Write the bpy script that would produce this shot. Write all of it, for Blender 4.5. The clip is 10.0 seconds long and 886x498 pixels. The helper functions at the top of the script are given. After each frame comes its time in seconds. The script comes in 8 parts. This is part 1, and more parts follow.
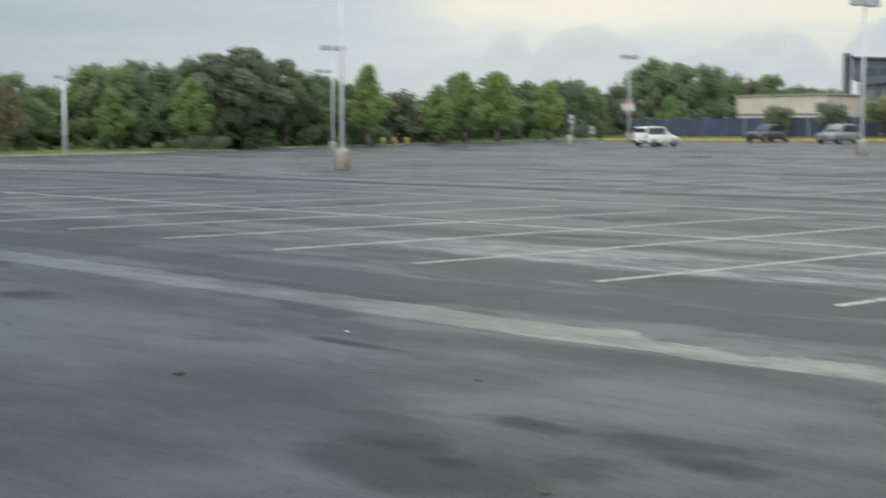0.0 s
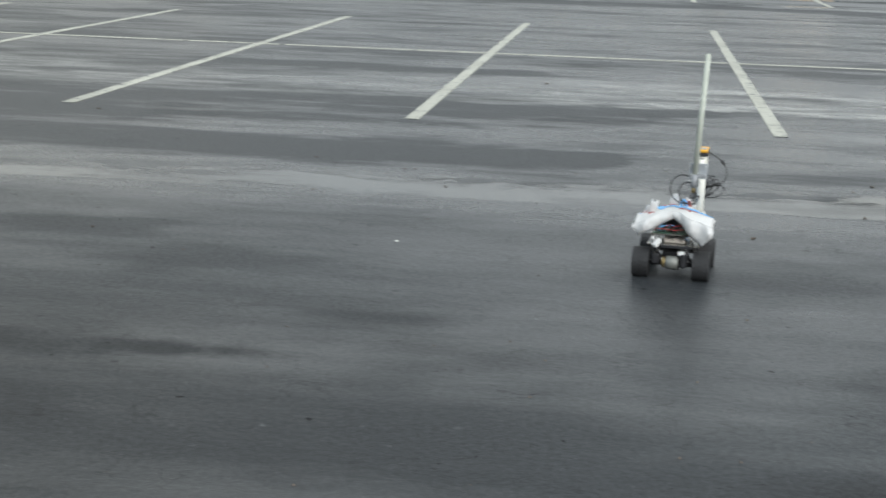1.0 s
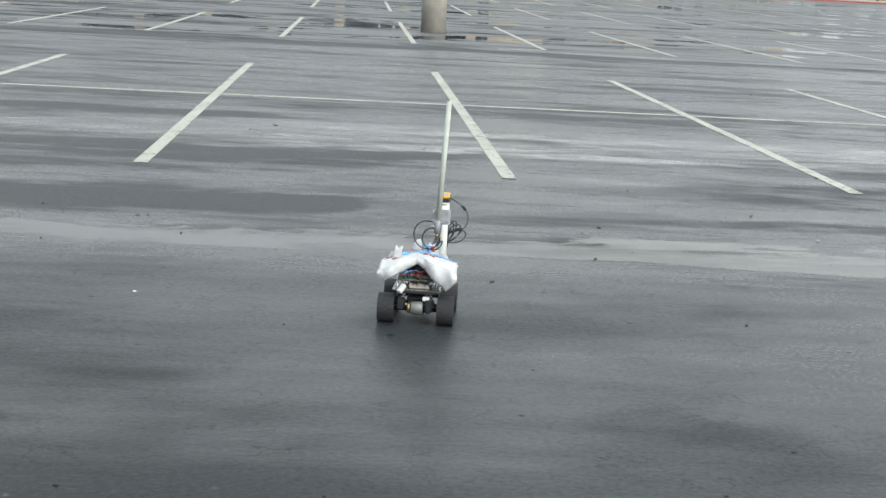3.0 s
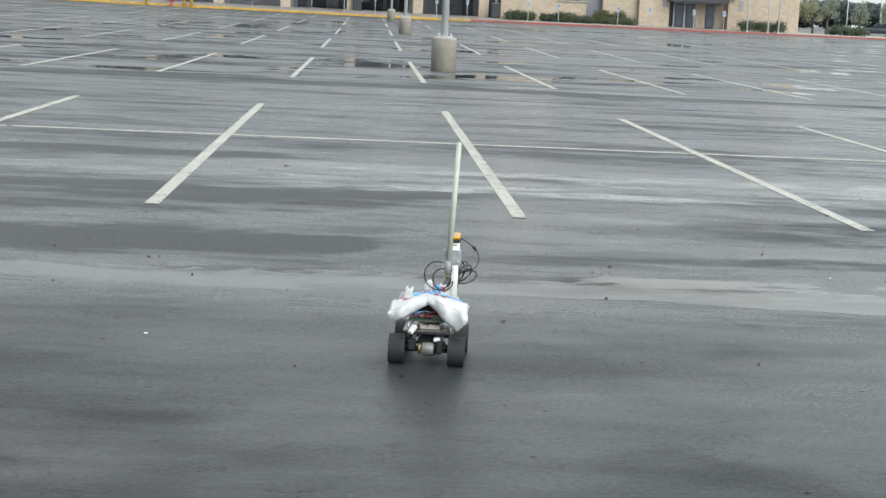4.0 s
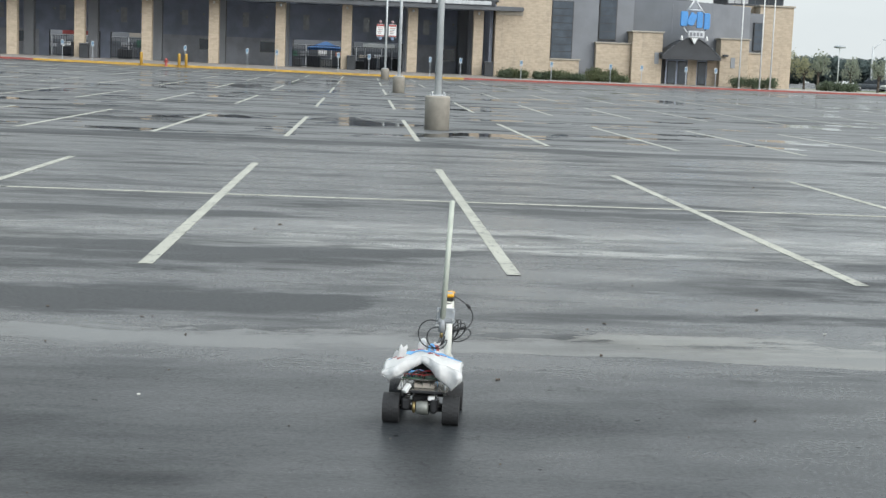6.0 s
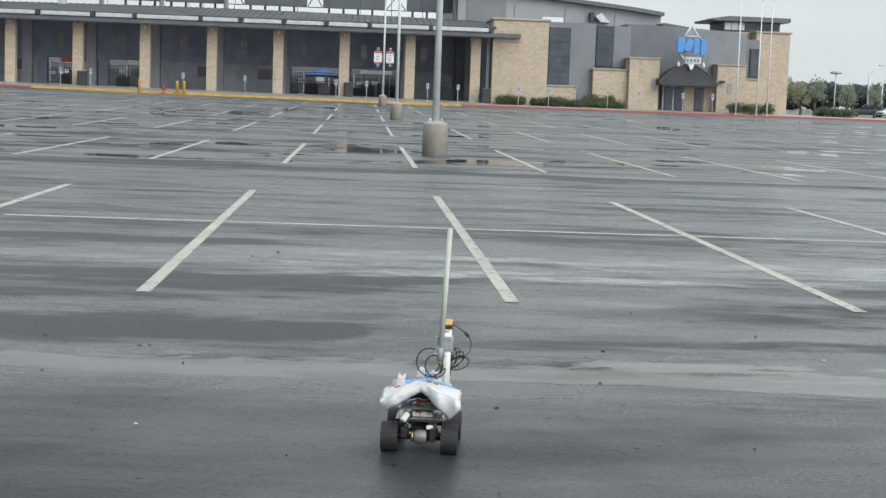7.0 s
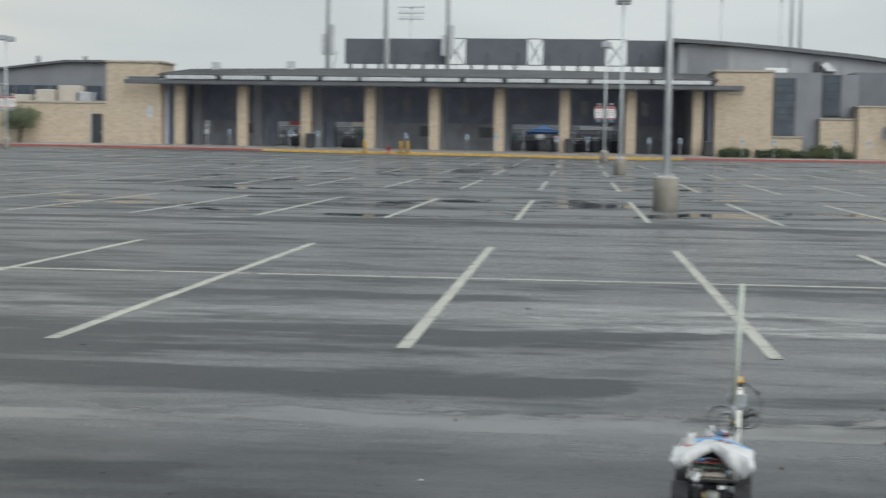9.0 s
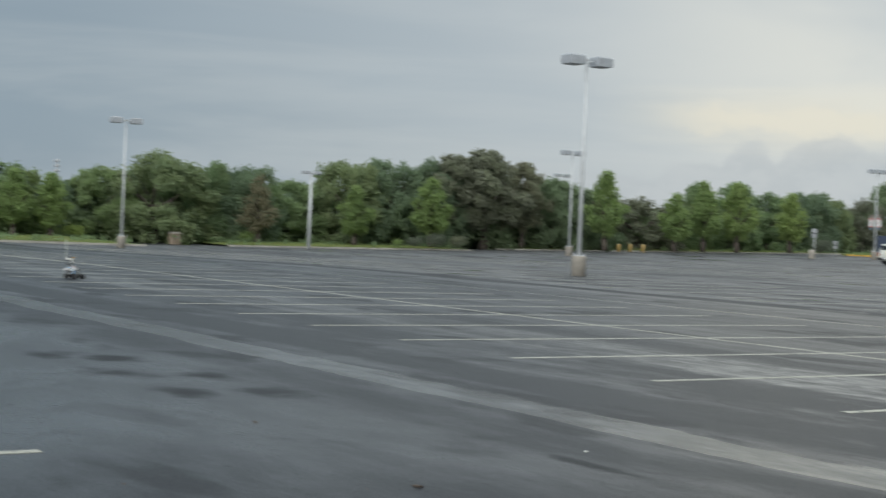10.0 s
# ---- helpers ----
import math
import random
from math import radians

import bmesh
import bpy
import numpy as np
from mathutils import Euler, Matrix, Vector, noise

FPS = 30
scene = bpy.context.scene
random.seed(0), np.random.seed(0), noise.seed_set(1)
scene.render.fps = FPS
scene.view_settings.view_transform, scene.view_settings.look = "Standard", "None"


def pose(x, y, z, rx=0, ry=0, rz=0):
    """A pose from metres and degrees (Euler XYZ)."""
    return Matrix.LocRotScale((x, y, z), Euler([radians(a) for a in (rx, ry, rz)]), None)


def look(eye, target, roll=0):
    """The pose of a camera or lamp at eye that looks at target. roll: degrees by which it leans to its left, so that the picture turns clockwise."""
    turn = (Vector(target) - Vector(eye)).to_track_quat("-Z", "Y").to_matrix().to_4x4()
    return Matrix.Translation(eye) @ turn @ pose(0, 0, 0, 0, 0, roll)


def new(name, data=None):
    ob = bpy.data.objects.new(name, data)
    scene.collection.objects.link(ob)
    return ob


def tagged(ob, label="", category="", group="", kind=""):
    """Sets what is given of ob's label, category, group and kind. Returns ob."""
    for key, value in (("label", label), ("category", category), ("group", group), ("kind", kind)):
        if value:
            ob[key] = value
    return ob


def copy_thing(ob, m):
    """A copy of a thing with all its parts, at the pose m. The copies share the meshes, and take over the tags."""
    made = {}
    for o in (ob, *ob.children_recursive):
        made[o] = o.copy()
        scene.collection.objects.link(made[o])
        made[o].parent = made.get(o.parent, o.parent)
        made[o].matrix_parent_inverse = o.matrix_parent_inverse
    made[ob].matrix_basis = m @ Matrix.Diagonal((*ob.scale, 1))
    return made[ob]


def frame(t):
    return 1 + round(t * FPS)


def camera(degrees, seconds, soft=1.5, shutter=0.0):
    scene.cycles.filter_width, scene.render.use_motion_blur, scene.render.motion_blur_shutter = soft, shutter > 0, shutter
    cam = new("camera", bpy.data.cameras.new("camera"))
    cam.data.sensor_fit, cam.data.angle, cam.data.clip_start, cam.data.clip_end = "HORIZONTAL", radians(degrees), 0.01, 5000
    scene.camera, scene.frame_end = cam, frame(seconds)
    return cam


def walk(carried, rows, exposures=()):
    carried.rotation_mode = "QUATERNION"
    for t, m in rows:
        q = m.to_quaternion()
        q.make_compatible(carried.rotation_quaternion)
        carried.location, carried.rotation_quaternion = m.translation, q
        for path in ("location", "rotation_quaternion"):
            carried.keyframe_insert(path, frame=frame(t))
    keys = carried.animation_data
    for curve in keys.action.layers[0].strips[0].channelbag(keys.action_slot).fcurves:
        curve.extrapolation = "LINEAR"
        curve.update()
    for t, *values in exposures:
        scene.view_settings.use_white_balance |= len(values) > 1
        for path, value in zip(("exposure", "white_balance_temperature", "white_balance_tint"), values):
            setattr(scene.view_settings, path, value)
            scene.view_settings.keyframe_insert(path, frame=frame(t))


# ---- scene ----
cam = camera(34.06, 10.0, soft=1.4, shutter=0.15)
walk(cam, [
    (0.0, look((1.389, -15.603, 1.460), (-13.373, -2.201, -0.110), 0.01)),
    (0.2, look((1.479, -15.669, 1.460), (-11.008, -0.242, -1.011), -0.15)),
    (0.4, look((1.478, -15.638, 1.456), (-8.194, 1.547, -1.883), -0.11)),
    (0.6, look((1.551, -15.715, 1.488), (-5.326, 2.679, -2.299), 0.24)),
    (0.8, look((1.597, -15.686, 1.476), (-2.781, 3.390, -2.643), 0.71)),
    (1.0, look((1.667, -15.712, 1.500), (-0.830, 3.627, -2.947), 1.78)),
    (1.5, look((1.675, -15.693, 1.494), (1.485, 3.762, -3.135), 1.86)),
    (2.0, look((1.611, -15.677, 1.488), (2.287, 3.755, -3.195), 1.32)),
    (2.5, look((1.581, -15.679, 1.527), (2.783, 3.853, -2.602), 1.81)),
    (3.0, look((1.558, -15.660, 1.530), (2.876, 3.934, -2.257), 3.07)),
    (4.5, look((1.563, -15.661, 1.544), (2.651, 4.077, -1.491), 2.50)),
    (5.0, look((1.567, -15.653, 1.543), (2.681, 4.111, -1.309), 2.39)),
    (5.5, look((1.565, -15.652, 1.541), (2.747, 4.135, -1.121), 2.36)),
    (7.0, look((1.565, -15.637, 1.549), (2.771, 4.213, -0.577), 2.15)),
    (7.5, look((1.559, -15.610, 1.547), (3.016, 4.249, -0.326), 2.05)),
    (8.0, look((1.534, -15.594, 1.546), (2.952, 4.296, 0.009), 1.82)),
    (8.5, look((1.465, -15.584, 1.543), (2.350, 4.352, 0.209), 1.16)),
    (9.0, look((1.274, -15.602, 1.538), (-0.554, 4.263, 0.106), 0.87)),
    (9.1, look((1.180, -15.586, 1.533), (-2.086, 4.100, 0.188), 1.02)),
    (9.2, look((1.126, -15.620, 1.546), (-3.936, 3.687, 0.271), 1.20)),
    (9.3, look((1.100, -15.622, 1.545), (-5.943, 3.064, 0.442), 1.09)),
    (9.4, look((1.072, -15.639, 1.543), (-7.973, 2.177, 0.664), 1.36)),
    (9.5, look((1.091, -15.670, 1.530), (-9.882, 1.036, 0.816), 1.60)),
    (9.7, look((1.113, -15.666, 1.543), (-12.897, -1.412, 0.820), 2.12)),
    (9.8, look((1.156, -15.661, 1.567), (-14.050, -2.680, 1.054), 2.16)),
    (10.0, look((1.240, -15.613, 1.553), (-15.538, -4.729, 1.335), 2.38)),
], exposures=[(0.0, -0.12), (0.5, -0.02), (1.0, -0.02), (2.0, 0.16), (2.6, 0.19), (3.1, 0.22), (5.0, 0.13), (7.0, -0.04), (8.5, -0.33), (9.2, -0.36), (9.5, -0.36), (10.0, -0.36)])

# ---------------- world, sun ----------------
world = bpy.data.worlds.new("overcast_sky")
scene.world = world
world.use_nodes = True


class Nodes:
    """Short-hand for building node trees."""

    def __init__(self, tree):
        self.tree = tree
        tree.nodes.clear()

    def node(self, kind, **inputs):
        n = self.tree.nodes.new(kind)
        for key, value in inputs.items():
            self.feed(n, key, value)
        return n

    def feed(self, n, key, value):
        sock = n.inputs[int(key[1:])] if key[0] == "i" and key[1:].isdigit() else n.inputs[key.replace("_", " ")]
        if isinstance(value, bpy.types.NodeSocket):
            self.tree.links.new(value, sock)
        else:
            sock.default_value = value

    def math(self, op, a, b=0.0, c=0.0, clamp=False):
        n = self.node("ShaderNodeMath", i0=a, i1=b, i2=c)
        n.operation, n.use_clamp = op, clamp
        return n.outputs[0]

    def vmath(self, op, a, b=(0, 0, 0)):
        n = self.node("ShaderNodeVectorMath", i0=a, i1=b)
        n.operation = op
        return n.outputs["Value"] if op in ("DOT_PRODUCT", "LENGTH") else n.outputs[0]

    def ramp(self, x, lo, hi, a=0.0, b=1.0):
        n = self.node("ShaderNodeMapRange", i0=x, i1=lo, i2=hi, i3=a, i4=b)
        n.interpolation_type = "SMOOTHSTEP"
        return n.outputs[0]

    def noise(self, vec, scale, detail=3.0, rough=0.55, distort=0.0):
        n = self.node("ShaderNodeTexNoise", Vector=vec, Scale=scale, Detail=detail, Roughness=rough, Distortion=distort)
        return n.outputs[0]

    def mapped(self, vec, scale=(1, 1, 1), loc=(0, 0, 0)):
        n = self.node("ShaderNodeMapping", Vector=vec, Scale=scale, Location=loc)
        return n.outputs[0]

    def mix(self, fac, a, b):
        n = self.tree.nodes.new("ShaderNodeMix")
        n.data_type = "RGBA"
        for sock, value in ((n.inputs[0], fac), (n.inputs[6], a), (n.inputs[7], b)):
            if isinstance(value, bpy.types.NodeSocket):
                self.tree.links.new(value, sock)
            else:
                sock.default_value = value if not isinstance(value, tuple) else (*value[:3], 1)
        return n.outputs[2]

    def bump(self, height, strength, distance=0.02):
        return self.node("ShaderNodeBump", Height=height, Strength=strength, Distance=distance).outputs[0]


w = Nodes(world.node_tree)
direction = w.vmath("NORMALIZE", w.node("ShaderNodeTexCoord").outputs["Generated"])
sep = w.node("ShaderNodeSeparateXYZ", Vector=direction)
up = w.math("MAXIMUM", sep.outputs[2], 0.0)
azimuth = w.math("MULTIPLY", w.math("ARCTAN2", sep.outputs[0], sep.outputs[1]), 57.2958)
height = w.math("MULTIPLY", w.math("ARCSINE", sep.outputs[2]), 57.2958)


def cloud(across, upward, z, detail=3.0, rough=0.5, distort=0.0):
    """Cloud noise laid out in degrees along and above the horizon."""
    at = w.node("ShaderNodeCombineXYZ", X=w.math("MULTIPLY", azimuth, across), Y=w.math("MULTIPLY", height, upward), Z=z).outputs[0]
    return w.noise(at, 1.0, detail, rough, distort)


billow = cloud(0.055, 0.20, 1.3, 4.0, 0.5, 0.5)
bands = cloud(0.045, 0.36, 7.7, 5.0, 0.55, 0.4)
heaps = cloud(0.26, 0.45, 4.2, 4.0, 0.52)
fluff = cloud(0.8, 1.2, 2.6, 4.0, 0.55)
# slate grey in the west, thinner and paler towards the hidden sun
east = w.ramp(azimuth, -76.0, -40.0)
grey = w.mix(east, (0.315, 0.38, 0.44), (0.66, 0.675, 0.68))
grey = w.mix(w.ramp(bands, 0.42, 0.68, 0.0, 0.22), grey, (0.76, 0.755, 0.735))
grey = w.mix(w.ramp(billow, 0.42, 0.70, 0.0, 0.40), grey, (0.44, 0.50, 0.555))
# a warm gap above the cumulus heads
gap = w.math("MULTIPLY", w.ramp(w.math("ABSOLUTE", w.math("ADD", azimuth, 41.0)), 3.5, 11.0, 1.0, 0.0),
             w.ramp(w.math("ABSOLUTE", w.math("SUBTRACT", height, w.math("ADD", 3.1, w.math("MULTIPLY", bands, 3.8)))), 0.15, 1.5, 1.0, 0.0))
grey = w.mix(w.math("MULTIPLY", gap, 0.75), grey, (0.92, 0.84, 0.70))
rift = w.math("MULTIPLY", w.math("MULTIPLY", w.ramp(azimuth, -49.5, -46.0), w.ramp(azimuth, -41.0, -37.0, 1.0, 0.0)),
              w.ramp(w.math("ABSOLUTE", w.math("SUBTRACT", height, w.math("ADD", 4.2, w.math("MULTIPLY", fluff, 1.4)))), 0.1, 0.75, 1.0, 0.0))
grey = w.mix(w.math("MULTIPLY", rift, 0.6), grey, (0.97, 0.86, 0.68))
heads = w.math("ADD", 2.2, w.math("MULTIPLY", heaps, 1.4))
for az, crown, wide in ((-47.0, 3.4, 1.5), (-45.2, 4.1, 0.9), (-42.3, 4.5, 1.4), (-40.6, 3.9, 0.9), (-35.2, 4.2, 1.6), (-37.6, 3.5, 1.3), (-30.2, 4.9, 1.1), (-31.7, 4.1, 0.6), (-24.8, 3.7, 2.2)):
    off = w.math("DIVIDE", w.math("SUBTRACT", azimuth, az), wide)
    heads = w.math("MAXIMUM", heads, w.math("SUBTRACT", crown, w.math("MULTIPLY", w.math("MULTIPLY", off, off), 0.55)))
heads = w.math("ADD", heads, w.math("MULTIPLY", w.math("SUBTRACT", fluff, 0.5), 1.5))
below = w.ramp(w.math("SUBTRACT", heads, height), -0.1, 0.5)
# an even, lighter sheet of cloud over the stadium
sheet = w.ramp(sep.outputs[0], -0.42, -0.05)
veil = w.mix(w.ramp(cloud(0.07, 0.16, 9.4, 4.0, 0.5, 0.4), 0.40, 0.64), (0.675, 0.695, 0.705), (0.80, 0.805, 0.795))
grey = w.mix(w.math("MULTIPLY", sheet, 0.8), grey, veil)
cream = w.math("MULTIPLY", w.ramp(height, 1.6, 5.0), w.math("MULTIPLY", w.ramp(azimuth, -54.0, -42.0), w.ramp(azimuth, -27.0, -8.0, 1.0, 0.0)))
grey = w.mix(w.math("MULTIPLY", cream, w.ramp(billow, 0.35, 0.60, 0.70, 0.25)), grey, (0.89, 0.85, 0.765))
bank = w.math("MULTIPLY", below, w.math("MULTIPLY", w.ramp(azimuth, -30.0, -14.0, 0.52, 0.1), w.ramp(azimuth, -62.0, -46.0, 0.12, 1.0)))
grey = w.mix(bank, grey, w.mix(w.ramp(fluff, 0.35, 0.65), (0.52, 0.54, 0.565), (0.60, 0.61, 0.625)))
# a second thin, warm patch farther along
patch = w.math("MULTIPLY", w.ramp(w.math("ABSOLUTE", w.math("ADD", azimuth, 29.5)), 2.5, 9.0, 1.0, 0.0),
               w.ramp(w.math("ABSOLUTE", w.math("SUBTRACT", height, w.math("ADD", 3.2, w.math("MULTIPLY", bands, 3.8)))), 0.5, 2.2, 1.0, 0.0))
grey = w.mix(w.math("MULTIPLY", w.math("MULTIPLY", patch, w.math("SUBTRACT", 1.0, below)), 0.6), grey, (0.96, 0.87, 0.69))
# brighter overhead, as an overcast sky is
lift = w.math("ADD", 1.0, w.math("MULTIPLY", w.ramp(up, 0.25, 0.95), 1.35))
cool = w.vmath("MULTIPLY", grey, (1.16, 1.22, 1.238))
clouds = w.vmath("SCALE", cool)
w.tree.links.new(lift, clouds.node.inputs["Scale"])
sky = w.node("ShaderNodeTexSky")
sky.sky_type, sky.sun_disc = "NISHITA", False
sky.sun_elevation, sky.sun_rotation = radians(28), radians(150)
bg_sky = w.node("ShaderNodeBackground", Color=sky.outputs[0], Strength=0.05)
bg_cloud = w.node("ShaderNodeBackground", Color=clouds, Strength=1.0)
cover = w.node("ShaderNodeMixShader", i0=0.9, i1=bg_sky.outputs[0], i2=bg_cloud.outputs[0])
w.tree.links.new(cover.outputs[0], w.node("ShaderNodeOutputWorld").inputs[0])

sun = new("sun", bpy.data.lights.new("sun", "SUN"))
sun.data.energy, sun.data.angle, sun.data.color = 2.2, radians(50), (0.98, 1.0, 1.01)
sun.matrix_world = look((40, -70, 43), (0, 0, 0))

# ---------------- materials ----------------


def material(name):
    m = bpy.data.materials.new(name)
    m.use_nodes = True
    g = Nodes(m.node_tree)
    return m, g


def finish(g, color, rough, metal=0.0, normal=None, spec=0.5, **more):
    b = g.node("ShaderNodeBsdfPrincipled", Base_Color=color if not isinstance(color, tuple) else (*color[:3], 1),
               Roughness=rough, Metallic=metal)
    b.inputs["Specular IOR Level"].default_value = 0.5
    g.feed(b, "Specular IOR Level", spec)
    if normal is not None:
        g.tree.links.new(normal, b.inputs["Normal"])
    for key, value in more.items():
        g.feed(b, key, value)
    g.tree.links.new(b.outputs[0], g.node("ShaderNodeOutputMaterial").inputs[0])
    return b


def plain(name, color, rough=0.5, metal=0.0, vary=0.12, scale=6.0, grain=60.0, bump=0.15, dirt=0.0, dirt_color=(0.12, 0.11, 0.1), random_tint=0.0, spec=0.5):
    """A painted, moulded or cast surface with stains at one scale and grain at another."""
    m, g = material(name)
    pos = g.node("ShaderNodeTexCoord").outputs["Object"]
    big, fine = g.noise(pos, scale, 4.0), g.noise(pos, grain, 3.0)
    dark = tuple(c * (1 - vary) for c in color)
    light = tuple(min(1, c * (1 + vary)) for c in color)
    col = g.mix(g.ramp(big, 0.3, 0.7), dark, light)
    col = g.mix(g.ramp(fine, 0.3, 0.75, 0.0, vary), col, tuple(c * 0.6 for c in color))
    if dirt:
        col = g.mix(g.ramp(g.noise(pos, scale * 0.45, 5.0, 0.65, 0.5), 0.5, 0.75, 0.0, dirt), col, dirt_color)
    if random_tint:
        rnd = g.node("ShaderNodeObjectInfo").outputs["Random"]
        col = g.mix(g.math("MULTIPLY", rnd, random_tint), col, tuple(c * 0.55 for c in color))
    finish(g, col, g.ramp(fine, 0.2, 0.8, max(0.02, rough - 0.08), min(1, rough + 0.08)), metal,
           g.bump(fine, bump, 0.004) if bump else None, spec)
    return m


def foliage(name, dark, light, tip):
    m, g = material(name)
    rnd = g.node("ShaderNodeNewGeometry").outputs["Random Per Island"]
    pos = g.node("ShaderNodeTexCoord").outputs["Object"]
    col = g.mix(rnd, dark, light)
    each = g.node("ShaderNodeObjectInfo").outputs["Random"]
    col = g.mix(g.ramp(each, 0.35, 1.0, 0.0, 0.55), col, (light[0] * 1.35, light[1] * 1.15, light[2] * 0.8))
    col = g.mix(g.ramp(each, 0.0, 0.35, 0.35, 0.0), col, tuple(c * 0.8 for c in dark))
    col = g.mix(g.ramp(g.noise(pos, 0.55, 3.0), 0.42, 0.68, 0.0, 0.8), col, tip)
    b = finish(g, col, 0.6, spec=0.25)
    # light also passes through the leaves
    leaf = g.node("ShaderNodeBsdfTranslucent", Color=col)
    both = g.node("ShaderNodeMixShader", i0=0.58, i1=b.outputs[0], i2=leaf.outputs[0])
    out = next(n for n in g.tree.nodes if n.bl_idname == "ShaderNodeOutputMaterial")
    g.tree.links.new(both.outputs[0], out.inputs[0])
    return m


def stone(name, a, b_, mortar):
    """Coursed limestone, each block of its own shade."""
    m, g = material(name)
    pos = g.node("ShaderNodeTexCoord").outputs["Object"]
    s = g.node("ShaderNodeSeparateXYZ", Vector=pos)
    uneven = g.math("MULTIPLY", g.math("SUBTRACT", g.noise(pos, 0.9, 2.0), 0.5), 0.35)
    flat = g.node("ShaderNodeCombineXYZ", X=g.math("ADD", g.math("ADD", s.outputs[0], s.outputs[1]), uneven), Y=g.math("ADD", s.outputs[2], g.math("MULTIPLY", uneven, 0.5))).outputs[0]
    br = g.node("ShaderNodeTexBrick", Vector=flat, Color1=(*a, 1), Color2=(*b_, 1), Mortar=(*mortar, 1), Scale=1.0)
    br.inputs["Mortar Size"].default_value = 0.012
    br.inputs["Bias"].default_value = 0.0
    br.inputs["Brick Width"].default_value, br.inputs["Row Height"].default_value = 0.50, 0.21
    br.squash, br.squash_frequency = 0.7, 3
    big = g.noise(pos, 0.5, 5.0, 0.6)
    col = g.mix(g.ramp(big, 0.35, 0.7, 0.0, 0.35), br.outputs[0], tuple(c * 0.72 for c in a))
    streak = g.noise(g.mapped(pos, (2.5, 2.5, 0.25)), 1.0, 4.0)
    col = g.mix(g.ramp(streak, 0.55, 0.75, 0.0, 0.3), col, (0.2, 0.18, 0.15))
    fine = g.noise(pos, 9.0, 4.0)
    mottle = g.noise(g.mapped(pos, (2.2, 2.2, 4.5)), 1.0, 3.0)
    col = g.mix(g.ramp(mottle, 0.35, 0.68, 0.0, 0.4), col, tuple(c * 1.2 for c in a))
    finish(g, col, 0.85, normal=g.bump(g.math("SUBTRACT", fine, br.outputs["Fac"]), 0.5, 0.02), spec=0.3)
    return m


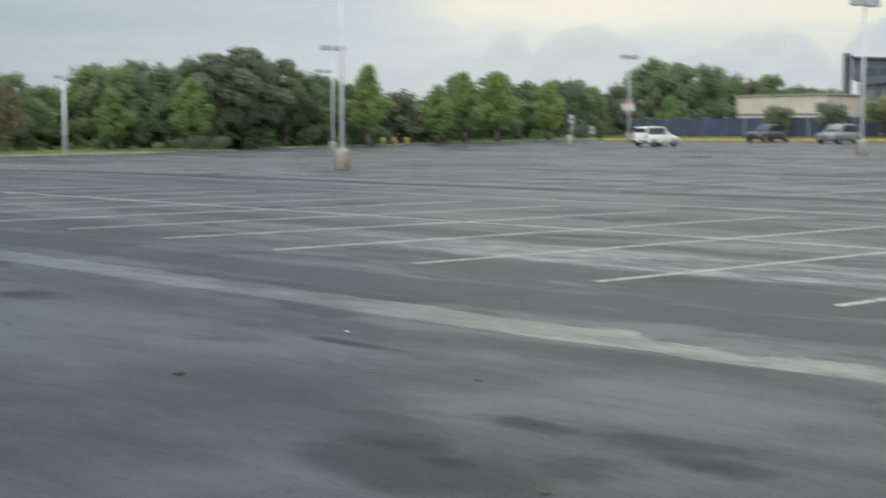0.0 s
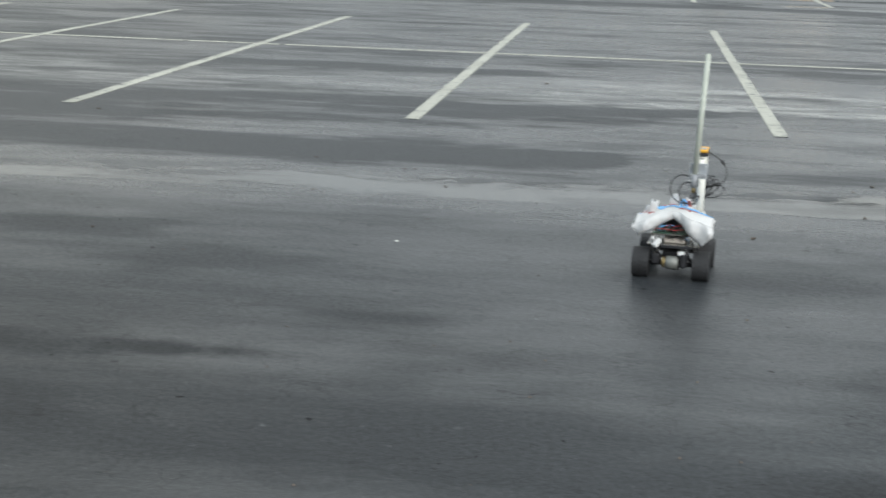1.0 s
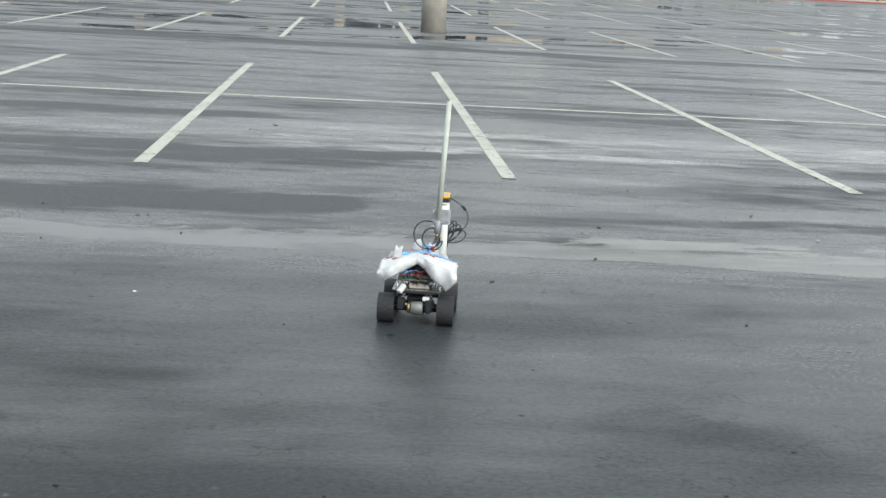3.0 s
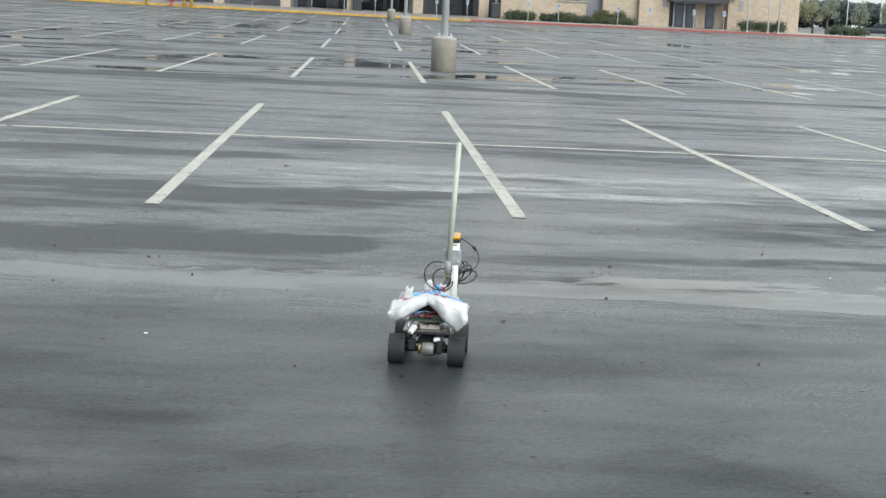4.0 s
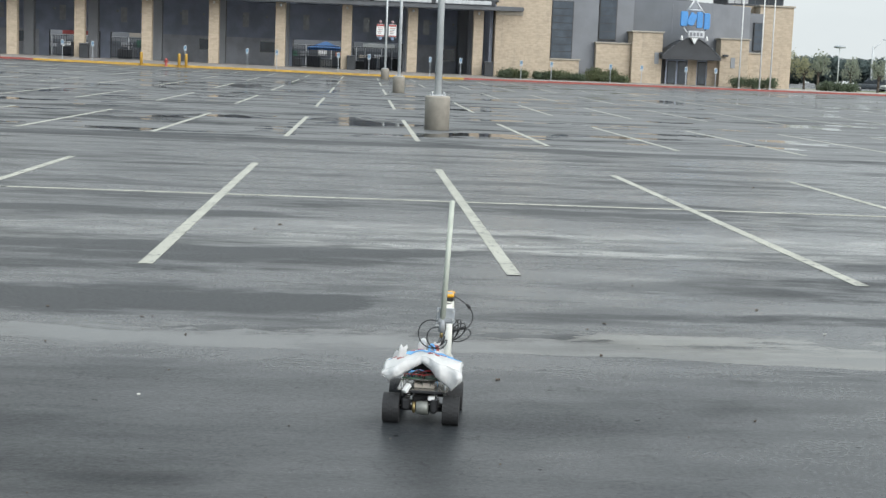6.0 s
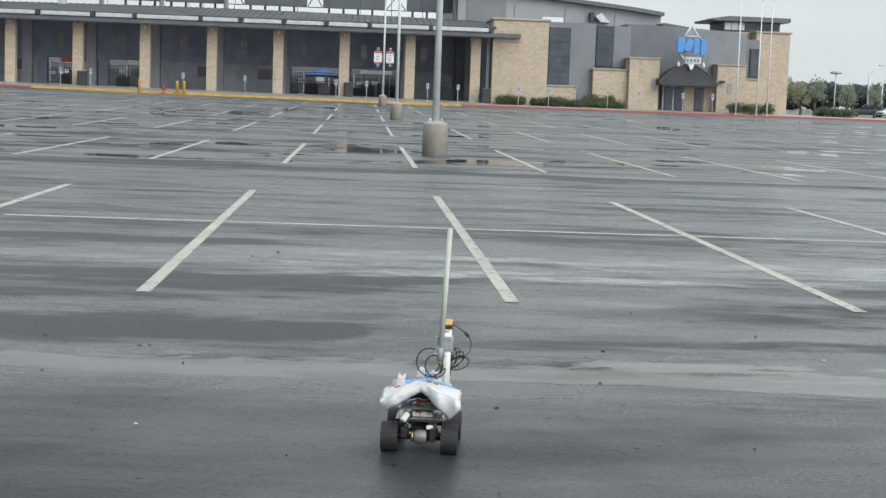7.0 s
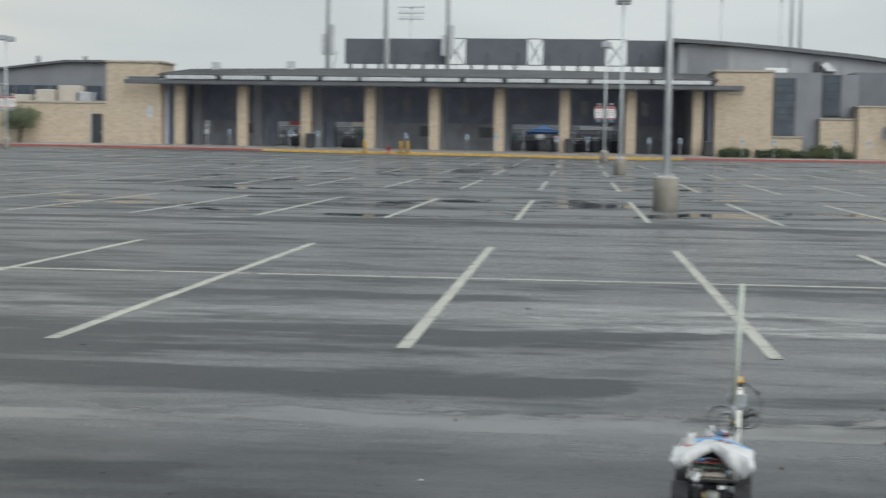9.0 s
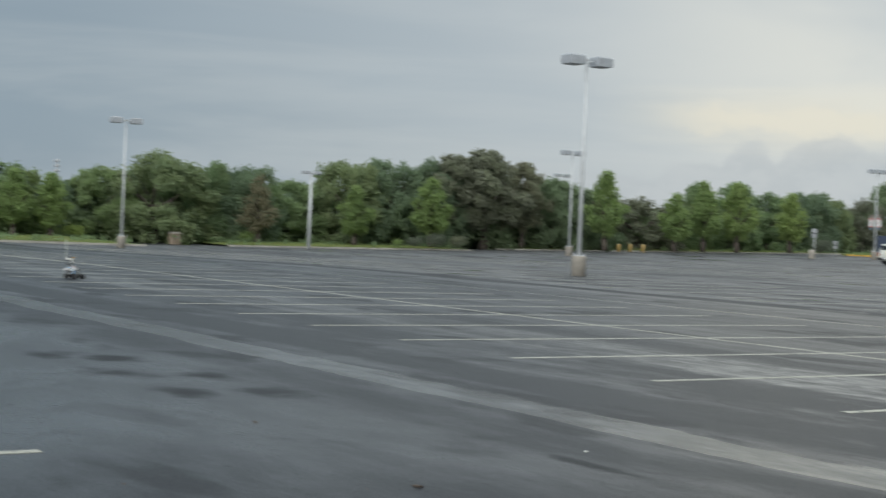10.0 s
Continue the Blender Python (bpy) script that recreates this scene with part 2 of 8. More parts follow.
def asphalt():
    m, g = material("wet_asphalt")
    pos = g.node("ShaderNodeTexCoord").outputs["Object"]
    s = g.node("ShaderNodeSeparateXYZ", Vector=pos)
    x, y = s.outputs[0], s.outputs[1]
    wobble = g.math("SUBTRACT", g.noise(g.mapped(pos, (0.30, 0.10, 1)), 1.0, 4.0, 0.6), 0.5)
    ragged = g.math("SUBTRACT", g.noise(g.mapped(pos, (1.5, 1.2, 1)), 1.0, 5.0, 0.68), 0.5)
    yy = g.math("ADD", y, g.math("MULTIPLY", wobble, 0.45))
    yr = g.math("ADD", yy, g.math("MULTIPLY", ragged, 0.55))

    def strip(v, lo, hi, soft_lo, soft_hi=None):
        soft_hi = soft_lo if soft_hi is None else soft_hi
        return g.math("MULTIPLY", g.ramp(v, lo - soft_lo, lo + soft_lo), g.ramp(v, hi - soft_hi, hi + soft_hi, 1.0, 0.0))

    # rain film and silt, drawn out along the rows by the fall of the lot
    film = g.noise(g.mapped(pos, (0.09, 0.42, 1)), 1.0, 5.0, 0.60, 0.6)
    streaks = g.noise(g.mapped(pos, (0.24, 1.25, 1)), 1.0, 5.0, 0.62, 0.5)
    threads = g.noise(g.mapped(pos, (0.9, 4.2, 1)), 1.0, 5.0, 0.62, 0.4)
    wet = g.math("ADD", g.ramp(film, 0.29, 0.64), g.ramp(streaks, 0.36, 0.66, -0.22, 0.32))
    lace = g.noise(g.mapped(pos, (0.55, 1.5, 1), (7.1, 0.4, 0)), 1.0, 8.0, 0.7, 0.3)
    wet = g.math("ADD", wet, g.ramp(lace, 0.46, 0.57, -0.15, 0.15))
    edges = g.noise(g.mapped(pos, (0.9, 2.5, 1), (0.3, 9.4, 0)), 1.0, 9.0, 0.72, 0.5)
    wet = g.math("ADD", wet, g.ramp(edges, 0.465, 0.535, -0.11, 0.12))
    even = g.ramp(x, -20.0, -5.0, 0.45, 1.0)
    dashes = g.noise(g.mapped(pos, (0.16, 0.34, 1), (5.5, 2.1, 0)), 1.0, 7.0, 0.7, 0.4)
    wet = g.math("ADD", wet, g.math("MULTIPLY", g.ramp(dashes, 0.42, 0.58, -0.35, 0.35), g.ramp(y, 10.5, 16.0)))
    wet = g.math("ADD", g.math("MULTIPLY", wet, even), g.math("MULTIPLY", g.math("SUBTRACT", 1.0, even), 0.5))
    stalls = g.ramp(yy, -9.0, -7.6)
    wet = g.math("MULTIPLY", wet, g.ramp(stalls, 0.0, 1.0, 0.22, 1.0))
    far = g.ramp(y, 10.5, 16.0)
    wet = g.math("ADD", wet, g.math("MULTIPLY", far, g.ramp(x, 3.0, 14.0, 0.12, 0.34)))
    dull = g.math("MULTIPLY", g.math("MULTIPLY", strip(g.math("ADD", yy, g.math("MULTIPLY", ragged, 0.24)), -6.72, -6.02, 0.2, 0.34), 0.85), g.ramp(g.math("ADD", x, ragged), 1.35, 1.65, 1.0, 0.15))
    dull = g.math("MAXIMUM", dull, g.math("MULTIPLY", strip(g.math("ADD", yy, g.math("MULTIPLY", ragged, 0.3)), -6.9, -5.85, 0.2, 0.35), g.ramp(x, -4.5, -3.0, 0.7, 0.0)))
    dull = g.math("MAXIMUM", dull, g.math("MULTIPLY", strip(yr, -1.35, -0.7, 0.25), g.math("MAXIMUM", g.ramp(film, 0.40, 0.55, 0.8, 0.0), g.math("MULTIPLY", g.ramp(x, -3.5, -2.5, 0.0, 0.7), g.ramp(x, 0.2, 1.2, 1.0, 0.0)))))
    dull = g.math("MAXIMUM", dull, g.math("MULTIPLY", strip(yy, 12.2, 13.2, 0.35), 0.8))
    dull = g.math("MAXIMUM", dull, g.math("MULTIPLY", strip(yy, -5.5, -3.8, 0.85), g.ramp(film, 0.36, 0.66, 0.50, 0.10)))
    wet = g.math("MAXIMUM", g.math("MINIMUM", g.math("SUBTRACT", wet, g.math("MULTIPLY", dull, 1.2)), 1.0), 0.0)
    flakes = g.noise(g.mapped(pos, (1.7, 5.5, 1)), 1.0, 7.0, 0.7, 0.3)
    silt = g.math("MULTIPLY", strip(yr, -3.5, -1.45, 0.12, 0.5), g.math("MAXIMUM", g.ramp(flakes, 0.47, 0.55, 0.0, 0.95), g.ramp(threads, 0.40, 0.64, 0.08, 0.65)))
    silt = g.math("MULTIPLY", silt, g.ramp(streaks, 0.38, 0.58, 0.25, 1.0))
    drift = g.math("MULTIPLY", g.ramp(streaks, 0.56, 0.70), g.ramp(threads, 0.42, 0.62))
    silt = g.math("MAXIMUM", silt, g.math("MULTIPLY", g.math("MULTIPLY", drift, stalls), 0.55))
    silt = g.math("MULTIPLY", silt, g.ramp(x, -20.0, -6.0, 0.35, 1.0))
    silt = g.math("MULTIPLY", silt, g.math("MAXIMUM", g.ramp(x, -6.0, -4.0, 1.0, 0.45), g.ramp(x, 0.2, 2.2, 0.45, 1.0)))
    # shallow water along the valley of the lot
    narrow = g.math("MULTIPLY", g.ramp(x, -4.5, -2.0), g.ramp(x, 2.8, 5.5, 1.0, 0.0))
    valley = strip(g.math("SUBTRACT", g.math("ADD", yy, g.math("MULTIPLY", ragged, 0.12)), g.math("MULTIPLY", narrow, 0.20)), -8.08, -7.9, 0.05, 2.0)
    calm = g.math("ADD", yy, g.math("MULTIPLY", ragged, g.ramp(x, -6.0, -2.5, 0.12, 0.55)))
    shore = g.ramp(g.math("SUBTRACT", calm, g.math("ADD", g.ramp(x, -2.5, 0.5, 0.0, 0.34), g.math("MULTIPLY", g.ramp(edges, 0.42, 0.58, -0.22, 0.16), g.ramp(x, -6.5, -2.5, 0.25, 1.0)))), g.ramp(x, -5.6, -5.0, -7.48, -7.72), g.ramp(x, -5.6, -5.0, -7.34, -7.52), 1.0, 0.0)
    broken = g.math("MAXIMUM", g.math("MAXIMUM", g.ramp(x, 1.2, 2.8), g.ramp(x, -3.4, -2.2, 0.75, 0.0)), g.ramp(lace, 0.40, 0.56, 0.22, 0.9))
    pool = g.math("MULTIPLY", g.math("MULTIPLY", g.ramp(valley, 0.0, 0.30), shore), broken)
    pools = g.ramp(g.noise(g.mapped(pos, (0.10, 0.16, 1), (3.7, 1.3, 0)), 1.0, 6.0, 0.66, 0.4), 0.63, 0.65)
    # thin broken puddles among the far stalls
    thin = g.math("ADD", g.noise(g.mapped(pos, (0.30, 0.42, 1), (1.9, 5.2, 0)), 1.0, 7.0, 0.66, 0.3), g.ramp(film, 0.35, 0.65, -0.06, 0.06))
    middle = g.math("MULTIPLY", g.ramp(x, -24.0, -8.0, -0.05, 0.0), 1.0)
    thin = g.ramp(g.math("ADD", thin, middle), 0.588, 0.602)
    thin = g.math("MULTIPLY", thin, g.ramp(y, 12.6, 14.5))
    # the larger puddles between the far stalls, with ragged shores
    torn = g.math("SUBTRACT", g.noise(g.mapped(pos, (0.55, 0.45, 1), (2.2, 0.7, 0)), 1.0, 8.0, 0.72, 0.2), 0.5)
    still = 0.0
    for cx, cy, rx, ry in ((1.6, 23.6, 2.0, 3.6), (-1.7, 24.6, 1.2, 2.2), (-3.3, 22.8, 1.0, 3.4), (-4.6, 60.5, 2.0, 8.0), (-2.7, 76.0, 0.9, 13.0), (-0.3, 83.0, 1.3, 5.5), (0.1, 57.0, 0.5, 5.0), (-19.0, 67.0, 1.4, 3.5),
                           (-16.8, 67.0, 1.2, 3.0), (-10.6, 41.2, 1.7, 1.8), (-8.1, 57.4, 1.2, 3.6), (18.1, 60.8, 1.4, 5.2), (8.2, 62.0, 0.7, 3.2), (6.0, 37.0, 0.5, 2.2), (14.3, 38.0, 1.1, 1.8), (11.8, 31.7, 1.4, 1.4), (16.5, 32.5, 1.9, 3.2), (7.6, 19.8, 2.0, 0.9), (-1.6, 15.5, 3.2, 0.6)):
        off = g.node("ShaderNodeCombineXYZ", X=g.math("DIVIDE", g.math("SUBTRACT", x, cx), rx), Y=g.math("DIVIDE", g.math("SUBTRACT", y, cy), ry)).outputs[0]
        still = g.math("MAXIMUM", still, g.math("SUBTRACT", 1.25, g.vmath("LENGTH", off)))
    still = g.ramp(g.math("ADD", still, g.math("MULTIPLY", torn, 5.0)), 0.78, 0.86)
    still = g.math("MULTIPLY", still, g.ramp(y, 13.5, 14.5))
    pool = g.math("MAXIMUM", pool, g.math("MAXIMUM", still, g.math("MULTIPLY", far, g.math("MAXIMUM", pools, thin))))
    seam = g.math("MULTIPLY", g.ramp(g.math("ABSOLUTE", g.math("SUBTRACT", yy, 8.15)), 0.12, 0.26, 1.0, 0.0), g.ramp(x, -14.0, -8.0, 1.0, 0.0))
    pool = g.math("MAXIMUM", pool, g.math("MULTIPLY", seam, 0.8))
    grit = g.noise(pos, 150.0, 2.0)
    stones = g.noise(pos, 42.0, 3.0, 0.6)
    blot = g.noise(g.mapped(pos, (0.42, 0.8, 1), (0.9, 3.4, 0)), 1.0, 3.0, 0.5, 0.2)
    patch = g.math("MULTIPLY", g.ramp(blot, 0.56, 0.68), g.ramp(stalls, 0.0, 1.0, 0.38, 0.35))
    # oil-dark patches on the open slab
    for cx, cy, rx, ry in ((-3.75, -11.25, 0.30, 0.16), (-3.35, -11.3, 0.22, 0.10), (-3.0, -10.3, 0.34, 0.16), (-2.5, -10.5, 0.30, 0.14), (-3.6, -10.4, 0.25, 0.09), (-14.8, -10.47, 0.35, 0.20), (-14.3, -9.85, 0.45, 0.28), (-12.8, -10.35, 0.40, 0.34), (-11.1, -10.37, 0.34, 0.24), (-12.35, -9.56, 0.36, 0.24), (-11.05, -9.54, 0.36, 0.30), (-0.6, -11.05, 0.5, 0.13), (0.1, -11.0, 0.4, 0.08), (-1.5, -12.1, 0.5, 0.2), (0.6, -12.7, 0.4, 0.2), (2.6, -11.9, 0.5, 0.14), (-6.4, -9.3, 0.4, 0.07), (6.2, -6.3, 1.1, 0.2)):
        off = g.node("ShaderNodeCombineXYZ", X=g.math("DIVIDE", g.math("SUBTRACT", x, cx), rx), Y=g.math("DIVIDE", g.math("SUBTRACT", y, cy), ry)).outputs[0]
        reach = g.math("ADD", g.vmath("LENGTH", off), g.math("MULTIPLY", ragged, 3.4))
        patch = g.math("MAXIMUM", patch, g.ramp(reach, -0.2, 1.75, 1.0, 0.0))
    sheen = g.noise(g.mapped(pos, (0.25, 0.50, 1), (1.1, 4.2, 0)), 1.0, 4.0, 0.55, 0.2)
    wet = g.math("ADD", wet, g.math("MULTIPLY", g.ramp(sheen, 0.40, 0.70, -0.14, 0.28), g.ramp(stalls, 0.0, 1.0, 1.0, 0.0)))
    wet = g.math("ADD", wet, g.math("MULTIPLY", g.math("ADD", g.math("MULTIPLY", g.ramp(x, 1.5, 5.0, -0.04, 0.46), g.ramp(y, -10.4, -8.6, 0.5, 1.2)), g.math("MULTIPLY", g.ramp(x, -9.5, -4.8, 0.50, 0.13), g.ramp(y, -10.0, -8.4, 1.0, 0.15))), g.ramp(stalls, 0.0, 1.0, 1.0, 0.0)))
    wet = g.math("ADD", wet, g.math("MULTIPLY", g.ramp(x, 1.0, 12.0, 0.0, 0.26), stalls))
    wet = g.math("MULTIPLY", wet, g.math("MAXIMUM", g.ramp(x, -7.0, 4.5, 0.46, 0.95), g.math("MAXIMUM", g.ramp(y, 6.0, 14.0), g.math("SUBTRACT", 1.0, stalls))))
    wet = g.math("MAXIMUM", g.math("SUBTRACT", wet, g.math("MULTIPLY", patch, 0.62)), 0.0)
    col = g.mix(wet, (0.037, 0.0405, 0.044), (0.033, 0.0365, 0.040))
    # a darker, soft-edged area of the open slab
    slab_dark = g.math("MULTIPLY", g.math("MULTIPLY", g.ramp(x, -2.2, -0.6), g.ramp(g.math("ADD", x, wobble), 0.7, 2.4, 1.0, 0.0)), g.ramp(g.math("ADD", y, g.math("MULTIPLY", ragged, 0.5)), -11.0, -9.7, 1.0, 0.0))
    col = g.mix(g.math("MULTIPLY", slab_dark, 0.68), col, (0.014, 0.0155, 0.0175))
    # far asphalt paler, most to the east: the sky's sheen put into its colour
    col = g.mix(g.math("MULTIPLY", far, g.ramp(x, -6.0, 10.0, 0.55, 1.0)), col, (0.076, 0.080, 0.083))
    lines = g.noise(g.mapped(pos, (0.11, 0.62, 1), (8.3, 1.7, 0)), 1.0, 7.0, 0.66, 0.5)
    dark_lines = g.math("MULTIPLY", g.ramp(lines, 0.435, 0.475, 1.0, 0.0), far)
    pale_lines = g.math("MULTIPLY", g.ramp(lines, 0.525, 0.565), far)
    col = g.mix(g.math("MULTIPLY", pale_lines, 0.7), col, (0.105, 0.109, 0.112))
    col = g.mix(g.math("MULTIPLY", dark_lines, 0.6), col, (0.028, 0.030, 0.032))
    col = g.mix(g.math("MULTIPLY", patch, 0.75), col, (0.013, 0.0135, 0.0145))
    col = g.mix(g.ramp(grit, 0.46, 0.77, 0.0, 0.38), col, (0.094, 0.101, 0.105))
    col = g.mix(g.ramp(stones, 0.40, 0.66, 0.0, 0.34), col, (0.016, 0.0165, 0.017))
    pits = g.noise(pos, 27.0, 3.0, 0.65)
    nicks = g.noise(g.mapped(pos, (34, 62, 1), (4.4, 8.1, 0)), 1.0, 3.0, 0.6, 1.2)
    nicks = g.math("MULTIPLY", g.ramp(nicks, 0.61, 0.65), g.ramp(g.noise(pos, 1.7, 3.0), 0.34, 0.52))
    col = g.mix(g.math("MAXIMUM", g.ramp(pits, 0.66, 0.71, 0.0, 0.7), g.math("MULTIPLY", nicks, 0.85)), col, (0.007, 0.007, 0.008))
    col = g.mix(g.ramp(pits, 0.36, 0.28, 0.0, 0.5), col, (0.095, 0.101, 0.104))
    # pitted spots and crumbs of tar scattered over the slab
    crumbs = g.node("ShaderNodeTexVoronoi", Vector=g.vmath("ADD", pos, g.node("ShaderNodeCombineXYZ", X=g.math("MULTIPLY", pits, 0.05), Y=g.math("MULTIPLY", stones, 0.05)).outputs[0]), Scale=9.0)
    pick = g.node("ShaderNodeSeparateXYZ", Vector=crumbs.outputs["Color"])
    size = g.math("MULTIPLY", g.ramp(pick.outputs[0], 0.40, 1.0, 0.0, 0.125), g.ramp(y, 4.0, 9.0, 1.0, 0.0))
    spot = g.ramp(g.math("SUBTRACT", size, crumbs.outputs["Distance"]), 0.0, 0.02)
    col = g.mix(g.math("MULTIPLY", spot, g.ramp(pick.outputs[1], 0.88, 0.90, 0.95, 0.0)), col, (0.005, 0.005, 0.006))
    col = g.mix(g.math("MULTIPLY", spot, g.ramp(pick.outputs[1], 0.88, 0.90, 0.0, 0.6)), col, (0.15, 0.155, 0.155))
    # hairline cracks, broken up
    bent = g.vmath("ADD", pos, g.node("ShaderNodeCombineXYZ", X=g.math("MULTIPLY", g.noise(pos, 7.0, 3.0), 0.22), Y=g.math("MULTIPLY", g.noise(pos, 8.5, 3.0), 0.22)).outputs[0])
    cells = g.node("ShaderNodeTexVoronoi", Vector=bent, Scale=7.5)
    cells.feature = "DISTANCE_TO_EDGE"
    crack = g.math("MULTIPLY", g.ramp(cells.outputs["Distance"], 0.006, 0.03, 1.0, 0.0), g.ramp(g.noise(pos, 2.6, 3.0), 0.50, 0.60))
    col = g.mix(g.math("MULTIPLY", crack, 0.5), col, (0.006, 0.006, 0.007))
    wet = g.math("MULTIPLY", wet, g.math("SUBTRACT", 1.0, g.math("MULTIPLY", crack, 0.3)))
    col = g.mix(silt, col, (0.27, 0.27, 0.257))
    col = g.mix(g.math("MULTIPLY", pool, 0.7), col, (0.062, 0.062, 0.058))
    # pale silt settled in the shallow water
    mud = g.math("MULTIPLY", g.math("MAXIMUM", g.math("MULTIPLY", g.ramp(x, -9.5, -5.5, 0.0, 1.0), g.ramp(x, -3.6, -2.0, 1.0, 0.0)), g.ramp(x, 1.8, 3.6, 0.0, 0.7)), g.math("SUBTRACT", 1.0, far))
    mud = g.math("MULTIPLY", g.math("MULTIPLY", mud, pool), g.ramp(lace, 0.40, 0.54, 0.25, 1.0))
    col = g.mix(g.math("MULTIPLY", mud, 0.55), col, (0.215, 0.205, 0.170))
    rough = g.ramp(wet, 0.0, 1.0, 0.38, 0.22)
    rough = g.math("ADD", rough, g.math("MULTIPLY", patch, 0.10))
    rough = g.math("ADD", rough, g.ramp(stones, 0.3, 0.7, -0.04, 0.04))
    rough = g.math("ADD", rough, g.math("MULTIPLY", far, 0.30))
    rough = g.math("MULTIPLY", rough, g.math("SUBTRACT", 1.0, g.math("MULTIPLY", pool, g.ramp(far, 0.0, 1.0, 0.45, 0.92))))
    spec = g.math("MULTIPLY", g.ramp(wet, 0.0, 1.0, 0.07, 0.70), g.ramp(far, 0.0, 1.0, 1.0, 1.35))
    spec = g.math("MULTIPLY", spec, g.math("SUBTRACT", 1.0, g.math("MULTIPLY", dark_lines, 0.5)))
    relief = g.math("ADD", g.math("MULTIPLY", grit, 0.5), g.math("MULTIPLY", stones, 0.7))
    relief = g.math("SUBTRACT", relief, g.math("MULTIPLY", nicks, 0.5))
    spec = g.math("MULTIPLY", spec, g.math("SUBTRACT", 1.0, g.math("MULTIPLY", spot, 0.75)))
    relief = g.math("MULTIPLY", relief, g.ramp(pool, 0.0, 0.8, 1.0, 0.06))
    finish(g, col, rough, normal=g.bump(relief, 0.24, 0.006), spec=spec)
    return m


def line_paint():
    m, g = material("worn_white_paint")
    pos = g.node("ShaderNodeNewGeometry").outputs["Position"]
    wear = g.noise(pos, 7.0, 6.0, 0.7)
    specks = g.noise(pos, 60.0, 3.0)
    gone = g.math("MAXIMUM", g.ramp(wear, 0.555, 0.64), g.ramp(specks, 0.62, 0.72, 0.0, 0.8))
    gone = g.math("MAXIMUM", gone, g.ramp(g.noise(g.mapped(pos, (22, 9, 1)), 1.0, 5.0, 0.7), 0.58, 0.66, 0.0, 0.85))
    col = g.mix(g.ramp(g.noise(pos, 1.2, 4.0), 0.35, 0.7), (0.42, 0.415, 0.355), (0.33, 0.325, 0.275))
    col = g.mix(gone, col, (0.06, 0.062, 0.065))
    finish(g, col, 0.5, normal=g.bump(specks, 0.2, 0.003), spec=0.4)
    return m


def grass_mat():
    m, g = material("grass")
    pos = g.node("ShaderNodeTexCoord").outputs["Object"]
    col = g.mix(g.ramp(g.noise(pos, 0.4, 4.0), 0.35, 0.65), (0.105, 0.14, 0.04), (0.155, 0.175, 0.06))
    col = g.mix(g.ramp(g.noise(pos, 5.0, 4.0), 0.4, 0.75, 0.0, 0.7), col, (0.05, 0.075, 0.022))
    finish(g, col, 0.9, normal=g.bump(g.noise(pos, 6.0, 4.0), 0.8, 0.06), spec=0.1)
    return m


def glass_mat(name, tint=(0.035, 0.042, 0.05), rough=0.06):
    m, g = material(name)
    pos = g.node("ShaderNodeTexCoord").outputs["Object"]
    finish(g, g.mix(g.ramp(g.noise(pos, 0.8, 3.0), 0.3, 0.7), tint, tuple(c * 1.6 for c in tint)), rough, spec=0.6)
    return m


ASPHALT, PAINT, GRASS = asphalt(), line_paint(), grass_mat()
CONCRETE = plain("concrete", (0.34, 0.31, 0.262), 0.85, vary=0.18, scale=2.5, grain=40, bump=0.3, dirt=0.35)
PAVING = plain("pavement_concrete", (0.32, 0.29, 0.265), 0.7, vary=0.15, scale=0.6, grain=20, dirt=0.3)
KERB_RED = plain("kerb_red_paint", (0.30, 0.075, 0.06), 0.6, vary=0.2, scale=1.5, grain=20, dirt=0.35)
KERB_YELLOW = plain("kerb_yellow_paint", (0.50, 0.30, 0.05), 0.6, vary=0.18, scale=1.5, grain=20, dirt=0.3)
KERB = plain("kerb_concrete", (0.34, 0.32, 0.28), 0.8, vary=0.2, scale=1.0, grain=20, dirt=0.3)
POLE = plain("pole_paint", (0.56, 0.58, 0.58), 0.45, vary=0.08, scale=3, grain=50, bump=0.05, dirt=0.15)
LAMP_BOX = plain("lamp_housing", (0.36, 0.38, 0.40), 0.5, vary=0.1, scale=4, grain=40, bump=0.05)
LENS = plain("lamp_lens", (0.45, 0.46, 0.46), 0.2, vary=0.05, bump=0)
STONE = stone("limestone", (0.503, 0.414, 0.313), (0.43, 0.348, 0.260), (0.40, 0.330, 0.250))
STONE_CAP = plain("stone_coping", (0.38, 0.34, 0.28), 0.8, vary=0.12, scale=1, grain=15, dirt=0.3)
ROOF = plain("weathered_roof_metal", (0.082, 0.085, 0.088), 0.75, vary=0.2, scale=0.35, grain=8, bump=0.05, dirt=0.3, dirt_color=(0.15, 0.15, 0.145), spec=0.25)
DARK_METAL = plain("dark_roof_metal", (0.105, 0.110, 0.118), 0.5, vary=0.15, scale=0.6, grain=20, bump=0.05, dirt=0.2, dirt_color=(0.10, 0.10, 0.10))
BLACK = plain("black_paint", (0.035, 0.037, 0.041), 0.5, vary=0.2, scale=1, grain=20, bump=0.05)
PANEL = plain("dark_sign_panel", (0.095, 0.103, 0.118), 0.55, vary=0.12, scale=0.5, grain=20, bump=0.05)
GREY_WALL = plain("grey_cladding", (0.190, 0.197, 0.212), 0.6, vary=0.08, scale=0.5, grain=14, bump=0.05, dirt=0.15)
GREY_LIGHT = plain("light_grey_cladding", (0.28, 0.288, 0.30), 0.6, vary=0.08, scale=0.4, grain=14, bump=0.05, dirt=0.12)
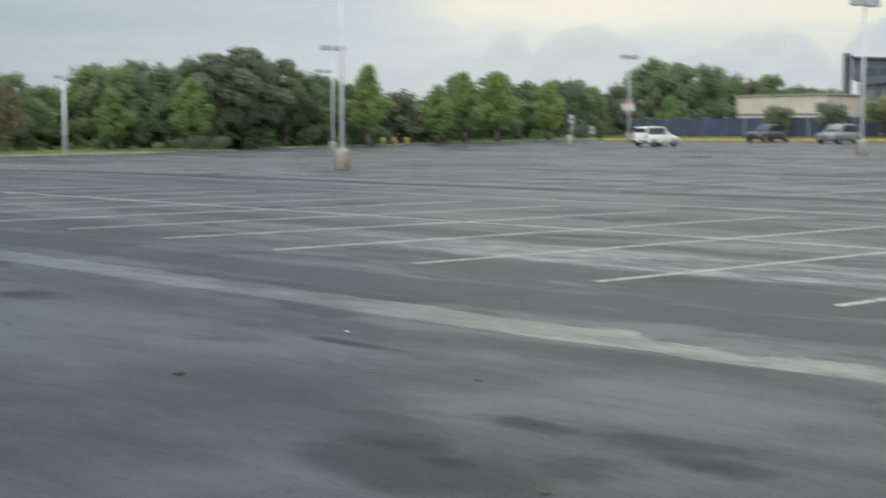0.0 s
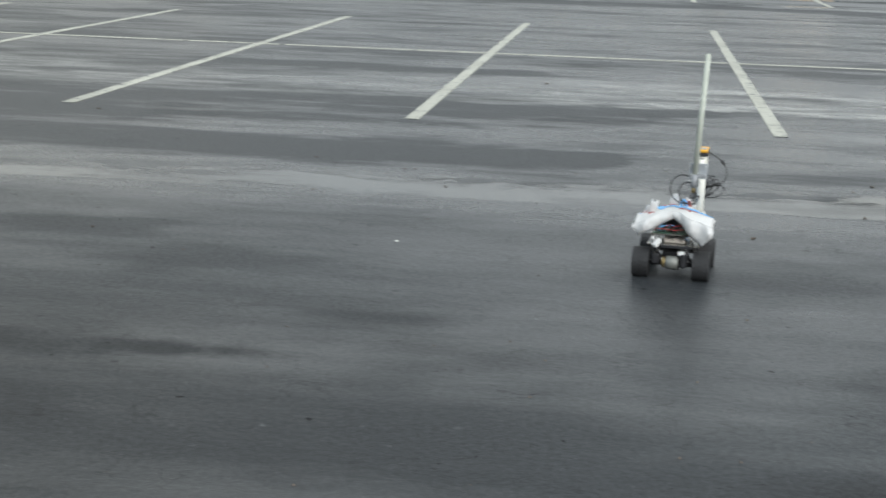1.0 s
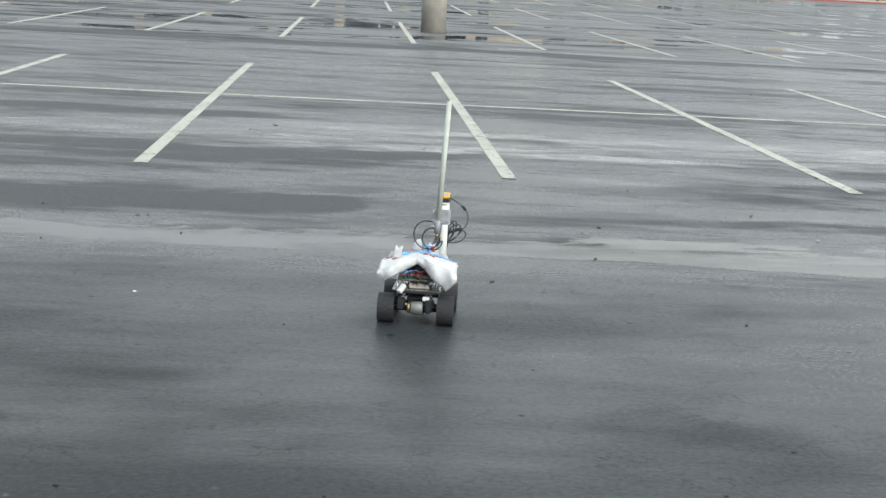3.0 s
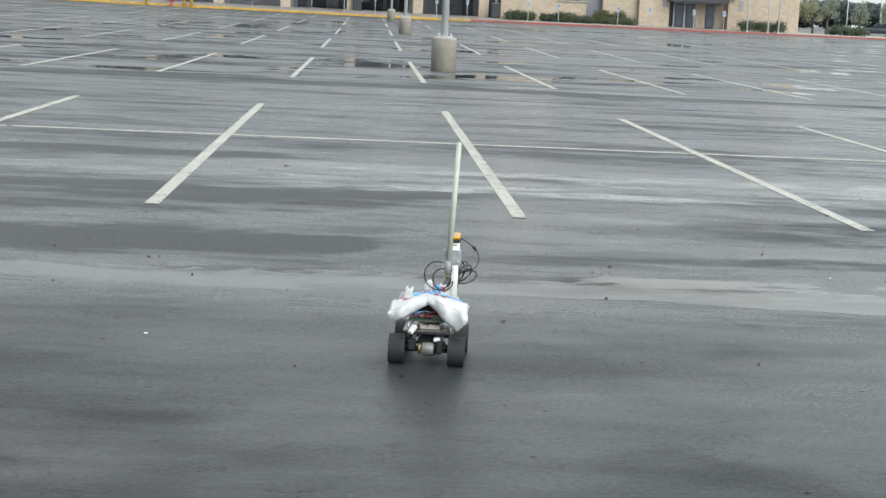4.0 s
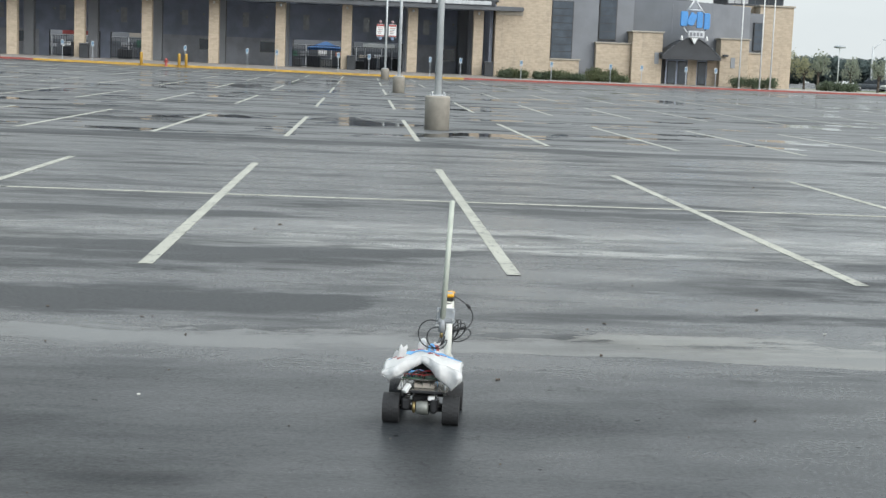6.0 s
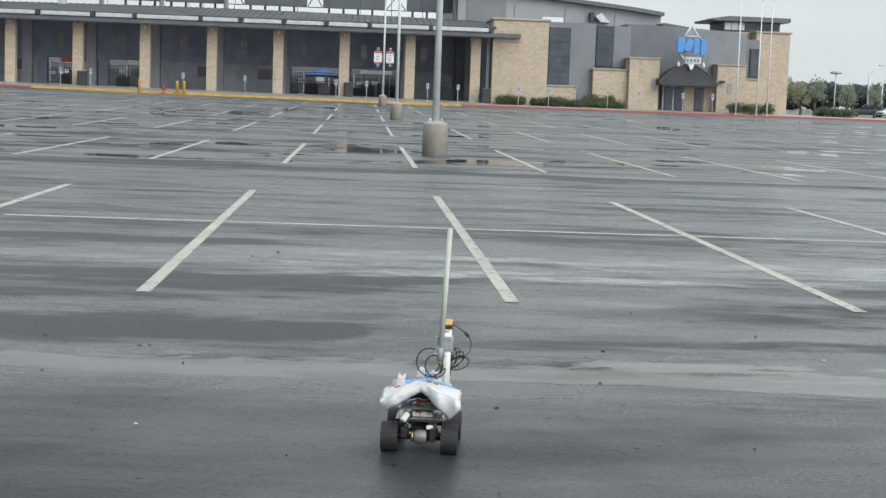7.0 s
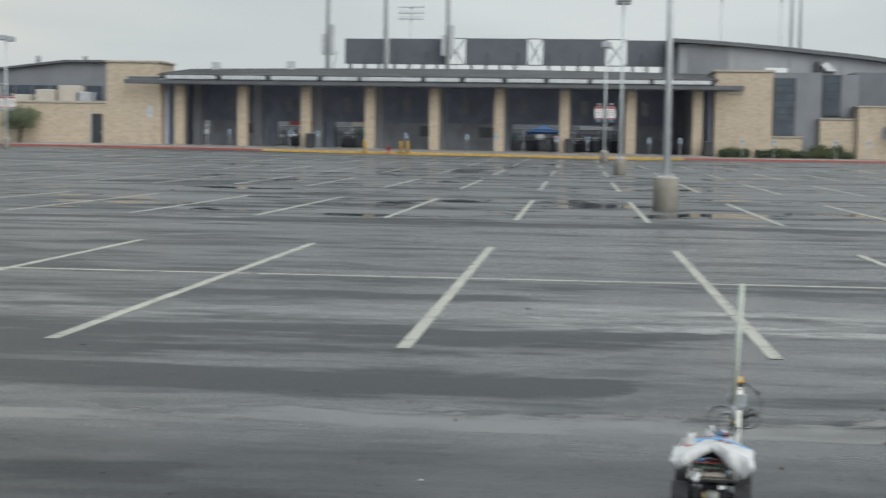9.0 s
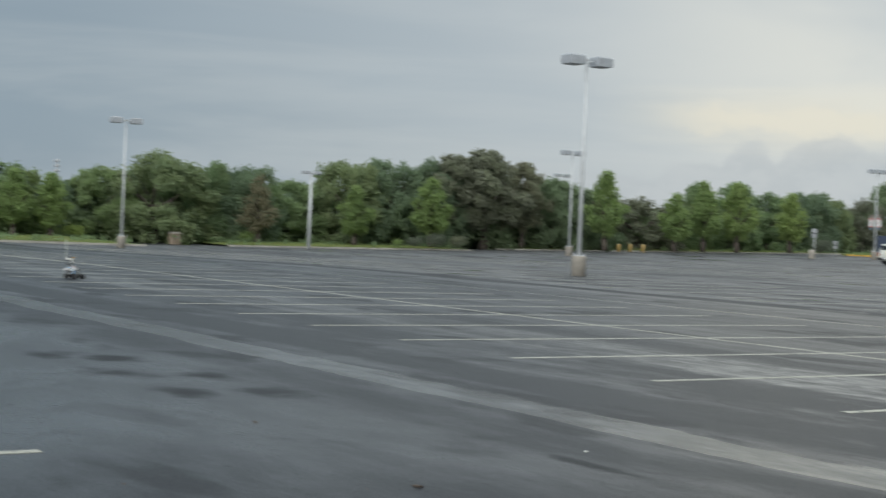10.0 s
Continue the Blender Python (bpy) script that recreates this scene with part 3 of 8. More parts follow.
GALV = plain("galvanised_metal", (0.52, 0.53, 0.54), 0.4, metal=0.3, vary=0.12, scale=3, grain=40, bump=0.05)
SOFFIT = plain("dark_soffit", (0.42, 0.465, 0.57), 0.8, vary=0.12, scale=0.8, grain=10, bump=0.05)
INNER_WALL = plain("arcade_wall", (0.53, 0.545, 0.585), 0.8, vary=0.15, scale=0.7, grain=10, bump=0.1)
GLASS = glass_mat("dark_window_glass", (0.042, 0.053, 0.067))
GREEN = plain("green_wall_paint", (0.05, 0.125, 0.09), 0.55, vary=0.12, scale=0.5, grain=12, bump=0.05, dirt=0.15)
TEAL = plain("teal_wall_paint", (0.065, 0.155, 0.18), 0.55, vary=0.12, scale=0.5, grain=12, bump=0.05, dirt=0.15)
LIME = plain("lime_stripe_paint", (0.33, 0.40, 0.06), 0.55, vary=0.1, bump=0)
WHITE = plain("white_paint", (0.70, 0.70, 0.68), 0.5, vary=0.08, scale=3, grain=30, bump=0.05, dirt=0.12)
SIGN_RED = plain("sign_red", (0.36, 0.08, 0.075), 0.5, vary=0.1, bump=0)
BADGE_BLUE = plain("faded_sign_blue", (0.16, 0.26, 0.36), 0.5, vary=0.1, bump=0)
FADED_RED = plain("faded_board_red", (0.42, 0.19, 0.15), 0.6, vary=0.2, scale=1.5, bump=0)
FADED_BLUE = plain("faded_board_blue", (0.20, 0.27, 0.38), 0.6, vary=0.2, scale=1.5, bump=0)
FADED_PINK = plain("faded_board_pink", (0.33, 0.23, 0.235), 0.6, vary=0.2, scale=1.5, bump=0)
PALE_TEAL = plain("pale_teal_lettering", (0.30, 0.40, 0.41), 0.6, vary=0.1, bump=0)
SIGN_BLUE = plain("sign_blue", (0.07, 0.27, 0.60), 0.4, vary=0.1, bump=0)
NAVY = plain("navy_fabric", (0.045, 0.060, 0.100), 0.8, vary=0.2, scale=0.7, grain=15, bump=0.1)
STAND_GREY = plain("stand_cladding", (0.085, 0.098, 0.125), 0.7, vary=0.2, scale=0.7, grain=15, bump=0.1)
CANVAS_BLUE = plain("blue_canvas", (0.055, 0.18, 0.44), 0.7, vary=0.12, bump=0.05)
CABINET_TAN = plain("cabinet_tan", (0.27, 0.21, 0.155), 0.7, vary=0.12, bump=0.05)
BEIGE = plain("beige_wall_paint", (0.52, 0.465, 0.40), 0.75, vary=0.1, scale=0.6, grain=12, bump=0.1, dirt=0.2)
OCHRE = plain("ochre_bollard_paint", (0.36, 0.25, 0.085), 0.6, vary=0.15, scale=2, grain=20, dirt=0.3)
BARK = plain("bark", (0.085, 0.07, 0.055), 0.9, vary=0.25, scale=3, grain=20, bump=0.6)
LEAF_OAK = foliage("oak_leaves", (0.177, 0.244, 0.155), (0.218, 0.293, 0.177), (0.246, 0.319, 0.179))
LEAF_MID = foliage("elm_leaves", (0.198, 0.278, 0.149), (0.253, 0.345, 0.175), (0.276, 0.362, 0.178))
LEAF_LIGHT = foliage("young_leaves", (0.207, 0.287, 0.115), (0.287, 0.385, 0.149), (0.310, 0.402, 0.155))
LEAF_BROWN = foliage("brown_green_leaves", (0.20, 0.195, 0.12), (0.28, 0.26, 0.165), (0.30, 0.28, 0.18))
LEAF_HEDGE = foliage("hedge_leaves", (0.115, 0.145, 0.098), (0.155, 0.19, 0.125), (0.165, 0.205, 0.13))
# blue-grey tint puts the haze of distance into these leaves
LEAF_HAZED = foliage("haze_tinted_woods", (0.13, 0.165, 0.16), (0.145, 0.18, 0.17), (0.15, 0.19, 0.175))
LEAF_OLIVE = foliage("brownish_oak_leaves", (0.194, 0.212, 0.150), (0.248, 0.262, 0.186), (0.262, 0.289, 0.188))
LEAF_SAGE = foliage("grey_green_leaves", (0.155, 0.18, 0.13), (0.20, 0.225, 0.165), (0.21, 0.24, 0.17))
LEAF_STREET = foliage("street_tree_leaves", (0.21, 0.24, 0.17), (0.265, 0.30, 0.20), (0.28, 0.31, 0.205))
# leaf colour lightened to stand for haze over the eastern street trees
LEAF_HAZE_PALE = foliage("haze_paled_street_leaves", (0.26, 0.29, 0.23), (0.32, 0.35, 0.27), (0.33, 0.36, 0.275))

# ---------------- mesh helpers ----------------


def box(bm, x0, x1, y0, y1, z0, z1, bevel=0.0):
    vs = [bm.verts.new((x, y, z)) for x in (x0, x1) for y in (y0, y1) for z in (z0, z1)]
    fs = [bm.faces.new([vs[i] for i in f]) for f in ((0, 1, 3, 2), (4, 6, 7, 5), (0, 4, 5, 1), (2, 3, 7, 6), (0, 2, 6, 4), (1, 5, 7, 3))]
    if bevel:
        edges = list({e for f in fs for e in f.edges})
        bmesh.ops.bevel(bm, geom=edges, offset=bevel, segments=1, affect="EDGES", clamp_overlap=True)
    return bm


def tube(bm, p0, p1, r0, r1=None, seg=12, caps=True):
    r1 = r0 if r1 is None else r1
    p0, p1 = Vector(p0), Vector(p1)
    q = (p1 - p0).to_track_quat("Z", "Y")
    rings = []
    for p, r in ((p0, r0), (p1, r1)):
        rings.append([bm.verts.new(p + q @ Vector((r * math.cos(a), r * math.sin(a), 0))) for a in (2 * math.pi * i / seg for i in range(seg))])
    for i in range(seg):
        f = bm.faces.new((rings[0][i], rings[0][(i + 1) % seg], rings[1][(i + 1) % seg], rings[1][i]))
        f.smooth = True
    if caps:
        bm.faces.new(list(reversed(rings[0])))
        bm.faces.new(rings[1])
    return bm


def lathe(bm, profile, seg=20, centre=(0, 0, 0), axis="Z"):
    """Turn (radius, height) pairs round an axis."""
    rings = []
    for r, h in profile:
        ring = []
        for i in range(seg):
            a = 2 * math.pi * i / seg
            p = (r * math.cos(a), r * math.sin(a), h) if axis == "Z" else (h, r * math.cos(a), r * math.sin(a))
            ring.append(bm.verts.new(Vector(p) + Vector(centre)))
        rings.append(ring)
    for a, b in zip(rings, rings[1:]):
        for i in range(seg):
            f = bm.faces.new((a[i], a[(i + 1) % seg], b[(i + 1) % seg], b[i]))
            f.smooth = True
    bm.faces.new(list(reversed(rings[0])))
    bm.faces.new(rings[-1])
    return bm


def prism(bm, outline, y0, y1):
    """Extrude an (x, z) outline from y0 to y1."""
    a = [bm.verts.new((x, y0, z)) for x, z in outline]
    b = [bm.verts.new((x, y1, z)) for x, z in outline]
    n = len(outline)
    bm.faces.new(a)
    bm.faces.new(list(reversed(b)))
    for i in range(n):
        bm.faces.new((a[i], b[i], b[(i + 1) % n], a[(i + 1) % n]))
    return bm


def mesh_of(name, bm, mat):
    bmesh.ops.recalc_face_normals(bm, faces=bm.faces)
    me = bpy.data.meshes.new(name)
    bm.to_mesh(me)
    bm.free()
    me.materials.append(mat)
    return me


def part(name, bm, mat, parent, label=""):
    """One mesh object under a thing or part. bm may be a bmesh or a mesh to share."""
    me = bm if isinstance(bm, bpy.types.Mesh) else mesh_of(name, bm, mat)
    ob = new(name, me)
    ob.parent = parent
    return tagged(ob, label)


def solid(name, bm, mat, label="", category="", group="", kind=""):
    return tagged(new(name, mesh_of(name, bm, mat)), label, category, group, kind)


def thing(name, at=(0, 0, 0), label="", category="", group="", kind="", turn=0.0):
    ob = new(name)
    ob.empty_display_size = 0.2
    ob.matrix_basis = pose(*at, 0, 0, turn)
    return tagged(ob, label, category, group, kind)


def B():
    return bmesh.new()


def curve_tube(name, points, radius, mat, parent, label=""):
    """A cable through points, turned into a mesh."""
    cu = bpy.data.curves.new(name, "CURVE")
    cu.dimensions, cu.bevel_depth, cu.bevel_resolution, cu.resolution_u = "3D", radius, 2, 6
    sp = cu.splines.new("NURBS")
    sp.points.add(len(points) - 1)
    for p, c in zip(sp.points, points):
        p.co = (*c, 1)
    sp.use_endpoint_u, sp.order_u = True, 3
    tmp = bpy.data.objects.new(name, cu)
    scene.collection.objects.link(tmp)
    me = bpy.data.meshes.new_from_object(tmp.evaluated_get(bpy.context.evaluated_depsgraph_get()))
    bpy.data.objects.remove(tmp)
    me.materials.clear()
    me.materials.append(mat)
    for poly in me.polygons:
        poly.use_smooth = True
    return part(name, me, mat, parent, label)


# ---------------- ground ----------------
def ease(v, a, b):
    v = min(1.0, max(0.0, (v - a) / (b - a)))
    return v


def lot_z(x, y):
    """The lot lies level near the stalls, climbs towards the stadium and falls away to the west."""
    u = ease(y, 25, 115) ** 1.3
    west = ease(-x, 45, 95)
    west = west * west * (3 - 2 * west)
    rise = 0.58 + 0.36 * ease(-x, -3, 43)
    return u * rise - 0.42 * west * (1 - u)


def far_steps(lo, hi, step, reach):
    mid = list(np.arange(lo, hi + 0.01, step))
    out, d = [], step
    while d < reach:
        d *= 1.7
        out.append(d)
    return [lo - d for d in reversed(out)] + mid + [hi + d for d in out]


xs, ys = far_steps(-150, 80, 2.5, 2600), far_steps(-40, 125, 2.5, 2600)
verts = [(x, y, lot_z(x, y)) for y in ys for x in xs]
nx = len(xs)
faces = [(j * nx + i, j * nx + i + 1, (j + 1) * nx + i + 1, (j + 1) * nx + i) for j in range(len(ys) - 1) for i in range(nx - 1)]
me = bpy.data.meshes.new("ground")
me.from_pydata(verts, [], faces)
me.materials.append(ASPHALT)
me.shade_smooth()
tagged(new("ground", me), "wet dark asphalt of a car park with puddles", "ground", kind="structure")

STALL, HALF = 2.74, 5.6


def stripe_mesh(x, y0, y1, width=0.11, lift=0.004):
    bm = B()
    n = max(1, int((y1 - y0) / 2.0))
    rows = []
    for i in range(n + 1):
        y = y0 + (y1 - y0) * i / n
        rows.append([bm.verts.new((x + sx * width / 2, y, lot_z(x, y) + dz)) for sx, dz in ((-1, 0.0005), (-1, lift), (1, lift), (1, 0.0005))])
    for a, b in zip(rows, rows[1:]):
        for k in range(3):
            bm.faces.new((a[k], a[k + 1], b[k + 1], b[k]))
    return bm


def stripe(x, y0, y1, width=0.11):
    solid("parking_line", stripe_mesh(x, y0, y1, width), PAINT, "worn white painted stall line on wet asphalt", "parking line", "stall lines", "structure")


for centre, k0, k1 in ((-18.2, -9, 5), (0.77, -30, 9), (20.35, -34, 12), (40.2, -34, 12), (59.7, -30, 14), (79.2, -26, 14), (98.6, -22, 14)):
    for k in range(k0, k1):
        x = STALL * k + random.uniform(-0.03, 0.03)
        y0, y1 = centre - HALF - (0.3 if centre == 20.35 else 0), centre + HALF
        stripe(x, y0, y1)
# the thin line down the middle of the nearest double row
bm = B()
for i in range(45):
    x0, x1 = -84 + i * 2.6, -84 + (i + 1) * 2.6
    box(bm, x0, x1 + 0.001 - 0.002, 1.01, 1.11, lot_z(x0, 1) + 0.0005, lot_z(x1, 1) + 0.0045)
solid("centre_line", bm, PAINT, "thin white line between facing rows of stalls", "parking line", "", "structure")

# ---------------- pavement and kerbs in front of the stadium ----------------


def walk_z(x):
    return 1.03 - 0.0057 * x


KERB_Y = 112.6


def paving(x0, x1, step=3.0):
    bm = B()
    n = int((x1 - x0) / step)
    rows = []
    for i in range(n + 1):
        x = x0 + (x1 - x0) * i / n
        zk = lot_z(x, KERB_Y) + 0.15
        rows.append([bm.verts.new(p) for p in ((x, KERB_Y + 0.2, zk - 0.3), (x, KERB_Y + 0.2, zk), (x, 117.2, walk_z(x)), (x, 150, walk_z(x)), (x, 150, walk_z(x) - 0.5))])
    for a, b in zip(rows, rows[1:]):
        for k in range(4):
            bm.faces.new((a[k], b[k], b[k + 1], a[k + 1]))
    return bm


solid("pavement", paving(-75, 70), PAVING, "pale concrete pavement along the stadium front", "pavement", kind="structure")


bm = B()
rows = []
for i in range(16):
    x = -113 + 38 * i / 15
    zk = lot_z(x, KERB_Y) + 0.15
    rows.append([bm.verts.new(p) for p in ((x, KERB_Y + 0.2, zk - 0.3), (x, KERB_Y + 0.2, zk), (x, 115.5, zk + 0.25), (x, 150, zk + 0.3), (x, 150, zk - 0.4))])
for a, b in zip(rows, rows[1:]):
    for k in range(4):
        bm.faces.new((a[k], b[k], b[k + 1], a[k + 1]))
solid("verge_strip", bm, GRASS, "grass strip between kerb and fence", "grass", kind="structure")


def kerb(x0, x1, mat, label):
    bm = B()
    n = max(1, int((x1 - x0) / 3.0))
    rows = []
    for i in range(n + 1):
        x = x0 + (x1 - x0) * i / n
        z = lot_z(x, KERB_Y)
        rows.append([bm.verts.new(p) for p in ((x, KERB_Y, z - 0.05), (x, KERB_Y + 0.02, z + 0.15), (x, KERB_Y + 0.06, z + 0.17), (x, KERB_Y + 0.24, z + 0.17), (x, KERB_Y + 0.24, z - 0.05))])
    for a, b in zip(rows, rows[1:]):
        for k in range(4):
            bm.faces.new((a[k], b[k], b[k + 1], a[k + 1]))
    solid("kerb", bm, mat, label, "kerb", kind="structure")


kerb(-27, 10.5, KERB_YELLOW, "yellow painted kerb before the arcade")
kerb(-70, -27, KERB_RED, "red painted kerb of the stadium front")
kerb(10.5, 64, KERB_RED, "red painted kerb of the stadium front")
kerb(-112, -70, KERB_YELLOW, "yellow painted kerb behind parked cars")
for x0, x1, yk in ((-22, 9, 110.9), (-26, -6, 111.6)):
    bm = B()
    for i in range(int((x1 - x0) / 3)):
        xa, xb = x0 + i * 3, x0 + i * 3 + 3
        z = min(lot_z(xa, yk), lot_z(xb, yk)) - 0.002
        box(bm, xa, xb, yk, yk + 0.22, z, z + 0.03)
    solid("yellow_line", bm, KERB_YELLOW, "yellow painted line beside the kerb", "road line", kind="structure")

# ---------------- lamp posts ----------------


def lamp_post(x, y, signs=False, height=9.2, label="", base=True):
    t = thing("lamp_post", (x, y, lot_z(x, y)), label or "grey steel car park lamp post on round concrete base", "lamp post", "car park lamps")
    zb = 0.84
    part("concrete_base", lathe(B(), [(0.31, -0.1), (0.31, zb - 0.04), (0.31, zb - 0.025), (0.29, zb - 0.002), (0.28, zb)], 24), CONCRETE, t, "round rain-stained concrete base")
    part("base_plate", box(B(), -0.2, 0.2, -0.2, 0.2, zb, zb + 0.03, 0.005), GALV, t)
    for sx in (-1, 1):
        for sy in (-1, 1):
            part("anchor_bolt", tube(B(), (sx * 0.15, sy * 0.15, zb + 0.03), (sx * 0.15, sy * 0.15, zb + 0.10), 0.018, seg=6), GALV, t)
    part("pole", tube(B(), (0, 0, zb + 0.03), (0, 0, height - 0.2), 0.092, 0.06, 14), POLE, t, "slim tapered grey pole")
    part("cap", tube(B(), (0, 0, height - 0.2), (0, 0, height - 0.12), 0.07, 0.05, 12), POLE, t)
    for s in (-1, 1):
        part("arm", tube(B(), (0, 0, height - 0.25), (0, s * 0.36, height - 0.22), 0.035, seg=8), POLE, t)
        bm = B()
        z0, z1 = height - 0.42, height - 0.02
        y0, y1 = s * 0.34, s * 1.10
        lo = [bm.verts.new((sx * 0.36, yy, z0)) for sx, yy in ((-1, y0), (1, y0), (1, y1), (-1, y1))]
        mid = [bm.verts.new((sx * 0.36, yy, z1 - 0.06)) for sx, yy in ((-1, y0), (1, y0), (1, y1), (-1, y1))]
        top = [bm.verts.new((sx * 0.30, yy, z1)) for sx, yy in ((-1, y0 + s * 0.05), (1, y0 + s * 0.05), (1, y1 - s * 0.05), (-1, y1 - s * 0.05))]
        bm.faces.new(lo), bm.faces.new(top)
        for a, b in ((lo, mid), (mid, top)):
            for i in range(4):
                bm.faces.new((a[i], a[(i + 1) % 4], b[(i + 1) % 4], b[i]))
        head = part("lamp_head", bm, LAMP_BOX, t, "dark grey shoebox lamp head")
        part("lens", box(B(), -0.30, 0.30, min(y0, y1) + 0.06, max(y0, y1) - 0.06, z0 - 0.02, z0 - 0.004), LENS, head)
    if signs:
        for s in (-1, 1):
            cx = s * 0.47
            plate = part("sign_plate", box(B(), cx - 0.30, cx + 0.30, -0.135, -0.115, 3.3, 4.25), WHITE, t, "white notice plate with red bands")
            part("red_band", box(B(), cx - 0.29, cx + 0.29, -0.141, -0.137, 4.08, 4.23), SIGN_RED, plate)
            part("red_band", box(B(), cx - 0.29, cx + 0.29, -0.141, -0.137, 3.32, 3.40), SIGN_RED, plate)
            for k in range(4):
                part("text_bar", box(B(), cx - 0.20 + 0.03 * (k % 2), cx + 0.20 - 0.04 * k, -0.141, -0.137, 3.92 - k * 0.13, 3.97 - k * 0.13), (FADED_RED, GREY_WALL)[k % 2], plate)
            for zz, mt in ((4.42, FADED_PINK), (3.14, FADED_BLUE)):
                bm = lathe(B(), [(0.02, -0.012), (0.13, -0.010), (0.13, 0.010), (0.02, 0.012)], 12)
                bmesh.ops.rotate(bm, verts=bm.verts, matrix=Matrix.Rotation(radians(90), 3, "X"))
                bmesh.ops.translate(bm, verts=bm.verts, vec=(cx, -0.125, zz))
                part("badge", bm, mt, t)
            part("bracket", box(B(), min(0, s * 0.5), max(0, s * 0.5), -0.112, -0.07, 3.75, 3.8), GALV, t)
            part("bracket", box(B(), s * 0.47 - 0.02, s * 0.47 + 0.02, -0.112, -0.09, 3.05, 4.5), GALV, t)
    return t


for x, y, sg in ((3.45, 20.4, False), (3.45, 59.6, False), (3.3, 97.5, True), (-46.3, 22.0, False), (-45.6, 60.6, False), (-45.4, 99.5, True),
                 (-96.5, 20.8, False), (-98.3, 62.0, False), (-98.45, 101.4, True), (-146.5, 98.0, False)):
    lamp_post(x, y, sg, label="grey steel lamp post with red and white notice plates" if sg else "")

# ---------------- stadium arcade ----------------
arcade = thing("stadium_arcade", (0, 0, 0), "long stone-columned arcade front of the stadium under a dark metal roof", "stadium")
COLS = [-36 + 6 * k for k in range(9)]
for x in COLS:
    z = walk_z(x)
    col = part("column", box(B(), x - 0.46, x + 0.46, 117.55, 118.45, z - 0.1, 6.85, 0.03), STONE, arcade, "square limestone column")
    part("column_light", box(B(), x - 0.10, x + 0.10, 117.40, 117.545, 6.45, 6.68, 0.03), WHITE, col)
    # inner limestone columns take a grey material that paints in the arcade's shade
    part("back_column", box(B(), x - 0.46, x + 0.46, 124.2, 125.1, z - 0.1, 7.2, 0.03), GREY_LIGHT, arcade, "limestone column inside the arcade, coloured grey for shade")
part("ceiling_soffit", box(B(), -37.3, 13.4, 115.8, 135.5, 7.22, 7.34), SOFFIT, arcade)
part("front_beam", box(B(), -40.6, 15.8, 115.3, 115.8, 6.80, 7.20, 0.03), DARK_METAL, arcade, "dark steel eaves beam")
part("column_beam", box(B(), -37.3, 13.4, 117.7, 118.3, 6.85, 7.215), SOFFIT, arcade)
for a, b in ((-36.6, -31.9), (-31.4, -27.3), (-26.8, -22.5), (-22.0, -18.8), (-18.4, -13.0), (-12.6, -9.5), (-9.0, -5.65), (-5.2, -1.9), (-1.45, 2.0), (2.4, 7.5), (7.9, 12.9)):
    part("gutter", box(B(), a, b, 115.12, 115.42, 7.24, 7.58, 0.03), GALV, arcade, "pale metal gutter length")
    part("gutter_bracket", box(B(), b + 0.02, b + 0.38, 115.15, 115.6, 7.204, 7.70, 0.02), BLACK, arcade)


def ridge_z(x):
    return 8.72 + 0.30 * (1 - ((x + 11) / 27) ** 2)


bm = B()
n = 60
rows = []
for i in range(n + 1):
    x = -37.4 + 51 * i / n
    zr = ridge_z(x)
    rows.append([bm.verts.new(p) for p in ((x, 115.45, 7.72), (x, 127, zr), (x, 136, zr - 0.5), (x, 136, zr - 0.75), (x, 115.45, 7.59))])
for i, (a, b) in enumerate(zip(rows, rows[1:])):
    for k in range(5):
        bm.faces.new((a[k], b[k], b[(k + 1) % 5], a[(k + 1) % 5]))
bm.faces.new(rows[0]), bm.faces.new(list(reversed(rows[-1])))
roof = part("roof", bm, ROOF, arcade, "low dark standing-seam metal roof")
seam_bm = B()
for i in range(84):
    x = -37.2 + 0.6 * i
    a, b = Vector((x, 115.5, 7.728)), Vector((x, 127, ridge_z(x) + 0.005))
    vs = [seam_bm.verts.new(p + Vector(o)) for p in (a, b) for o in ((-0.02, 0, 0), (0, 0, 0.06), (0.02, 0, 0))]
    seam_bm.faces.new((vs[0], vs[1], vs[4], vs[3])), seam_bm.faces.new((vs[1], vs[2], vs[5], vs[4]))
tagged(part("roof_seams", seam_bm, ROOF, roof), kind="stuff")
for x in (-34.5, -27.0):
    part("roof_vent", box(B(), x - 0.35, x + 0.35, 125.2, 125.9, ridge_z(x) - 0.3, ridge_z(x) + 0.65, 0.04), GALV, roof)

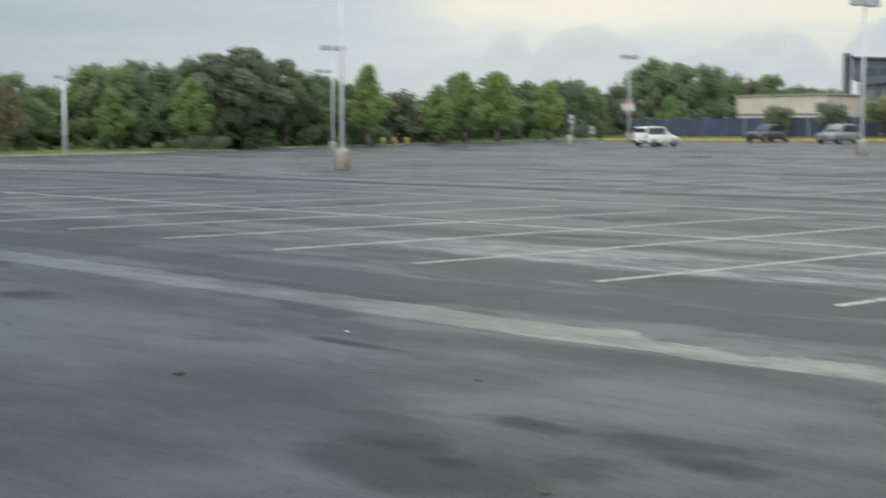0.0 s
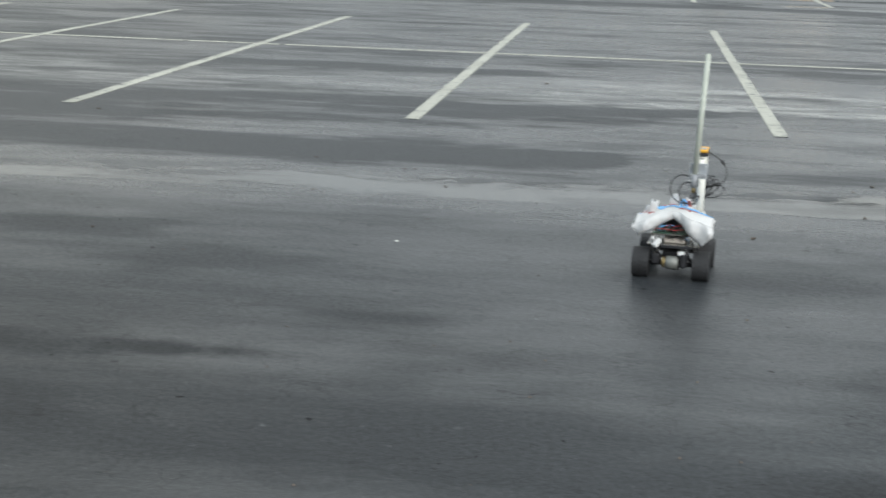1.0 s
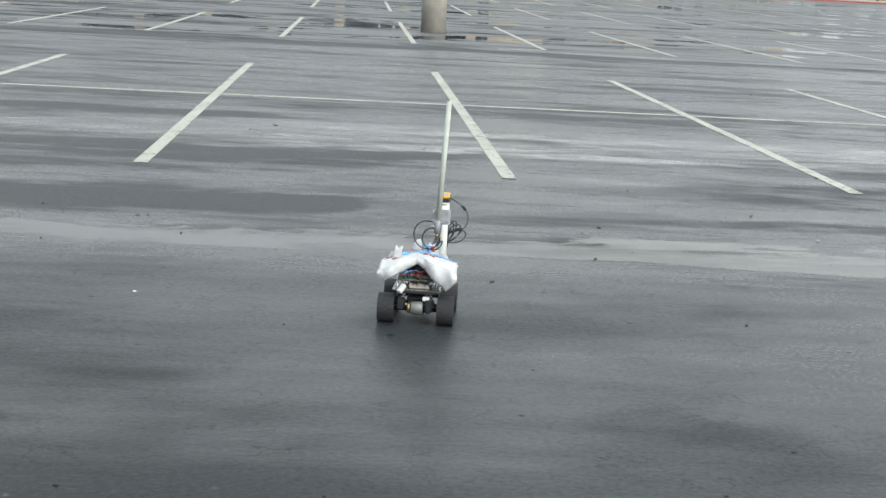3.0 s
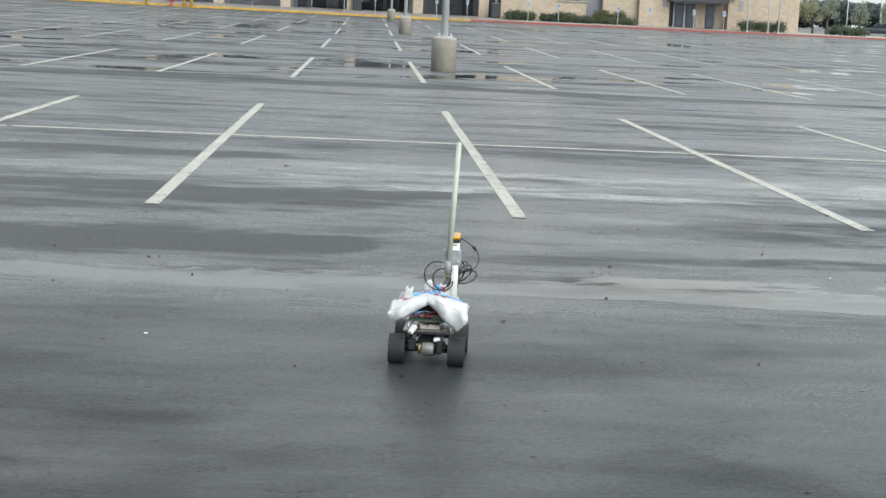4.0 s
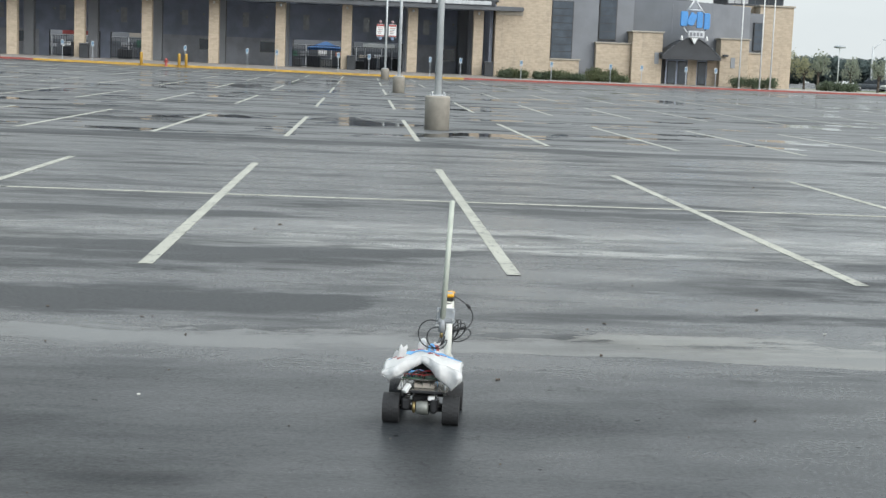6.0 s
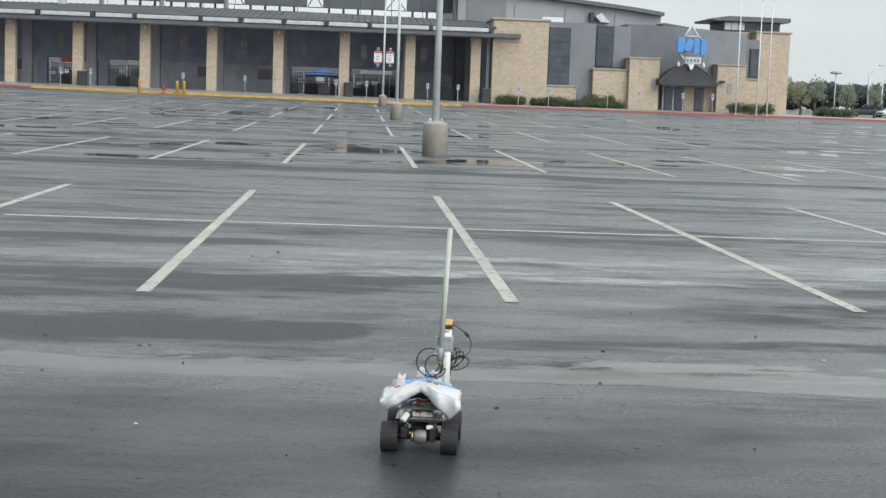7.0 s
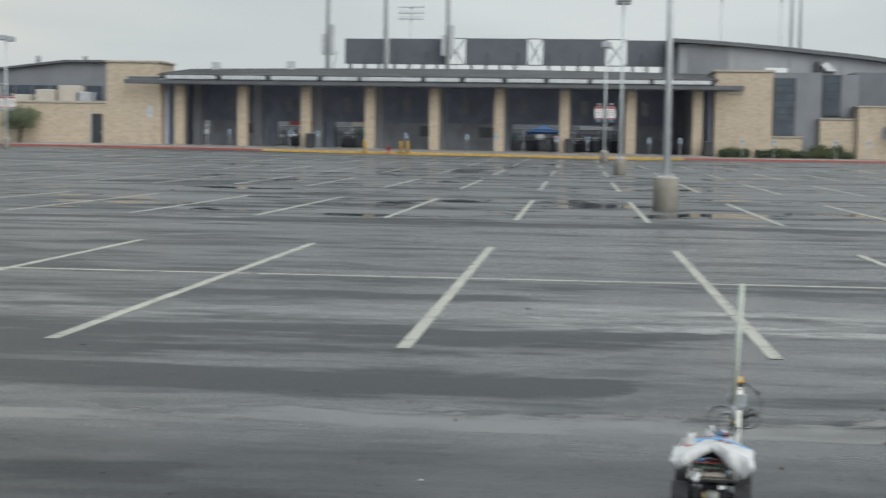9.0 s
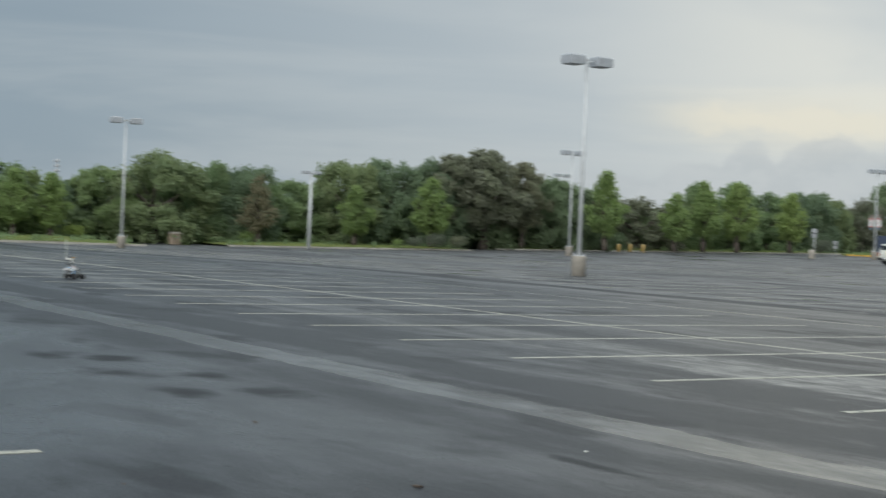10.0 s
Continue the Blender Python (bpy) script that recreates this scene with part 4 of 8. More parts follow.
# back wall of the arcade: closed bays, and open bays with gates
WALL_Y = 131.0
part("upper_wall", box(B(), -37.3, 13.4, WALL_Y, WALL_Y + 0.3, 3.75, 7.215), SOFFIT, arcade, "dark upper wall inside the arcade")
for i, x in enumerate(COLS[:-1]):
    z = walk_z(x + 3)
    if i in (1, 2, 5, 6):
        for px in (x + 0.55, x + 5.45):
            part("gate_post", box(B(), px - 0.05, px + 0.05, WALL_Y - 0.02, WALL_Y + 0.08, z - 0.05, 3.745), BLACK, arcade)
        for k in range(20):
            px = x + 0.75 + 4.5 * k / 19
            part("gate_bar", box(B(), px - 0.018, px + 0.018, WALL_Y, WALL_Y + 0.036, z + 0.05, 3.2), BLACK, arcade)
        for zz in (z + 0.12, z + 1.3, 3.2):
            part("gate_rail", box(B(), x + 0.64, x + 5.36, WALL_Y + 0.04, WALL_Y + 0.08, zz, zz + 0.06), BLACK, arcade)
        part("wall_pier", box(B(), x - 0.5, x + 0.46, WALL_Y, WALL_Y + 0.3, z - 0.1, 3.745), SOFFIT, arcade)
    else:
        part("back_wall", box(B(), x - 0.5, x + 5.5, WALL_Y, WALL_Y + 0.3, z - 0.1, 3.745), INNER_WALL, arcade, "brown-grey wall of a closed bay")
        win = part("wall_window", box(B(), x + 3.2, x + 4.8, WALL_Y - 0.06, WALL_Y - 0.004, z + 1.2, z + 2.4, 0.01), GALV, arcade)
        part("pane", box(B(), x + 3.28, x + 4.72, WALL_Y - 0.075, WALL_Y - 0.064, z + 1.28, z + 2.32), GLASS, win)
    for px in (x + 2.0, x + 4.2):
        part("ceiling_light", box(B(), px - 0.1, px + 0.1, 126, 126.2, 5.6, 5.8, 0.02), LENS, arcade)
    part("banner", box(B(), x + 1.5, x + 2.1, WALL_Y - 0.08, WALL_Y - 0.01, 4.75, 6.2), GALV, arcade, "narrow grey hanging banner")
part("side_wall", box(B(), -37.58, -37.3, 118.5, 131.3, 0.9, 7.2), SOFFIT, arcade)
part("side_wall", box(B(), 13.1, 13.4, 118.5, 131.3, 0.8, 7.2), SOFFIT, arcade)

# plaza seen through the open bays
plaza = thing("plaza_fence", (0, 0, 0), "pale concourse wall with rails beyond the gates", "fence")
part("wall", box(B(), -46, 24, 148, 148.3, 0.6, 3.0), PANEL, plaza)
rng = random.Random(41)
x = -45.0
while x < 22:
    ww = rng.uniform(0.35, 1.1)
    z0 = rng.uniform(2.0, 2.5)
    part("notice_board", box(B(), x, x + ww, 147.8, 147.88, z0, z0 + rng.uniform(0.3, 0.8)), rng.choice((WHITE, GREY_LIGHT, GALV, GREEN, BEIGE, FADED_RED, PANEL, GREY_WALL)), plaza)
    x += ww + rng.uniform(0.2, 1.2)
part("upper_band", box(B(), -46, 24, 148.6, 149.0, 2.9, 5.6), GREY_WALL, plaza, "grey band above the concourse")
for i in range(24):
    x = -44 + i * 2.8
    part("post", box(B(), x - 0.06, x + 0.06, 147.9, 147.996, 0.9, 3.4), GALV, plaza)
part("rail", box(B(), -45, 23, 147.9, 147.99, 3.4, 3.5), GALV, plaza)
for x, col, nm in ((-28.5, SIGN_RED, "red and white"), (-21.5, BEIGE, "beige"), (3.2, WHITE, "white")):
    kiosk = thing("kiosk", (x, 141, walk_z(x)), "small %s stall on the concourse" % nm, "kiosk", "concourse stalls")
    part("body", box(B(), -1.5, 1.5, 0, 2, 0, 1.15, 0.02), GREY_WALL, kiosk)
    part("fascia", box(B(), -1.7, 1.7, -0.3, 2.2, 2.3, 2.75, 0.02), col, kiosk)
    for sx in (-1.45, 1.45):
        part("post", box(B(), sx - 0.05, sx + 0.05, 0, 0.1, 1.155, 2.295), GALV, kiosk)
rng = random.Random(77)
for x in (-29.0, -27.4, -25.2, -22.6, -21.0, -19.4, -5.2, -3.6, -0.9, 1.0, 2.3, 3.9, 5.2):
    t = thing("concourse_counter", (x, 134.0 + rng.uniform(0, 4), walk_z(x)), "grey counter box on the concourse behind the gates", "counter", "concourse counters")
    w2, h = rng.uniform(0.35, 0.75), rng.uniform(0.8, 1.35)
    part("body", box(B(), -w2, w2, 0, 0.7, 0, h, 0.03), rng.choice((PANEL, GREY_WALL, SOFFIT, BLACK)), t)
    part("top", box(B(), -w2 - 0.04, w2 + 0.04, -0.05, 0.75, h + 0.004, h + 0.05, 0.01), GREY_LIGHT, t)
tent = thing("market_tent", (-2.4, 138.5, walk_z(0)), "blue canvas pop-up tent over a table on the concourse", "tent")
bm = B()
ring = [bm.verts.new(p) for p in ((-1.9, -1.5, 2.05), (1.9, -1.5, 2.05), (1.9, 1.5, 2.05), (-1.9, 1.5, 2.05))]
low = [bm.verts.new((v.co.x, v.co.y, 1.85)) for v in ring]
tip = bm.verts.new((0, 0, 2.75))
for i in range(4):
    bm.faces.new((ring[i], ring[(i + 1) % 4], tip)), bm.faces.new((low[i], low[(i + 1) % 4], ring[(i + 1) % 4], ring[i]))
part("canopy", bm, CANVAS_BLUE, tent, "bright blue canvas canopy")
for sx in (-1.85, 1.85):
    for sy in (-1.45, 1.45):
        part("leg", tube(B(), (sx, sy, 0), (sx, sy, 1.9), 0.025, seg=6), GALV, tent)
part("table", box(B(), -1.2, 1.2, -1.2, -0.6, 0, 0.85, 0.02), WHITE, tent)

# ---------------- sign panels over the roof ----------------
rack = thing("sign_panel_rack", (0, 0, 0), "row of dark sign panels on a steel rack above the roof", "sign rack")
for a, b in ((-22.7, -18.72), (-18.18, -12.35), (-10.3, -4.05), (-2.45, 3.82), (5.95, 10.6)):
    p = part("panel", box(B(), a, b, 132.0, 132.25, 9.72, 12.45 - 0.01 * abs(a + 6), 0.03), PANEL, rack, "plain dark rear face of a sign panel")
    x = a + 0.5
    while x < b:
        part("panel_foot", box(B(), x, x + 0.22, 131.9, 132.2, 9.1, 9.716), BLACK, p)
        x += 1.45
for a, b in ((-12.3, -10.35), (-4.0, -2.5), (3.87, 5.9)):
    for (x0, z0, x1, z1) in ((a, 9.75, b, 12.4), (a, 12.4, b, 9.75), (a, 12.4, b, 12.4), (a, 9.75, b, 9.75)):
        part("brace", tube(B(), (x0, 132.1, z0), (x1, 132.1, z1), 0.05, seg=6), BLACK, rack)
for x in np.arange(-23.5, 11, 3.1):
    part("stay", tube(B(), (x, 129.0, 8.75), (x, 131.95, 11.0), 0.03, seg=6), BLACK, rack)
part("base_beam", box(B(), -23.2, 11.0, 131.85, 132.15, 8.3, 9.09), PANEL, rack)

# ---------------- masts and floodlights ----------------


def mast(x, y, z, h, r, boxes=False):
    t = thing("mast", (x, y, z), "tall plain grey steel mast", "mast", "stadium masts")
    part("pole", tube(B(), (0, 0, 0), (0, 0, h), r, r * 0.7, 14), POLE, t)
    part("foot", box(B(), -0.4, 0.4, -0.4, 0.4, -0.02, 0.25, 0.03), GALV, t)
    if boxes:
        part("cabinet", box(B(), -0.62, -0.27, -0.3, 0.3, 2.1, 4.2, 0.03), GALV, t, "grey equipment cabinet")
        part("cabinet", box(B(), 0.27, 0.62, -0.3, 0.3, 2.1, 5.2, 0.03), GALV, t, "grey equipment cabinet")
    return t


for x, bx in ((-24.2, True), (-18.3, False), (-12.0, True)):
    mast(x, 130.5, 8.4, 24, 0.24, bx)
for x in (23.0, 23.9):
    mast(x, 138, 9.0, 24, 0.16)
tall = mast(-69.4, 146.0, 1.0, 36, 0.42)
part("lamp_bracket", box(B(), -1.0, 1.0, -0.52, -0.34, 10.8, 10.92), BLACK, tall)
for sx in (-0.75, 0.75):
    part("mast_lamp", box(B(), sx - 0.42, sx + 0.42, -0.9, -0.524, 10.6, 11.1, 0.05), BLACK, tall)


def floodlight(x, y, h, reach=1.9, label="floodlight tower with rows of round lamps"):
    t = thing("floodlight", (x, y, 0.5), label, "floodlight", "stadium floodlights")
    part("pole", tube(B(), (0, 0, 0), (0, 0, h), 0.32, 0.16, 12), POLE, t)
    for r in range(3):
        zz = h - 0.2 - r * 1.0
        bar = part("crossbar", box(B(), -reach - 0.2, reach + 0.2, -0.06, 0.06, zz - 0.06, zz + 0.06), GALV, t)
        for k in range(6):
            bm = lathe(B(), [(0.10, -0.3), (0.30, -0.05), (0.36, 0.16), (0.33, 0.2)], 10)
            bmesh.ops.rotate(bm, verts=bm.verts, matrix=Matrix.Rotation(radians(60), 3, "X"))
            bmesh.ops.translate(bm, verts=bm.verts, vec=(-reach + k * reach / 2.5, -0.15, zz + 0.1))
            part("lamp", bm, GALV, bar)
    return t


floodlight(-27.3, 230, 24.5)
floodlight(24.6, 230, 28.2, 1.0)
floodlight(34.3, 230, 28.2, 1.5)
floodlight(-104.5, 196, 28.8, 1.2)
floodlight(-288.0, 78.0, 12.6, 0.9, "far floodlight tower standing behind the wood")

# ---------------- left wing ----------------
wing = thing("gate_house", (0, 0, 0), "square limestone end block beside a low limestone wall", "building")
part("block", box(B(), -42.8, -37.6, 117.0, 121.5, 1.0, 8.78, 0.03), STONE, wing)
part("coping", box(B(), -42.95, -37.45, 116.85, 121.6, 8.784, 8.98, 0.02), STONE_CAP, wing)
part("canopy_beam", box(B(), -40.6, -37.3, 116.7, 116.996, 7.2, 7.5), DARK_METAL, wing)
part("notice", box(B(), -38.9, -38.35, 116.94, 116.995, 3.7, 4.8), GALV, wing)
part("low_wall", box(B(), -53.6, -42.804, 117.1, 117.6, 1.0, 4.95, 0.02), STONE, wing, "low coursed limestone wall")
part("wall_coping", box(B(), -53.7, -42.83, 117.0, 117.7, 4.954, 5.15, 0.02), STONE_CAP, wing)
door = part("door", box(B(), -44.25, -43.2, 117.03, 117.096, 1.15, 4.0), BLACK, wing, "dark service door")
part("frame", box(B(), -44.35, -44.254, 117.0, 117.095, 1.15, 4.1), GALV, door)
part("handle", box(B(), -43.35, -43.28, 116.99, 117.026, 2.2, 2.4), GALV, door)
for x, zz, ww in ((-52.8, 5.6, 1.6), (-50.6, 6.1, 1.9), (-48.4, 6.5, 2.1), (-46.6, 5.9, 1.4)):
    part("rooftop_unit", box(B(), x, x + ww, 119.5, 121, 5.0, zz + 0.2, 0.05), BEIGE if ww > 1.5 else GALV, wing)

back = thing("press_building", (0, 0, 0), "grey metal-clad building with a window band behind the wall", "building")
bm = prism(B(), [(-58.2, 0.5), (-46.4, 0.5), (-46.4, 9.35), (-50.5, 9.32), (-58.2, 8.4)], 128, 140)
part("wall", bm, GREY_WALL, back)
bm = prism(B(), [(-58.6, 8.42), (-50.5, 9.34), (-46.2, 9.37), (-46.2, 9.6), (-50.6, 9.57), (-58.6, 8.62)], 127.4, 140.4)
part("roof", bm, DARK_METAL, back)
for k in range(6):
    x = -57.8 + k * 1.85
    win = part("window", box(B(), x, x + 1.7, 127.94, 127.996, 5.6, 7.0), BLACK, back)
    part("pane", box(B(), x + 0.06, x + 1.64, 127.92, 127.936, 5.66, 6.94), GLASS, win)
for x in (-54.3, -49.3):
    part("roof_vent", tube(B(), (x, 130, 8.7), (x, 130, 10.1), 0.22, seg=10), GREY_WALL, back)

green = thing("painted_wall", (0, 0, 0), "green and teal painted outfield wall with a lime stripe", "wall")
part("upper_board", box(B(), -69.3, -53.9, 117.2, 117.5, 4.32, 6.0), GREEN, green, "dark green boards")
part("lime_stripe", box(B(), -69.3, -53.9, 117.19, 117.5, 4.12, 4.316), LIME, green, "thin lime stripe")
part("lower_board", box(B(), -69.3, -53.9, 117.2, 117.5, 1.0, 4.116), TEAL, green, "teal boards")
part("top_rail", box(B(), -69.35, -53.85, 117.15, 117.55, 6.004, 6.1), GALV, green)
x = -68.9
k = 0
while x < -54.5:
    ww = (0.42, 0.3, 0.5, 0.34, 0.46, 0.26)[k % 6]
    part("text_bar", box(B(), x, x + ww, 117.17, 117.196, 1.95, 2.45 + 0.1 * (k % 3)), PALE_TEAL, green)
    x += ww + (0.12 if (k + 1) % 7 else 0.4)
    k += 1
bm = B()
lathe(bm, [(0.02, 0), (0.85, 0.02), (0.9, 0.04)], 20)
bmesh.ops.rotate(bm, verts=bm.verts, matrix=Matrix.Rotation(radians(90), 3, "X"))
bmesh.ops.translate(bm, verts=bm.verts, vec=(-63.2, 117.18, 4.45))
part("emblem", bm, BADGE_BLUE, green, "faded round painted emblem")
for x in np.arange(-69.2, -53.9, 2.55):
    part("seam_post", box(B(), x - 0.04, x + 0.04, 117.14, 117.19, 4.33, 5.99), GREEN, green)
strip = thing("concourse_wall", (0, 0, 0), "grey concrete concourse wall behind the painted wall", "wall")
part("wall", box(B(), -69.5, -54.0, 119.5, 120, 1.0, 6.75), GREY_LIGHT, strip)
part("coping", box(B(), -69.6, -53.9, 119.4, 120.1, 6.754, 6.85), GALV, strip)

planter = thing("planter_wall", (0, 0, 0), "pale limestone planter wall before the fence", "planter")
for x in (-73.6, -72.1, -70.7):
    part("pier", box(B(), x, x + 1.25, 117.0, 118.6, 1.0, 3.25, 0.03), STONE, planter)
fence = thing("screened_fence", (0, 0, 0), "chain fence covered with navy windscreen fabric", "fence")
for i in range(14):
    x = -112 + i * 2.75
    part("screen_panel", box(B(), x + 0.05, x + 2.7, 117.6, 117.63, 1.1, 3.35), NAVY, fence)
    part("post", tube(B(), (x, 117.7, 0.9), (x, 117.7, 3.5), 0.04, seg=8), GALV, fence)
shed = thing("beige_building", (0, 0, 0), "low beige flat-roofed building behind the fence", "building")
part("wall", box(B(), -120.5, -106, 150, 160, 0.8, 6.75, 0.03), BEIGE, shed)
part("roof_edge", box(B(), -120.8, -105.7, 149.7, 160.3, 6.754, 6.92, 0.02), STONE_CAP, shed)
part("base_band", box(B(), -120.5, -106, 149.93, 149.996, 4.1, 4.4), GREY_WALL, shed)

stand = thing("seating_stand", (0, 0, 0), "dark navy upper seating stand on columns", "stand")
bm = prism(B(), [(-108.6, 9.0), (-106.5, 8.3), (-85.6, 9.3), (-85.6, 10.5), (-108.6, 11.95)], 160, 178)
part("deck", bm, STAND_GREY, stand, "dark navy raked deck")
part("deck_edge", prism(B(), [(-109.2, 12.0), (-85.4, 10.5), (-85.4, 10.75), (-109.2, 12.25)], 159.5, 178.4), DARK_METAL, stand)
for k in range(9):
    x = -107.5 + k * 2.6
    part("column", box(B(), x - 0.2, x + 0.2, 160.2, 160.6, 0.8, 8.45 + 0.1 * k), STAND_GREY, stand)
part("lower_wall", box(B(), -108, -86, 161, 161.4, 0.8, 8.6), GREY_WALL, stand)
for k in range(8):
    x = -107 + k * 2.7
    part("window", box(B(), x, x + 2.0, 159.9, 159.99, 9.6 - 0.04 * k, 10.5 - 0.08 * k), GLASS, stand)
part("ladder_tower", box(B(), -110.1, -109.35, 160, 161, 0.8, 12.7, 0.03), PANEL, stand)
boards = thing("billboard_row", (0, 0, 0), "row of advertising billboards above the stand", "billboard")
def board_edge(x):
    """Lower and upper edge of the billboard row, which falls towards its far end."""
    u = (x + 98.6) / 12.6
    return 11.55 - 1.15 * u, 14.55 - 1.75 * u


for x0, x1, mt, blocks in ((-98.6, -95.9, GREY_WALL, (GREEN, GREY_LIGHT, TEAL)), (-95.85, -92.75, BEIGE, (WHITE, GREY_LIGHT, FADED_BLUE)), (-92.7, -90.55, FADED_RED, (WHITE, SIGN_RED, WHITE)),
                           (-90.5, -88.0, GREY_WALL, (PANEL, GREY_LIGHT, FADED_RED)), (-87.95, -86.0, FADED_PINK, (WHITE, FADED_RED, GREY_LIGHT))):
    (a0, a1), (b0, b1) = board_edge(x0), board_edge(x1)
    p = part("board", prism(B(), [(x0, a0), (x1, b0), (x1, b1), (x0, a1)], 160.0, 160.3), mt, boards)
    part("board_edge", prism(B(), [(x0, a1 + 0.004), (x1, b1 + 0.004), (x1, b1 + 0.12), (x0, a1 + 0.12)], 159.95, 160.35), GALV, p)
    for k, bl in enumerate(blocks):
        w2 = (x1 - x0)
        xa, xb = x0 + w2 * (0.10, 0.30, 0.55)[k], x0 + w2 * (0.62, 0.88, 0.93)[k]
        (za, _), (zb, _) = board_edge(xa), board_edge(xb)
        lo = (1.75, 1.05, 0.3)[k]
        part("colour_block", prism(B(), [(xa, za + lo), (xb, zb + lo), (xb, zb + lo + 0.55), (xa, za + lo + 0.62)], 159.97 - 0.01 * k, 159.994 - 0.01 * k), bl, p)
    for px in (x0 + 0.4, x1 - 0.4):
        part("post", box(B(), px - 0.07, px + 0.07, 160.32, 160.46, 9.5, board_edge(px)[1] - 0.2), GALV, boards)
part("cap_board", prism(B(), [(-96.0, 14.5), (-93.3, 14.1), (-93.3, 14.75), (-96.0, 15.2)], 160.0, 160.25), CABINET_TAN, boards)
for x, y, w2, hh in ((-89.2, 156.0, 3.3, 9.0), (-82.6, 156.0, 3.7, 8.95)):
    t = thing("canopy_umbrella", (x, y, 0.9), "blue canvas shade canopy on a pole", "shade", "blue shade canopies")
    part("pole", tube(B(), (0, 0, 0), (0, 0, hh - 1.6), 0.06, seg=8), GALV, t)
    bm = B()
    rim = [bm.verts.new((w2 * math.cos(a), w2 * math.sin(a), hh - 1.55)) for a in (math.pi / 4 * i for i in range(8))]
    apex = bm.verts.new((0, 0, hh - 0.75))
    for i in range(8):
        bm.faces.new((rim[i], rim[(i + 1) % 8], apex))
    bm.faces.new(list(reversed(rim)))
    part("canopy", bm, CANVAS_BLUE, t)
score = thing("scoreboard", (-75.25, 150.0, 0.6), "scoreboard with dark screen and a blue round sign on top", "scoreboard")
for sx in (-2.4, 2.4):
    part("leg", box(B(), sx - 0.2, sx + 0.2, 0.35, 0.75, 0, 8.0), GALV, score)
part("frame", box(B(), -3.5, 3.2, 0, 0.34, 7.2, 10.9, 0.04), PANEL, score)
part("top_band", box(B(), -3.5, 3.2, -0.03, -0.004, 10.45, 10.88), GREY_LIGHT, score, "pale band along the top")
part("screen", box(B(), -0.9, 1.2, -0.03, -0.004, 7.35, 10.4), PANEL, score, "dark score screen")
part("side_panel", box(B(), -3.3, -1.0, -0.03, -0.004, 7.4, 10.35), FADED_RED, score)
for k in range(5):
    part("text_bar", box(B(), -3.1, -1.3, -0.045, -0.034, 7.6 + k * 0.45, 7.8 + k * 0.45), WHITE, score)
part("side_panel", box(B(), 1.4, 2.9, -0.03, -0.004, 7.9, 9.6), FADED_PINK, score)
bm = lathe(B(), [(0.3, -0.15), (0.86, -0.12), (0.9, 0.0), (0.86, 0.12), (0.3, 0.15)], 20)
bmesh.ops.rotate(bm, verts=bm.verts, matrix=Matrix.Rotation(radians(90), 3, "X"))
bmesh.ops.translate(bm, verts=bm.verts, vec=(0, 0.15, 12.05))
part("sign_foot", prism(B(), [(-0.7, 10.904), (0.7, 10.904), (0.5, 11.3), (-0.5, 11.3)], 0.02, 0.3), SIGN_BLUE, score)
part("round_sign", bm, SIGN_BLUE, score, "round blue sign")

# ---------------- right wing and entrance ----------------
ent = thing("entrance_building", (0, 0, 0), "entrance wing of limestone blocks and grey cladding with dark windows", "building")


def tall_window(x0, x1, y, z0, z1, parent, rows=6):
    win = part("window", box(B(), x0, x1, y, y + 0.2, z0, z1), BLACK, parent, "tall dark window with horizontal bars")
    h = (z1 - z0 - 0.1) / rows
    for k in range(rows):
        part("pane", box(B(), x0 + 0.08, x1 - 0.08, y - 0.02, y - 0.004, z0 + 0.08 + k * h, z0 + 0.02 + (k + 1) * h), GLASS, win)
    return win


part("stone_block", box(B(), 13.5, 18.6, 117.2, 128, 0.7, 8.5, 0.03), STONE, ent, "tall limestone block")
part("coping", box(B(), 13.35, 18.75, 117.05, 128.1, 8.504, 8.7, 0.02), STONE_CAP, ent)
part("canopy_end", box(B(), 13.0, 16.0, 116.7, 117.19, 6.93, 7.2), DARK_METAL, ent)
part("stone_band", box(B(), 13.6, 16.0, 117.1, 117.19, 6.5, 6.88, 0.01), STONE_CAP, ent)
part("grey_wall", box(B(), 18.6, 23.1, 118.3, 128, 0.7, 8.55), GREY_WALL, ent, "flat grey cladding")
tall_window(18.75, 20.75, 118.09, 2.75, 8.05, ent, 8)
part("stone_low_wall", box(B(), 18.604, 21.35, 117.3, 118.05, 0.7, 2.65, 0.02), STONE, ent)
part("coping", box(B(), 18.604, 21.45, 117.2, 118.07, 2.654, 2.8, 0.02), STONE_CAP, ent)
part("grey_recess", box(B(), 23.104, 26.6, 119.5, 128, 0.7, 8.45), GREY_WALL, ent)
tall_window(23.35, 24.98, 119.29, 4.7, 8.42, ent, 5)
part("stone_step", box(B(), 22.9, 26.146, 117.6, 119.0, 0.7, 4.32, 0.03), STONE, ent)
part("coping", box(B(), 22.8, 26.14, 117.5, 119.1, 4.324, 4.46, 0.02), STONE_CAP, ent)
part("stone_pier", box(B(), 26.15, 28.95, 117.0, 119.4, 0.6, 5.45, 0.03), STONE, ent)
part("coping", box(B(), 26.05, 29.05, 116.9, 119.5, 5.454, 5.6, 0.02), STONE_CAP, ent)
part("wall_notice", box(B(), 28.25, 28.65, 116.93, 116.995, 2.65, 3.7), GREY_LIGHT, ent)
